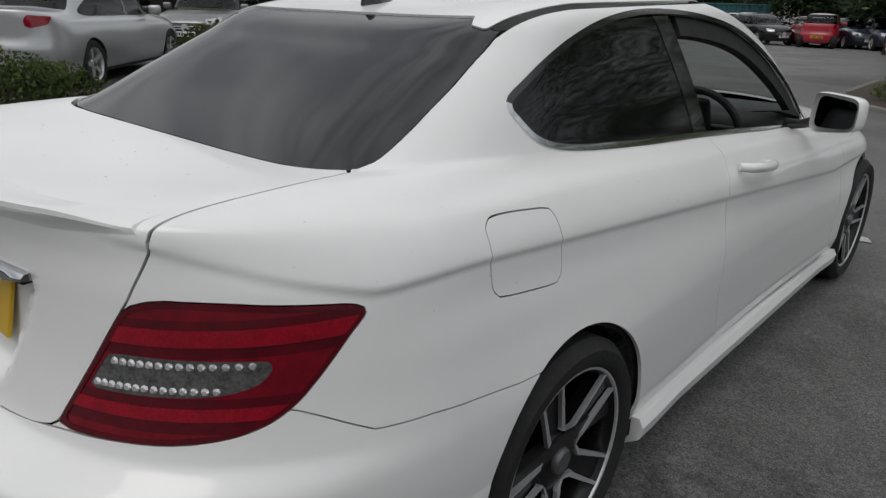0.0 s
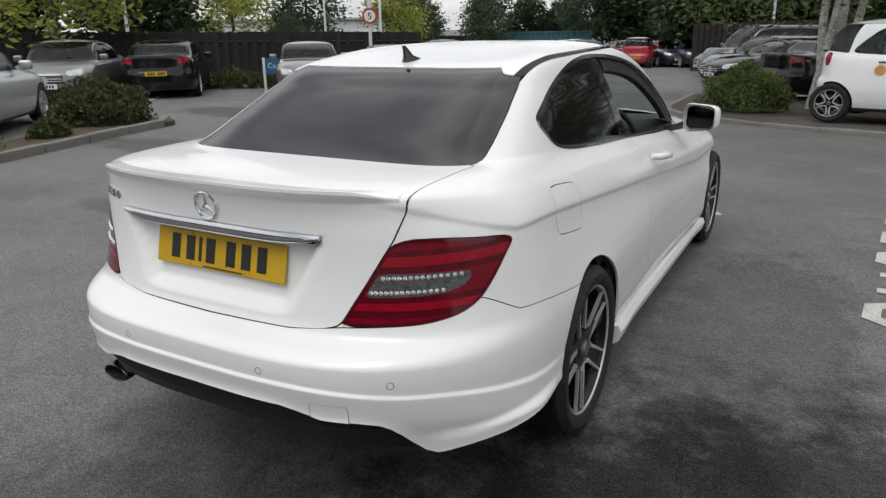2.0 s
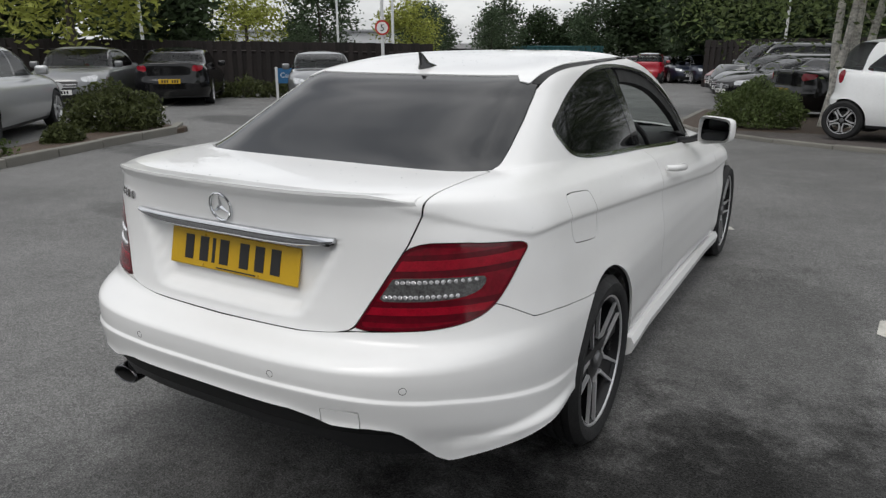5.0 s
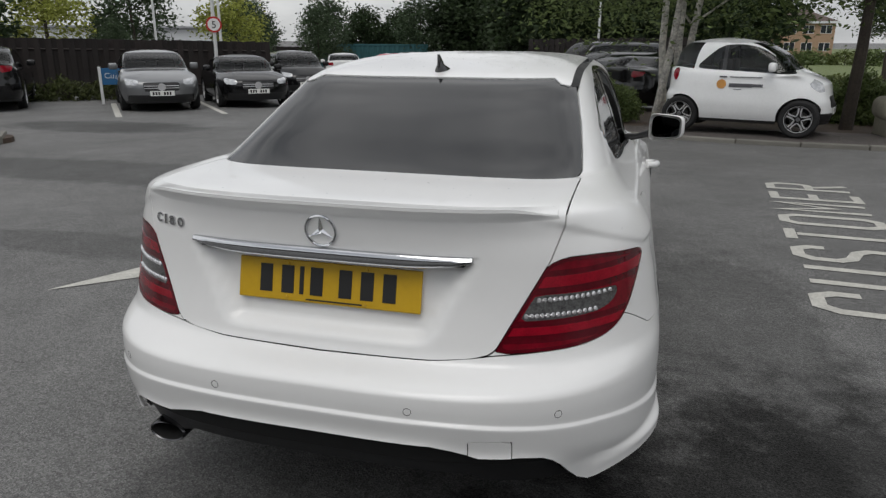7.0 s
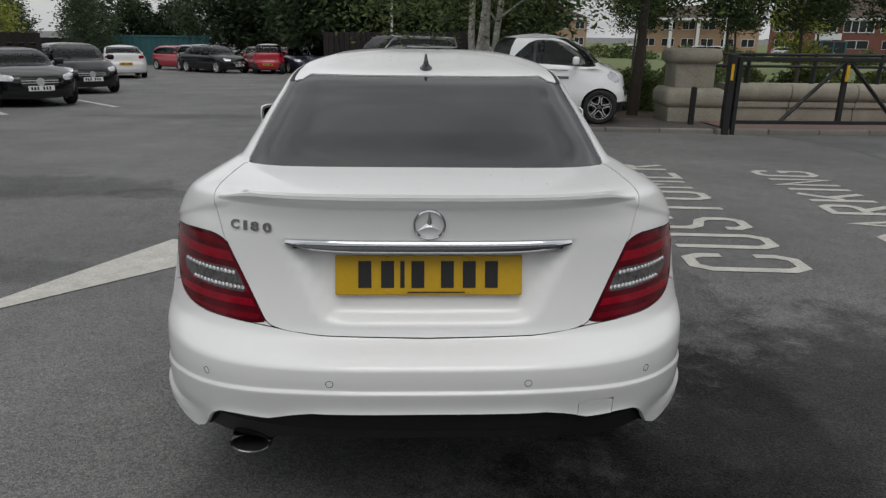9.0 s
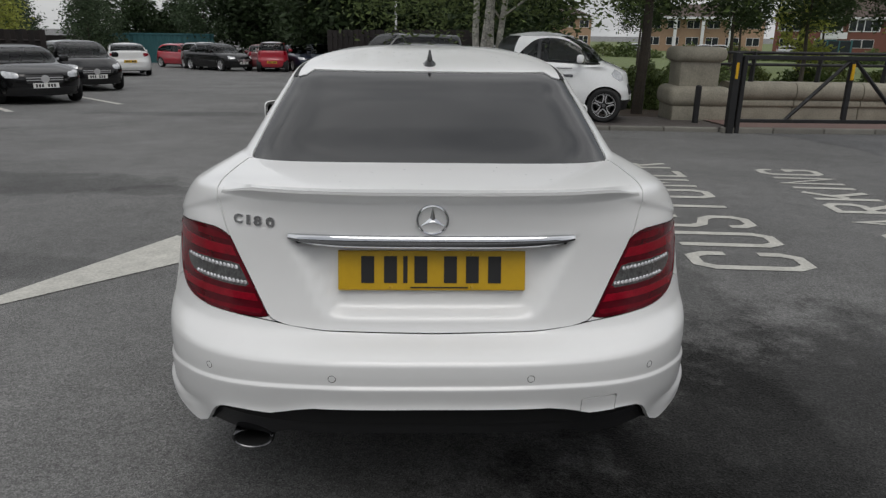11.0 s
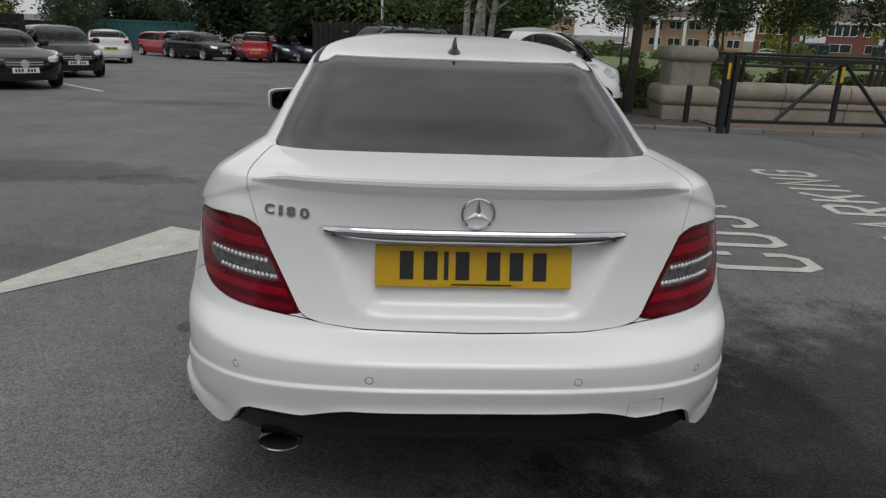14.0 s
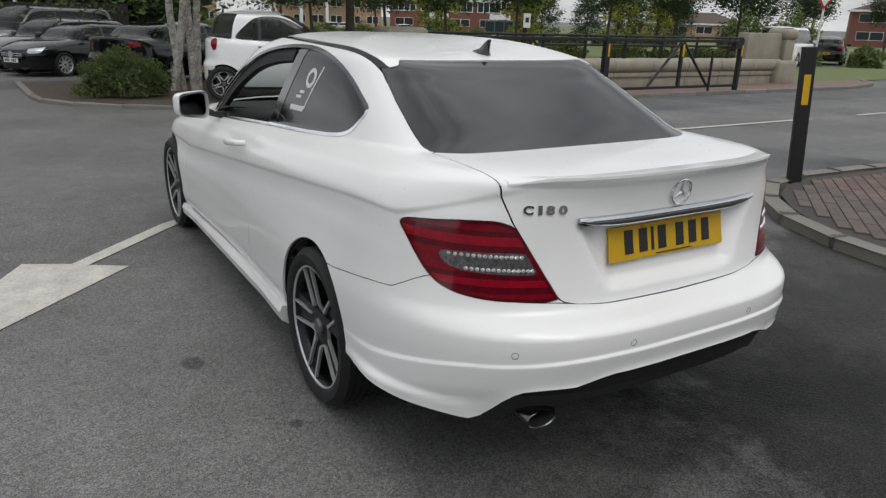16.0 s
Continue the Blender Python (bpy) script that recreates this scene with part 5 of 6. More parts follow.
    if kind != "city":
        for zz in (.535, .585):
            part("grille_bar", box_bm((-.37, L - .045, zz - .009), (.37, L - .015, zz + .009), .005), SATIN, grille)
        emblem = bmesh.new()
        bmesh.ops.create_cone(emblem, cap_ends=True, segments=20, radius1=.085, radius2=.078, depth=.02, matrix=Matrix.Translation((0, L - .012, .56)) @ Matrix.Rotation(radians(90), 4, 'X'))
        part("front_emblem", emblem, SATIN, grille, smooth=True)
    for y, z, mt in ((L + .004, .42, PLATE_WHITE), (-.012, .62 if kind != "city" else .5, PLATE_YELLOW)):
        plate = part("number_plate", box_bm((-.26, y - .006, z - .055), (.26, y + .006, z + .055), .003), mt, car)
        yy = y + .0065 if y > 1 else y - .0065
        for cx in (-.17, -.11, -.05, .07, .13, .19):
            part("bar", box_bm((cx - .02, min(yy, y), z - .035), (cx + .02, max(yy, y), z + .035)), INK, plate)
    for s in (-1, 1):
        bm = box_bm((s * (W * .47) - .10, yw - .42, belt + .0), (s * (W * .47) + .10, yw - .30, belt + .15), .045, 3, m=Matrix.Translation((s * .09, 0, 0)))
        part("door_mirror", bm, paint, car, smooth=True)
        for ya in ax:
            hub = new("wheel")
            hub.parent = car
            hub.matrix_basis = Matrix.Translation((s * (W / 2 - .115), ya, wr)) @ (Matrix.Identity(4) if s > 0 else Matrix.Rotation(math.pi, 4, 'Z')) @ Matrix.Rotation(.3 * ya, 4, 'X')
            wheel_parts(hub, wr, .21, wr * .70, k["style"], RIM_BLACK if k["style"] == "petal" else SATIN, SATIN)
        hy = door_y[0] + .16
        part("door_handle", box_bm((s * W * .47 - .02, hy, belt - .16), (s * W * .47 + .02, hy + .20, belt - .125), .012, 2), paint, car, smooth=True)
    bm = box_bm((-W * .40, ax[0] - .2, .22), (W * .40, ax[1] + .25, .42), .03)
    part("floor_pan", bm, BLACK_GAP, car)
    for ya in ax:
        part("wheel_housing", box_bm((-W * .41, ya - wr * .9, .2), (W * .41, ya + wr * .9, min(belt - .12, wr * 2.0)), .08), BLACK_GAP, car)
    for sx in (-.36, .36):
        bm = box_bm((sx - .24, (yr + yf) / 2 - .05, .45), (sx + .24, (yr + yf) / 2 + .10, belt + .18), .05, 2)
        box_bm((sx - .12, (yr + yf) / 2 - .04, belt + .17), (sx + .12, (yr + yf) / 2 + .06, belt + .32), .03, 2, bm=bm)
        part("front_seat", bm, LEATHER, car, smooth=True)
    part("dashboard", box_bm((-W * .38, yw - .45, .55), (W * .38, yw - .02, belt - .02), .06, 2), LEATHER, car, smooth=True)
    return car


def car_pose(nose_x, nose_y, heading, length, lift=0.0):
    """The pose that puts a car's nose there; heading is a direction (x, y)."""
    d = Vector(heading).normalized()
    tail = Vector((nose_x, nose_y)) - d * length
    rz = math.degrees(math.atan2(-d.x, d.y))
    za, zb = ground_z(tail.x, tail.y), ground_z(nose_x, nose_y)
    return pose(tail.x, tail.y, za + lift, math.degrees(math.atan2(zb - za, length)), 0, rz)


def paint_mat(name, col, metal=0.0):
    return mat(name, col, 0.35, metal, vary=0.04, scale=3, fine=30, coat=1.0)


SILVER, GREY = paint_mat("silver_paint", (.42, .43, .44), .5), paint_mat("grey_paint", (.16, .165, .17), .5)
BLACK, RED, NAVY = mat("black_paint", (.006, .006, .0065), .09, vary=.1, scale=3, spec=.5), paint_mat("red_paint", (.35, .01, .025)), paint_mat("navy_paint", (.015, .02, .04), .2)
MAROON, PLAIN_WHITE, DARKGREY = paint_mat("maroon_paint", (.12, .012, .015)), paint_mat("plain_white_paint", (.72, .72, .71)), paint_mat("dark_grey_paint", (.045, .047, .05), .4)
OUT, IN = (.66, -.75), (-.66, .75)

parked_car("saloon", SILVER, car_pose(-12.1, 6.35, IN, 4.87), "silver saloon parked beyond the shrub island")
parked_car("saloon", BLACK, car_pose(-16.5, 14.4, IN, 4.87), "glossy black saloon parked tail outwards by the fence")
parked_car("saloon", GREY, car_pose(-14.0, 8.3, OUT, 4.87), "metallic grey saloon parked nose outwards behind the shrubs")
parked_car("hatchback", DARKGREY, car_pose(-16.4, 6.4, OUT, 4.20), "dark grey hatchback parked by the dark fence")
parked_car("coupe", GREY, car_pose(-9.75, 12.45, OUT, 4.70), "metallic grey coupe parked nose outwards by the sign")
parked_car("roadster", BLACK, car_pose(-8.35, 14.3, OUT, 4.13), "black roadster with a bright grille bar, nose outwards")
parked_car("hatchback", BLACK, car_pose(-9.3, 19.0, (.62, -.78), 4.20), "plain black hatchback parked nose outwards")
parked_car("coupe", PLAIN_WHITE, car_pose(-14.6, 33.6, (-.45, .9), 4.7), "white coupe parked tail outwards near the container")
parked_car("hatchback", RED, car_pose(-12.8, 41.5, (.8, -.6), 4.2), "bright red hatchback parked before the teal container")
parked_car("estate", SILVER, car_pose(-11.3, 38.6, (.55, -.8), 4.6), "silver estate car in the far row")
parked_car("saloon", BLACK, car_pose(-9.6, 37.2, (.75, -.65), 4.87), "black saloon in the far row")
parked_car("hatchback", MAROON, car_pose(-9.6, 42.0, (-.2, 1), 4.2), "maroon hatchback parked tail outwards in the far row")
parked_car("city", RED, car_pose(-8.3, 39.2, (-.12, 1), 2.69), "tiny red city car with white panels, tail outwards", second=PLAIN_WHITE)
parked_car("saloon", NAVY, car_pose(-6.0, 38.0, (.5, -.86), 4.87), "navy blue saloon in the far row")
parked_car("estate", NAVY, car_pose(-4.7, 37.4, (.5, -.86), 4.6), "dark blue estate car in the far row")
# beyond the planted island
parked_car("hatchback", MAROON, car_pose(-3.4, 28.0, (-.75, -.66), 4.2), "maroon hatchback beside the dark fence")
parked_car("van", DARKGREY, car_pose(-2.7, 24.9, (-.80, -.60), 4.9), "black people carrier with tinted windows", "van")
parked_car("estate", DARKGREY, car_pose(-2.2, 22.3, (-.80, -.60), 4.6), "dark grey estate car beside the people carrier")
parked_car("coupe", BLACK, car_pose(-1.75, 20.2, (-.80, -.60), 4.7), "black coupe with bright multi-spoke wheels")
parked_car("saloon", BLACK, car_pose(4.0, 19.4, (.80, .60), 4.87), "black saloon parked tail outwards behind the shrub")


# trees, shrubs and grass
def leaf_mat(name, col):
    m = mat(name, col, 0.6, vary=0.25, scale=1.2, fine=8, per_island=0.45)
    b = m.node_tree.nodes["Principled BSDF"]
    b.inputs["Specular IOR Level"].default_value = 0.25
    t = m.node_tree
    tr, mx = t.nodes.new("ShaderNodeBsdfTranslucent"), t.nodes.new("ShaderNodeMixShader")
    t.links.new(b.inputs["Base Color"].links[0].from_socket, tr.inputs["Color"])
    mx.inputs[0].default_value = 0.38
    t.links.new(b.outputs[0], mx.inputs[1])
    t.links.new(tr.outputs[0], mx.inputs[2])
    t.links.new(mx.outputs[0], t.nodes["Material Output"].inputs["Surface"])
    return m


LEAF_DARK, LEAF_MID = leaf_mat("dark_leaves", (.036, .056, .024)), leaf_mat("green_leaves", (.082, .115, .036))
LEAF_BIRCH = leaf_mat("birch_leaves", (.125, .165, .06))
LEAF_LIME, LEAF_BUSH = leaf_mat("yellow_green_leaves", (.27, .295, .065)), leaf_mat("shrub_leaves", (.062, .074, .026))
BARK, BIRCH = mat("bark", (.055, .045, .036), .95, vary=.4, scale=5, fine=30, bump=.8, bump_scale=30), mat("birch_bark", (.50, .48, .44), .8, vary=.75, scale=9, fine=26, bump=.4, bump_scale=30)
rng = np.random.default_rng(7)


def leaves(centres, size, spread_up=0.6):
    """Vertices and faces of one small folded leaf card at each centre."""
    n = len(centres)
    a = rng.normal(size=(n, 3))
    a[:, 2] *= spread_up
    a /= np.linalg.norm(a, axis=1)[:, None]
    b = np.cross(a, rng.normal(size=(n, 3)))
    b /= np.linalg.norm(b, axis=1)[:, None]
    s = size * rng.uniform(.6, 1.35, n)[:, None]
    c = np.cross(a, b)
    P = np.stack([centres - a * s, centres + b * s * .42 + c * s * .12, centres + a * s, centres - b * s * .42 + c * s * .12], 1).reshape(-1, 3)
    F = (np.arange(n)[:, None] * 4 + np.arange(4)).tolist()
    return P, F


def tree(name, m, height, crown, base, leaf, size, count, label, bark=None, stems=1, trunk=.14, group="trees"):
    """A trunk with limbs, and a crown of many leaves gathered in clumps with gaps."""
    t = thing(name, m, label, "tree", group)
    bm = bmesh.new()
    tips = []
    for k in range(stems):
        lean = rng.normal(0, .025 + .11 * (stems > 1), 2)
        foot = rng.normal(0, .12 if stems > 1 else 0, 2)
        pts = [(foot[0] + lean[0] * h * height, foot[1] + lean[1] * h * height, h * height * .86 - (.05 if h == 0 else 0)) for h in (0, .2, .45, .7, 1)]
        pts = [(x + rng.normal(0, .03), y + rng.normal(0, .03), z) for x, y, z in pts]
        r = trunk * (.6 if stems > 1 else 1)
        tube_bm(pts, [r * 1.25, r, r * .75, r * .45, r * .12], 8, bm)
        for j in range(7 if stems == 1 else 4):
            h = rng.uniform(base / height, .9)
            a = rng.uniform(0, 2 * math.pi)
            p0 = np.array([np.interp(h, (0, .2, .45, .7, 1), [p[i] for p in pts]) for i in range(3)])
            reach = crown * rng.uniform(.55, .95) * (1 - .45 * h)
            p1 = p0 + np.array([math.cos(a) * reach * .5, math.sin(a) * reach * .5, reach * .35])
            p2 = p0 + np.array([math.cos(a) * reach, math.sin(a) * reach, reach * rng.uniform(.3, .6)])
            tube_bm([p0, p1, p2], [r * .35, r * .22, r * .06], 6, bm)
            tips += [p1, p2, p2]
    part("trunk", bm, bark or BARK, t, smooth=True)
    clumps = []
    for k in range(max(26, count // 60)):
        h = rng.beta(1.3, 1.5)
        z = base + h * (height - base)
        rad = crown * (math.sin(math.pi * min(1, .18 + .80 * h)) ** .7) * rng.uniform(.25, 1.0) ** .6
        a = rng.uniform(0, 2 * math.pi)
        clumps.append((math.cos(a) * rad, math.sin(a) * rad, z))
    clumps = np.array(clumps + [tuple(p) for p in tips])
    pick = rng.integers(0, len(clumps), count)
    P, F = leaves(clumps[pick] + rng.normal(0, 1, (count, 3)) * np.array([.16, .16, .13]) * crown, size)
    mesh_object("crown", P, F, leaf, t, smooth=False)
    return t


def shrub(name, m, rx, ry, h, leaf, size, count, label):
    t = thing(name, m, label, "shrub", "shrubs")
    bm = bmesh.new()
    for k in range(9):
        a, r = rng.uniform(0, 2 * math.pi), rng.uniform(.1, .6)
        tube_bm([(0.1 * math.cos(a), 0.1 * math.sin(a), -.04), (rx * r * math.cos(a) * .6, ry * r * math.sin(a) * .6, h * .4), (rx * r * math.cos(a), ry * r * math.sin(a), h * .8)], [.02, .014, .005], 5, bm)
    part("stem", bm, BARK, t)
    d = rng.normal(size=(count, 3))
    d /= np.linalg.norm(d, axis=1)[:, None]
    d[:, 2] = np.abs(d[:, 2])
    r = rng.uniform(.35, 1, count) ** .45
    lump = 1 + .16 * np.sin(d[:, 0] * 6 + 1) * np.cos(d[:, 1] * 7) + .10 * np.sin(d[:, 2] * 9 + d[:, 0] * 5)
    P = d * (r * lump)[:, None] * np.array([rx, ry, h])
    P, F = leaves(P, size, 1.0)
    mesh_object("foliage", P, F, leaf, t, smooth=False)
    return t


def at_ground(x, y, turn=0, scale=1.0, lift=0.0):
    return Matrix.Translation((x, y, ground_z(x, min(y, 60)) + lift)) @ Matrix.Rotation(turn, 4, 'Z') @ Matrix.Scale(scale, 4)


maple = tree("maple_tree", at_ground(-18.3, 11.6), 5.2, 2.3, 1.75, LEAF_LIME, .13, 3000, "young yellow-green maple in front of the dark fence")
copy_thing(maple, at_ground(-26.4, 26.6, 2, .95))
copy_thing(maple, at_ground(-21.2, 34.5, 4, .9))
dark = tree("ash_tree", at_ground(-25.6, 20.4), 6.6, 2.9, 1.0, LEAF_DARK, .20, 8000, "dense dark green tree behind the fence")
alder = tree("alder_tree", at_ground(-25.0, 31.0), 6.2, 2.3, .9, leaf_mat("grey_green_leaves", (.060, .088, .046)), .13, 5200, "grey-green tree with gaps in its crown behind the fence", trunk=.11)
for x, y, a, s in ((-22.0, 25.8, 1, .42), (-28, 33.0, 2, .52), (-24, 40.0, 3, .72), (-21, 44.5, 4, .72), (-30.5, 16.5, 5, .95), (-22.8, 50.5, .5, .95), (-17.5, 57, 2.4, 1.0), (-27, 47.0, 1.4, .8), (-31, 52, 2.2, .8), (52.5, 66.5, .3, 1.0), (57, 64, 1.9, .9), (61.5, 61.5, 4.0, 1.05), (66, 58, 5.2, .95)):
    copy_thing(alder if x > -29 else dark, at_ground(x, y, a, s))
for x, y, a, s in ((-12.5, 60, 0, 1.25), (-8.5, 58, 1, 1.3), (-4.6, 55, 2, 1.35), (-1.2, 50, 3, 1.3), (1.8, 45, 4, 1.25), (-6.5, 49, 2.9, 1.2), (-2.6, 45, 3.6, 1.2), (.4, 40, .4, 1.25), (3.4, 37.5, 5.1, 1.2), (5.2, 42, 2.2, 1.2), (-4.6, 41, 1.7, 1.15), (-7.4, 54, 4.4, 1.2), (-13.4, 58.2, 3.1, 1.2), (-24.2, 61.5, 4.1, .80), (-21.2, 63.0, .9, .78)):
    copy_thing(dark, at_ground(x, y, a, s))
birch = tree("birch_tree", at_ground(1.35, 14.0, 0, 1, .10), 8.6, 3.5, 1.95, LEAF_BIRCH, .056, 34000, "silver birch with several pale stems on the island", BIRCH, 4, .12)
tree("lime_tree", at_ground(4.5, 12.95, 0, 1, .08), 8.0, 3.0, 2.35, LEAF_MID, .062, 26000, "tall green tree with a dark trunk on the island", BARK, 1, .10)
small = tree("street_tree", at_ground(12.6, 27.5), 6.4, 1.75, 2.65, leaf_mat("street_leaves", (.040, .060, .024)), .095, 6500, "small round green street tree on the grass", BARK, 1, .08)
for x, y, a, s in ((15.4, 27.0, 1, .95), (19.5, 27.2, 2, 1.0), (25.3, 27.0, 3, 1.05), (31.5, 28, 4, 1.0), (36.5, 27.5, 5, 1.1), (9.2, 27.5, .7, 1.0), (50, 36, 2, 1.1), (22, 48, 1.2, 1.1), (30, 52, 2.1, 1.2), (38, 50, 3.3, 1.1), (46, 47, 4.1, 1.2), (55, 50, 5.2, 1.2), (62, 40, .6, 1.2), (70, 44, 1.9, 1.3), (17, 55, 2.8, 1.2), (58, 30, 3.9, 1.0)):
    copy_thing(small, at_ground(x, y, a, s))
pale = tree("willow_tree", at_ground(17.4, 31.0), 5.2, 1.3, .6, LEAF_LIME, .12, 2200, "slender pale green tree on the grass")
for x, y, a, s in ((22.5, 30.5, 2, .9), (29.8, 31, 3, .9), (34.3, 32, 4, .8)):
    copy_thing(pale, at_ground(x, y, a, s))

shrub("broad_shrub", at_ground(-9.25, 6.25, 0, 1, .06), .74, .85, .74, LEAF_BUSH, .045, 6000, "broad olive-green shrub on the kerbed island")
shrub("low_shrub", at_ground(-8.35, 4.75, 0, 1, .06), .26, .30, .26, LEAF_BUSH, .04, 1400, "low ragged shrub at the kerb")
shrub("clipped_shrub", at_ground(-7.72, 2.5, 0, 1, .06), .36, 1.1, .55, LEAF_MID, .035, 4600, "clipped green shrub on the kerbed island")
shrub("spreading_shrub", at_ground(.02, 13.15, 0, 1, .10), .80, .60, .80, LEAF_BIRCH, .035, 9000, "low spreading green shrub on the planted island")
for k in range(9):
    x, y = -20.5 + .75 * k * 1.25, 10.0 + .66 * k * 1.25
    shrub("hedge_shrub", at_ground(x, y), .85, .55, .62, LEAF_BUSH, .06, 1300, "low hedge shrub along the dark fence")
MEADOW = leaf_mat("meadow_leaves", (.125, .150, .050))
for k in range(26):
    x = 7 + k * 1.75 + rng.uniform(-.5, .5)
    shrub("meadow_shrub", at_ground(x, 33 + rng.uniform(-3, 4) - .18 * k), 1.3, .8, rng.uniform(.45, .95), MEADOW if k % 3 else LEAF_MID, .10, 1000, "low overgrown shrub at the meadow's edge")
for k in range(24):
    x = 16 + 2.3 * k + rng.uniform(-.6, .6)
    shrub("hedge_shrub", at_ground(x, 93 - .62 * (x - 16) + rng.uniform(-3, 3), 0, 1, -.06), rng.uniform(1.6, 2.6), 1.4, rng.uniform(.9, 1.9), (MEADOW, LEAF_MID, LEAF_BIRCH)[k % 3], .20, 700, "low green hedge shrub before the offices")
for x, y, h, r in ((40.5, 30, 3.2, 2.2), (43.5, 28.5, 3.0, 2.0), (33, 21, .9, 1.2), (34.6, 18.5, 1.0, .9), (4.2, 16.8, 1.1, 1.2), (3.3, 15.1, 1.35, .9), (5.1, 14.6, 1.0, .8), (6.4, 15.4, 1.2, 1.0), (7.6, 16.5, .9, 1.0)):
    shrub("wild_shrub", at_ground(x, y), r, r * .8, h, LEAF_BIRCH, .055 if y < 17 else .15, 6000 if y < 17 else 2200, "rounded green shrub on the grass")


# islands, kerbs, fence, container, walls, gate, posts, signs and far buildings
STONE = mat("weathered_stone", (.27, .25, .20), .9, vary=.32, scale=3, fine=40, bump=.5, bump_scale=60)
STEEL = mat("black_painted_steel", (.008, .008, .009), .6, vary=.2)
YELLOW = mat("yellow_reflector", (.62, .36, .01), .4, vary=.1)
FENCE = mat("dark_fence_timber", (.016, .012, .011), .85, vary=.4, scale=3, fine=40, bump=.4, bump_scale=40, per_piece=.35)
TEAL = mat("teal_painted_steel", (.030, .115, .125), .6, vary=.2, scale=1.5)
WHITE_POLE = mat("white_painted_steel", (.62, .63, .63), .5, vary=.08)
BLUE = mat("blue_sign", (.015, .11, .26), .5, vary=.06)
BRICK = mat("red_brick_wall", (.165, .066, .050), .9, vary=.2, scale=2, fine=30, bump=.3, bump_scale=30)
BUFF = mat("buff_brick_wall", (.36, .24, .16), .9, vary=.18, scale=2, fine=30)
TILE = mat("brown_roof_tiles", (.085, .062, .052), .9, vary=.25, scale=2, fine=20)
BRIGHT = mat("white_cladding", (.66, .67, .68), .6, vary=.06, scale=.4)
PANE = mat("far_window_pane", (.03, .035, .04), .08, vary=.3)


def island(name, outline, z, material, label):
    mx, my = (sum(p[i] for p in outline) / len(outline) for i in (0, 1))
    outline = [(x + .07 * (mx - x) / math.hypot(mx - x, my - y), y + .07 * (my - y) / math.hypot(mx - x, my - y)) for x, y in outline]
    v, f = plate_faces(outline, -.05, z)
    bm = bmesh.new()
    vs = [bm.verts.new((x, y, zz + ground_z(x, y))) for x, y, zz in v]
    for q in f:
        bm.faces.new([vs[i] for i in q])
    bmesh.ops.recalc_face_normals(bm, faces=bm.faces)
    bmesh.ops.triangulate(bm, faces=[q for q in bm.faces if len(q.verts) > 4])
    return tagged(part(name, bm, material), label, "planting bed", kind="structure")


def kerb_run(parent, points, height=.115, width=.125, stone=.90):
    """Kerb stones laid end to end along a line, the road to their right."""
    pts = [Vector(p) for p in points]
    lens = [(q - p).length for p, q in zip(pts, pts[1:])]
    total = sum(lens)

    def where(s):
        for p, q, l in zip(pts, pts[1:], lens):
            if s <= l or q is pts[-1]:
                return p + (q - p) * min(1, s / l)
            s -= l
    n = max(1, round(total / stone))
    cuts = [total * k / n for k in range(n + 1)]
    for a, b in zip(cuts, cuts[1:]):
        p, q = where(a + .006), where(b - .006)
        d = (q - p)
        bm = box_bm((0, 0, -.08), (d.length, width, height + rng.uniform(-.004, .004)), .016, 2)
        ob = part("kerb_stone", bm, KERB, parent)
        ob.matrix_basis = Matrix.Translation((p.x, p.y, ground_z(p.x, p.y))) @ Matrix.Rotation(math.atan2(d.y, d.x), 4, 'Z')


def arc(cx, cy, r, a0, a1, n=6):
    return [(cx + r * math.cos(radians(a0 + (a1 - a0) * k / n)), cy + r * math.sin(radians(a0 + (a1 - a0) * k / n))) for k in range(n + 1)]


# shrub island on the coupe's left
edge = [(-6.35, -1.0), (-7.13, 3.11), (-7.77, 5.06), (-8.15, 6.45), (-8.25, 6.75)] + arc(-8.75, 6.75, .5, 0, 90, 4)
bed = island("planting_bed_1", edge + [(-9.9, 7.2), (-9.2, 5.3), (-8.0, 3.35), (-7.75, 2.0), (-7.3, -1.0)], .075, SOIL, "bark-covered bed of the shrub island")
kerb_run(bed, edge)
# planted island with the small white car
edge = [(-1.75, 17.6), (-1.55, 13.8), (-1.42, 13.0), (-1.15, 12.42), (-.72, 11.92), (-.15, 11.45), (.45, 11.06), (1.15, 10.72), (2.0, 10.47), (3.3, 10.24), (5.05, 10.12)]
bed = island("planting_bed_2", edge + [(5.05, 12.4), (9, 14.0), (3.0, 17.6)], .056, SOIL, "bark-covered bed with trees behind the kerb")
kerb_run(bed, edge, .072)
sheet("pavement", [(-.62, 12.1), (-.05, 11.60), (.50, 11.22), (1.2, 10.88), (2.02, 10.63), (3.3, 10.40), (5.3, 10.27), (5.3, 12.2), (1.0, 12.3)], .066, asphalt("path_tarmac", (.085, .075, .07)), "reddish tarmac strip behind the kerb", "pavement")
sheet("field", [(5.0, 12.4), (9.0, 14.0), (3.0, 17.6), (2.5, 24), (0, 60), (90, 60), (90, 14.2), (24, 12.2)], .02, GRASS, "rough mown grass field", "grass")
sheet("far_field", [(-5, 60), (300, 60), (300, 320), (-5, 320)], ground_z(0, 60) + .02, GRASS, "rough grass before the offices", "grass", follow=False)
sheet("far_path", [(6, 20.5), (70, 18.0), (70, 19.6), (6, 21.6)], .03, ROAD, "narrow tarmac road across the grass", "road")

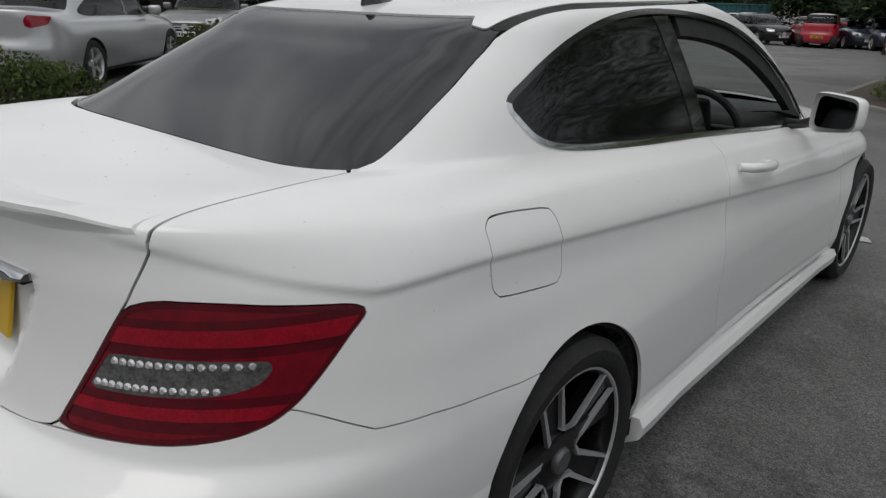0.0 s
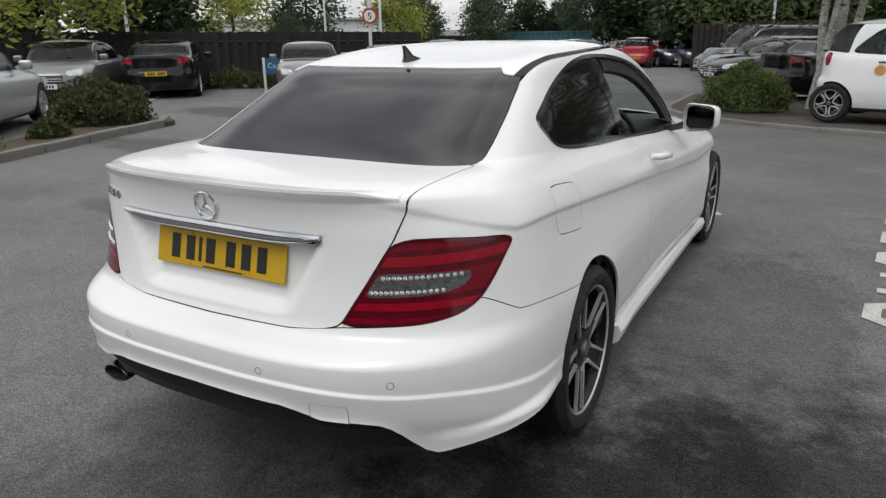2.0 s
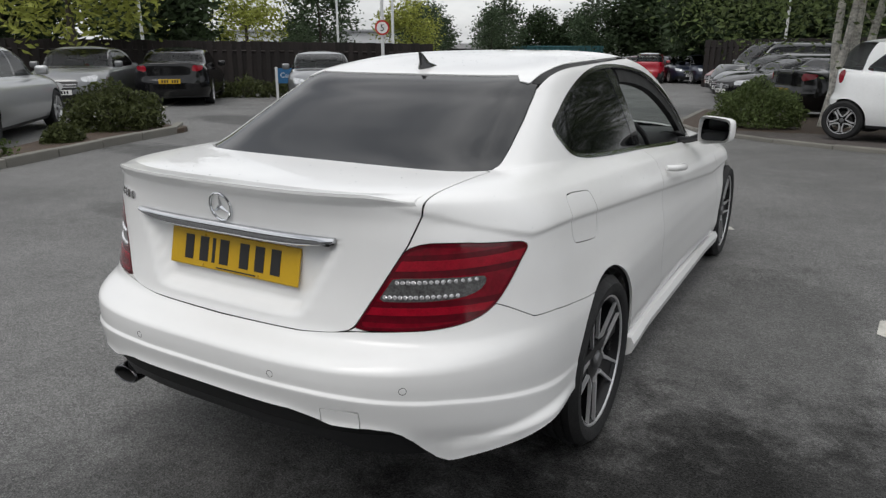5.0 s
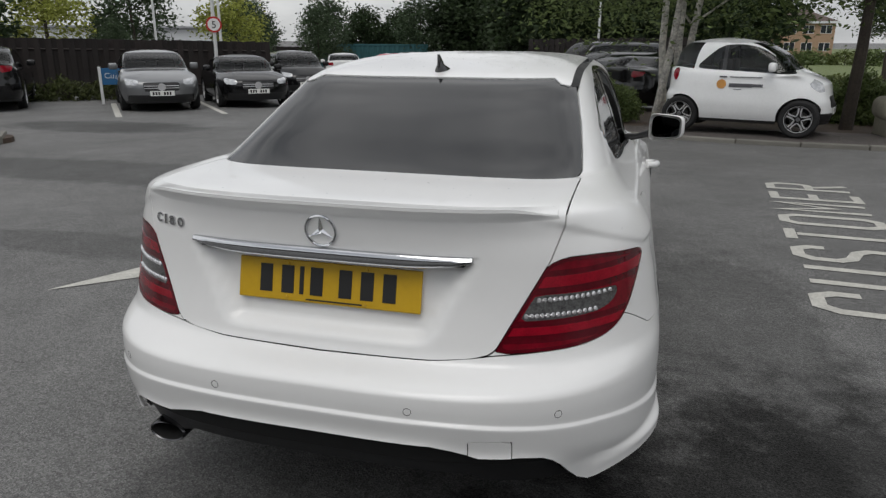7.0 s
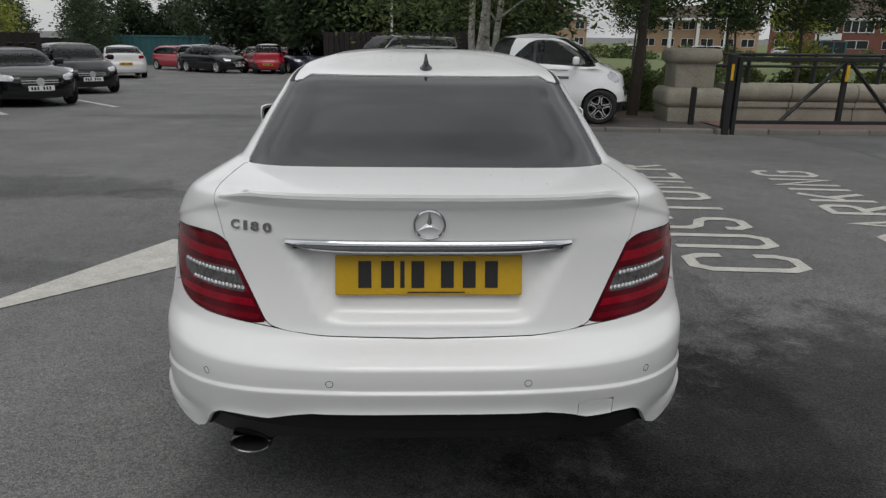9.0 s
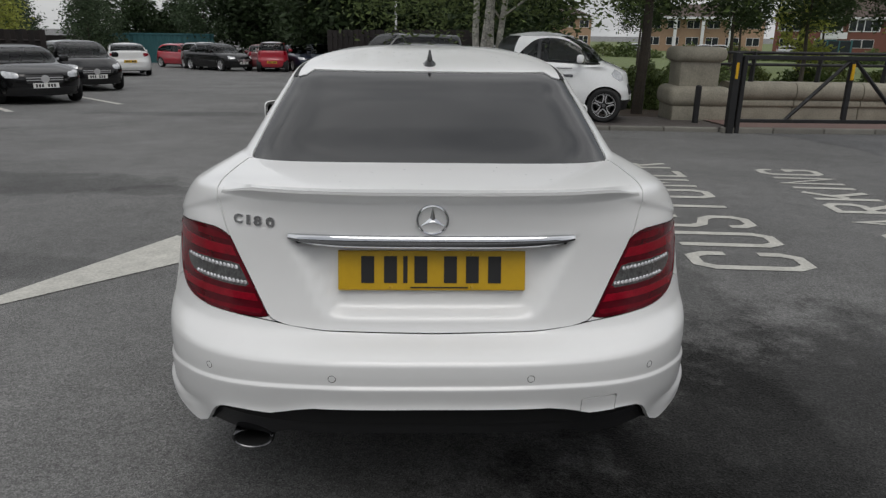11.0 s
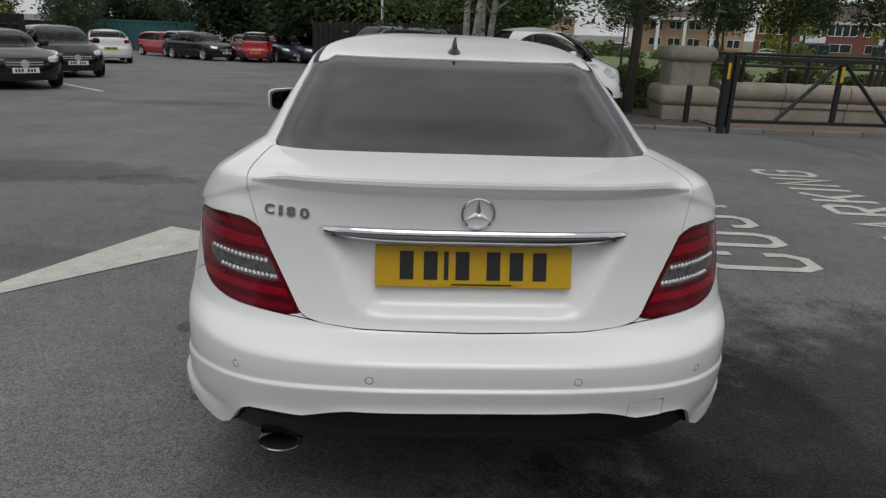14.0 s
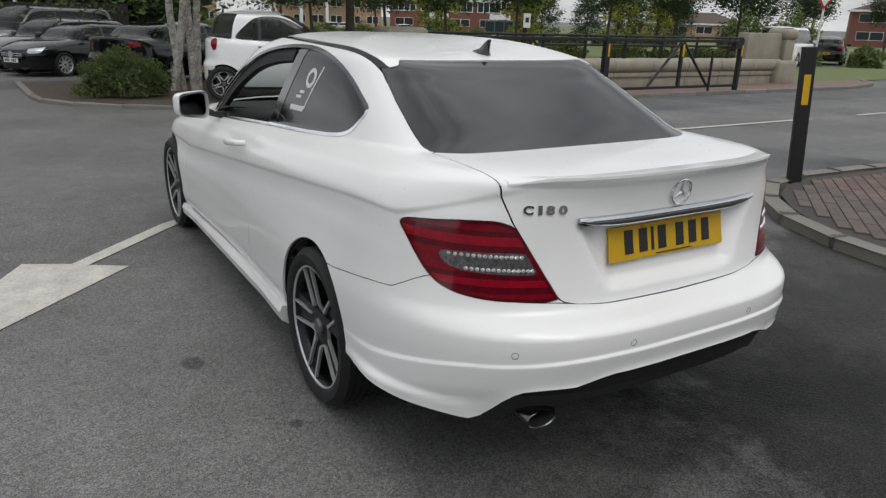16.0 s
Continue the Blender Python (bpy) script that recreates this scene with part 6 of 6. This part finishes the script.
# timber fence: planks fixed to rails
fence_a, fence_b = Vector((-24.6, 8.0)), Vector((-11.08, 19.90))
fence = thing("fence", Matrix.Identity(4), "tall dark-stained timber fence", "fence")


def planks(parent, a, b, height, step=.150, width=.162):
    d = (b - a).normalized()
    nrm = Vector((d.y, -d.x))
    n = int((b - a).length / step)
    first = None
    for k in range(n):
        p = a + d * (step * k) + nrm * (.022 if k % 2 else -.022)
        m = Matrix.Translation((p.x, p.y, ground_z(p.x, p.y) + rng.uniform(-.015, .015))) @ Matrix.Rotation(math.atan2(d.y, d.x), 4, 'Z')
        if first is None:
            first = part("plank", box_bm((0, -.011, .03), (width, .011, height), .004), FENCE, parent)
            first.matrix_basis = m
        else:
            o = new("plank", first.data)
            o.parent = parent
            o.matrix_basis = m
    for z in (.35, height - .3):
        p, q = a, b
        bm = tube_bm([(p.x, p.y, z + ground_z(p.x, p.y)), (q.x, q.y, z + ground_z(q.x, q.y))], .035, 4)
        part("rail", bm, FENCE, parent)


planks(fence, fence_a, fence_b, 1.69)
fence2 = thing("fence", Matrix.Identity(4), "dark timber fence beside the parked row", "fence")
planks(fence2, Vector((-4.6, 33.2)), Vector((2.4, 29.4)), 2.1)
fence3 = thing("fence", Matrix.Identity(4), "dark timber fence running up to the teal container", "fence")
planks(fence3, Vector((-32.5, 49.2)), Vector((-25.2, 52.2)), 1.9, .30, .31)

# teal shipping container with corrugated sides
box = thing("shipping_container", pose(-24.9, 52.4, ground_z(0, 54) - .35, 0, 0, 20), "teal corrugated shipping container behind the parked cars", "container")
verts, faces = [], []
n = 88
for k in range(n + 1):
    x, y = 9.1 * k / n, (0, 0, .05, .05)[k % 4]
    verts += [(x, y, .1), (x, y, 2.45)]
for k in range(n):
    faces.append((2 * k, 2 * k + 2, 2 * k + 3, 2 * k + 1))
mesh_object("corrugated_side", verts, faces, TEAL, box, smooth=False)
for z in (.05, 2.45):
    part("rail", box_bm((0, -.03, z - .06), (9.1, .08, z + .07), .01), TEAL, box)
part("body", box_bm((0, .06, .0), (9.1, 2.4, 2.5), .02), TEAL, box)
for x in (0, 9.0):
    part("corner_post", box_bm((x - .03, -.04, 0), (x + .13, .12, 2.5), .01), TEAL, box)


def block(parent, name, lo, hi, bevel, material=None, seg=3):
    return part(name, box_bm(lo, hi, bevel, seg), material or STONE, parent, smooth=True)


def rounded(parent, name, x0, x1, half, z0, z1, r):
    """A long stone with rounded long edges and straight butt ends."""
    prof = []
    for cy, cz, a0 in ((half - r, z1 - r, 0), (-half + r, z1 - r, 90), (-half + r, z0 + r, 180), (half - r, z0 + r, 270)):
        prof += [(cy + r * math.cos(radians(a0 + k * 18)), cz + r * math.sin(radians(a0 + k * 18))) for k in range(6)]
    n = len(prof)
    verts = [(x, y, z) for x in (x0, x1) for y, z in prof]
    faces = [(i, (i + 1) % n, n + (i + 1) % n, n + i) for i in range(n)] + [tuple(range(n))[::-1], tuple(range(n, 2 * n))]
    ob = mesh_object(name, verts, [f[::-1] for f in faces], STONE, parent)
    return ob


# stone pillar, low wall with rounded coping, railing on top
pillar = thing("stone_pillar", pose(5.2, 12.0, 0, 0, 0, -3), "weathered stone gate pillar with a heavy rounded cap", "pillar")
block(pillar, "plinth", (-.46, -.46, -.10), (.56, .46, .22), .02)
block(pillar, "base", (-.54, -.52, .20), (.62, .52, .58), .14, seg=4)
block(pillar, "shaft", (-.35, -.36, .55), (.39, .36, 1.04), .02)
block(pillar, "cap", (-.45, -.46, 1.02), (.49, .46, 1.30), .12, seg=4)
wall = thing("stone_wall", pose(5.85, 12.0, 0, 0, 0, -1.2), "low weathered stone wall with a rounded coping", "wall")
for k in range(9):
    x0, x1 = k * 1.29 + .01, k * 1.29 + 1.285
    block(wall, "wall_stone", (x0, -.20, -.05), (x1, .20, .24), .01)
    rounded(wall, "band_stone", x0, x1, .24, .20, .33, .04)
    rounded(wall, "coping_stone", x0, x1, .30, .32, .66, .15)
    bm = tube_bm([(x0 + .5, .02, .62), (x0 + .5, -.02, 1.22)], [.055, .04], 4)
    part("railing_post", bm, STEEL, wall)
for z in (.98, 1.20):
    part("railing_bar", tube_bm([(-.2, 0, z), (11.6, 0, z)], .028, 8), STEEL, wall, smooth=True)
end = thing("stone_pillar", pose(17.45, 11.75, 0, 0, 0, -2), "weathered stone end pillar with a rounded cap", "pillar")
block(end, "base", (-.30, -.42, -.12), (.55, .42, .62), .10)
block(end, "shaft", (.0, -.30, .60), (.40, .30, 1.20), .03)
block(end, "cap", (-.08, -.36, 1.18), (.48, .36, 1.50), .13, seg=4)
block(end, "side_block", (-1.5, -.18, .64), (-.01, .18, 1.36), .03)

paving_edge = thing("kerb", Matrix.Identity(4), "pale concrete kerb along the gate", "kerb", kind="structure")
kerb_run(paving_edge, [(5.05, 10.0), (14.2, 9.95), (18.5, 9.9), (20.6, 10.4), (22.2, 11.6)], .09)
RED_PAVE = mat("red_block_paving", (.17, .11, .095), .9, vary=.25, scale=3, fine=40, bump=.4, bump_scale=50)
sheet("pavement", [(5.32, 10.12), (14.2, 10.07), (18.5, 10.02), (20.6, 10.5), (21.9, 11.7), (5.32, 12.1)], .082, RED_PAVE, "dull red block pavement before the wall", "pavement")

# black swing gate in two leaves
gate = thing("swing_gate", pose(5.2, 10.02, 0, 0, 0, 0), "black steel vehicle gate with yellow reflectors", "gate")
bars = (("gate_post", (-.09, -.07, -.10), (.02, .07, 1.24)), ("hinge_post", (.06, -.05, -.10), (.13, .05, 1.20)), ("gate_post", (3.86, -.06, -.10), (4.0, .06, 1.22)), ("end_post", (8.28, -.05, -.10), (8.38, .05, 1.22)),
        ("top_bar", (.13, -.035, 1.13), (3.86, .035, 1.20)), ("top_bar", (4.0, -.035, 1.13), (8.28, .035, 1.20)), ("bottom_bar", (.13, -.03, .10), (3.86, .03, .16)), ("bottom_bar", (4.0, -.03, .10), (8.28, .03, .16)),
        ("upright", (1.87, -.035, .16), (1.95, .035, 1.12)), ("upright", (6.22, -.035, .16), (6.30, .035, 1.12)), ("lock_box", (8.05, -.07, 1.0), (8.30, .07, 1.16)))
for name, lo, hi in bars:
    part(name, box_bm(lo, hi, .006), STEEL, gate)
for x in (1.91, 6.26):
    for s in (-1, 1):
        part("brace", tube_bm([(x + s * .05, 0, 1.12), (x + s * 1.0, 0, .15)], .032, 6), STEEL, gate, smooth=True)
part("drop_bolt", tube_bm([(7.28, -.05, .03), (7.28, -.05, .95)], .03, 8), STEEL, gate, smooth=True)
for x in (-.045, 1.91, 3.95, 6.26, 8.33):
    part("reflector", box_bm((x - .022, -.082 if x < 0 else -.065, .82), (x + .022, -.07 if x < 0 else -.034, 1.08), .003), YELLOW, gate)
bollard = tagged(part("bollard", tube_bm([(4.98, 11.05, -.06), (4.98, 11.05, .62), (4.98, 11.05, .64)], [.055, .055, .03], 12), STEEL, smooth=True), "short black steel bollard beside the pillar", "bollard")

# square black post with a yellow reflector, on the paved island
post = thing("marker_post", Matrix.Translation((4.72, 2.62, .05)) @ Matrix.Rotation(radians(-3.5), 4, Vector((.85, .52, 0))) @ Matrix.Rotation(radians(-46), 4, 'Z'), "square black post with a yellow reflector", "post")
part("shaft", box_bm((-.06, -.06, 0), (.06, .06, 1.29), .008, 2), STEEL, post)
part("reflector", box_bm((-.030, -.067, .76), (.030, -.0595, 1.04), .003), YELLOW, post)

# signs and lamp posts
sign = thing("speed_sign", pose(-12.25, 18.6, ground_z(0, 18.6), 0, 0, 35), "round white speed limit sign on a white pole", "sign")
part("pole", tube_bm([(0, .03, 0), (0, .03, 3.6)], .055, 12), WHITE_POLE, sign, smooth=True)
Z = 2.18


def disc(name, r, y0, y1, z, material, parent):
    bm = bmesh.new()
    bmesh.ops.create_cone(bm, cap_ends=True, segments=36, radius1=r, radius2=r, depth=abs(y1 - y0), matrix=Matrix.Translation((0, (y0 + y1) / 2, z)) @ Matrix.Rotation(radians(90), 4, 'X'))
    return part(name, bm, material, parent, smooth=True)


disc("red_ring", .24, -.05, -.035, Z, mat("sign_red", (.45, .02, .02), .4), sign)
disc("white_face", .185, -.056, -.05, Z, mat("sign_white", (.75, .75, .74), .4), sign)
cu = bpy.data.curves.new("digit", 'FONT')
cu.body, cu.size, cu.align_x, cu.extrude = "5", .30, 'CENTER', .001
o = new("digit", cu)
me = o.to_mesh().copy()
bpy.data.objects.remove(o)
me.materials.append(INK)
o = new("digit", me)
o.parent = sign
o.matrix_basis = Matrix.Translation((0, -.060, Z - .105)) @ Matrix.Rotation(radians(90), 4, 'X')
blue = thing("blue_sign", pose(-12.75, 14.0, ground_z(0, 14.0), 0, 0, 40), "blue parking sign on white posts", "sign")
for x in (0, 1.1):
    part("post", box_bm((x - .035, -.035, 0), (x + .035, .035, .95), .004), WHITE_POLE, blue)
part("board", box_bm((.036, -.02, .50), (1.064, .02, .92), .004), BLUE, blue)
cu = bpy.data.curves.new("word", 'FONT')
cu.body, cu.size, cu.extrude = "Customer", .20, .001
o = new("word", cu)
me = o.to_mesh().copy()
bpy.data.objects.remove(o)
me.materials.append(BRIGHT)
o = new("lettering", me)
o.parent = blue
o.matrix_basis = Matrix.Translation((.10, -.023, .66)) @ Matrix.Rotation(radians(90), 4, 'X')
for x, y, h in ((-19.9, 15.2, 7.5), (-15.8, 24.5, 7.0), (-21.5, 28.0, 7.5), (-23.5, 52, 7), (-1.3, 33.0, 6.5)):
    lamp_post = thing("lamp_post", pose(x, y, ground_z(x, y)), "slim pale steel lamp post", "lamp post", "lamp posts")
    part("column", tube_bm([(0, 0, 0), (0, 0, 1.2), (0, 0, h)], [.075, .06, .04], 10), WHITE_POLE, lamp_post, smooth=True)
    part("lantern", box_bm((-.12, -.35, h - .04), (.12, .25, h + .08), .03, 2), WHITE_POLE, lamp_post)
notice = thing("notice_sign", pose(16.6, 22.6, ground_z(0, 22.6), 0, 0, 0), "small white notice on a dark post", "sign")
part("post", tube_bm([(0, .03, 0), (0, .03, 2.1)], .05, 8), STEEL, notice)
part("board", box_bm((-.17, -.02, 1.55), (.17, .02, 2.1), .004), BRIGHT, notice)
part("bar", box_bm((-.09, -.026, 1.75), (.09, -.02, 1.95), .002), INK, notice)


give_way = thing("give_way_sign", pose(30.0, 18.3, ground_z(0, 18.3), 0, 0, -55), "white triangle with a red border on a pale post", "sign")
part("post", tube_bm([(0, .03, 0), (0, .03, 3.45)], .045, 10), WHITE_POLE, give_way, smooth=True)
for name, r, y0, y1, material in (("red_border", .46, -.035, -.02, mat("border_red", (.40, .03, .03), .5)), ("white_face", .30, -.041, -.036, BRIGHT)):
    tri = [(r * math.cos(radians(a)), r * math.sin(radians(a))) for a in (30, 150, 270)]
    verts = [(a, y, 3.05 + b) for y in (y0, y1) for a, b in tri]
    mesh_object(name, verts, [(0, 1, 2), (5, 4, 3), (0, 3, 4, 1), (1, 4, 5, 2), (2, 5, 3, 0)], material, give_way, smooth=False)


# far buildings with storeys, windows and roofs
def office(m, w, dep, storeys, wall_mat, label, hip=2.2, bays=6, white_band=True):
    b = thing("office_building", m, label, "building", "far buildings")
    h = storeys * 2.9
    part("wall", box_bm((0, 0, -.5), (w, dep, h), .02), wall_mat, b)
    verts = [(-.5, -.5, h), (w + .5, -.5, h), (w + .5, dep + .5, h), (-.5, dep + .5, h), (dep * .5, dep / 2, h + hip), (w - dep * .5, dep / 2, h + hip)]
    mesh_object("roof", verts, [(0, 1, 5, 4), (1, 2, 5), (2, 3, 4, 5), (3, 0, 4), (3, 2, 1, 0)], TILE, b, smooth=False)
    if white_band:
        part("fascia", box_bm((-.52, -.56, h - .32), (w + .52, -.48, h + .02), .01), BRIGHT, b)
    for f in range(storeys):
        for k in range(bays):
            x = w * (k + .5) / bays
            ww = w / bays * .32
            win = part("window", box_bm((x - ww, -.05, f * 2.9 + .9), (x + ww, .02, f * 2.9 + 2.3), .01), BRIGHT, b)
            for j in (0, 1):
                x0 = x - ww + .06 + j * ww
                part("pane", box_bm((x0, -.062, f * 2.9 + .97), (x0 + ww - .12, -.045, f * 2.9 + 2.23)), PANE, win)
    return b


def facing_pose(x, y, turn):
    return pose(x, y, ground_z(0, 60) + .2, 0, 0, turn)


red = office(facing_pose(61.5, 124.0, -30.7), 27, 12, 2, BRICK, "two-storey red brick office with white upper window bands", hip=3.4, bays=5)
for k in range(5):
    part("window_band", box_bm((.4 + 5.4 * k, -.09, 3.5), (5.0 + 5.4 * k, -.066, 5.5), .01), BRIGHT, red)
    for j in range(4):
        part("band_pane", box_bm((.55 + 5.4 * k + 1.1 * j, -.11, 3.65), (1.5 + 5.4 * k + 1.1 * j, -.092, 5.35)), PANE, red)
for x0, x1 in ((7.2, 11.2), (19.0, 23.0)):
    part("sign_board", box_bm((x0, -.16, 2.35), (x1, -.06, 3.4), .01), BRIGHT, red)
for x0 in (6.6, 18.2):
    part("shop_front", box_bm((x0, -.10, 0), (x0 + 5.6, -.066, 2.1), .01), TEAL, red)
    for j in range(3):
        part("shop_pane", box_bm((x0 + .15 + 1.8 * j, -.12, .2), (x0 + 1.75 + 1.8 * j, -.102, 2.0)), PANE, red)
porch = office(facing_pose(41.0, 132.1, -21.5), 20.4, 12, 2, BUFF, "buff brick building with a grey hipped roof and white columns", hip=2.4, bays=6)
for x in (.5, 5.2, 9.9, 14.6):
    part("column", box_bm((x, -1.5, 0), (x + .55, -.95, 5.4), .02), BRIGHT, porch)
part("canopy", box_bm((.2, -1.7, 5.4), (15.6, -.58, 5.75), .02), BRIGHT, porch)
silver = parked_car("hatchback", paint_mat("silver_paint", (.42, .43, .44)), pose(43.5, 113.5, ground_z(0, 60), 0, 0, -110), "silver hatchback parked far off before the offices")
for x, y, a in ((48.6, 111.5, 70), (33.5, 117.0, -100), (54.5, 108.5, -112)):
    copy_thing(silver, pose(x, y, ground_z(0, 60), 0, 0, a))
office(facing_pose(112, 108, -42), 20, 10, 1, BUFF, "low buff brick building with a brown hipped roof", bays=4)
office(facing_pose(122, 70, -58), 32, 12, 2, BRICK, "red brick office beyond the road", bays=5)
office(facing_pose(21.5, 139.5, -10), 11, 10, 2, BUFF, "pale brick building seen between the trees", bays=4)
ware = thing("warehouse", pose(-62, 45, -1, 0, 0, 35), "long white clad warehouse beyond the fence", "building")
part("wall", box_bm((0, 0, 0), (28, 18, 3.5), .05), BRIGHT, ware)
part("roof", box_bm((-.4, -.4, 3.5), (28.4, 18.4, 3.75), .05), mat("grey_roof_sheet", (.3, .31, .32), .6), ware)
parked_car("van", PLAIN_WHITE, pose(29.6, 20.2, ground_z(0, 20), 0, 0, -70), "white van parked beyond the stone wall", "van")
parked_car("saloon", BLACK, pose(34.5, 20.6, ground_z(0, 20), 0, 0, -62), "black saloon parked beyond the grass")

# small white city car up on the kerb
city_dir = Vector((1.8, -.53)).normalized()
rz = math.degrees(math.atan2(-city_dir.x, city_dir.y))
rear_axle = Vector((1.45, 11.48)) + Vector((-city_dir.y, city_dir.x)) * .74
tail = rear_axle - city_dir * .37
city = parked_car("city", paint_mat("pearl_white_paint", (.82, .83, .83)), pose(tail.x, tail.y, -.03, 0, 0, rz), "small white city car parked up on the kerb", group="parked cars", second=paint_mat("pale_grey_paint", (.60, .61, .62)))

# film lettering on its door: an orange disc and plain bars
ORANGE, FILM = mat("orange_film", (.62, .30, .08), .5, vary=.15), mat("grey_film", (.09, .09, .10), .5)
disc_bm = bmesh.new()
bmesh.ops.create_cone(disc_bm, cap_ends=True, segments=28, radius1=.075, radius2=.075, depth=.004, matrix=Matrix.Translation((.822, 1.02, .82)) @ Matrix.Rotation(radians(90), 4, 'Y'))
part("orange_disc", disc_bm, ORANGE, city)
for y0, y1, z0, z1, mt in ((1.14, 1.50, .775, .835, FILM), (1.50, 1.66, .785, .83, FILM), (.98, 1.10, .925, .95, FILM), (1.14, 1.64, .93, .945, FILM), (1.22, 1.34, .735, .743, FILM)):
    part("bar", box_bm((.815, y0, z0), (.8235, y1, z1), .001), mt, city)


# block paving of the island with the marker post
PAVER = mat("brown_paver", (.105, .085, .076), .9, vary=.25, scale=8, fine=90, bump=.4, bump_scale=150, per_piece=.16)
PAVER_RED = mat("red_paver", (.125, .086, .076), .9, vary=.2, scale=8, fine=90, bump=.4, bump_scale=150, per_piece=.20)
nose = [(3.02, -3.0), (3.12, .5), (3.20, 1.05), (3.34, 1.55), (3.62, 1.98), (4.0, 2.35), (4.45, 2.60), (5.0, 2.70), (6.3, 2.62), (8.6, 2.45)]
bed = island("paved_island", nose + [(9.5, -3.0)], .070, mat("paver_bedding", (.05, .045, .04), .95), "bedding of the block-paved island")
kerb_run(bed, nose[::-1], .085, -.125, .60)
first = {}
count = 0
inner = np.array([(x + .16, y) for x, y in nose[:5]] + [(x, y - .15) for x, y in nose[5:]] + [(9.3, -3.0)])
turn = radians(38)
for i in range(-40, 60):
    for j in range(-60, 60):
        a, b = i * .205 + (.1025 if j % 2 else 0), j * .104
        x, y = 4.6 + a * math.cos(turn) - b * math.sin(turn), 1.6 + a * math.sin(turn) + b * math.cos(turn)
        if y < .3 or x > 6.4 or inside(inner, np.array([x]), np.array([y]))[0] < .05:
            continue
        far = x > 4.75 and y > 1.7
        key = "red" if far else "brown"
        m = Matrix.Translation((x, y, .070)) @ Matrix.Rotation(turn, 4, 'Z') @ Matrix.Translation((0, 0, rng.uniform(-.002, .002)))
        if count > 640:
            break
        if key not in first:
            first[key] = part("paver", box_bm((-.0995, -.0490, -.01), (.0995, .0490, .014), .004), PAVER_RED if far else PAVER, bed)
            first[key].matrix_basis = m
        else:
            o = new("paver", first[key].data)
            o.parent = bed
            o.matrix_basis = m
        count += 1
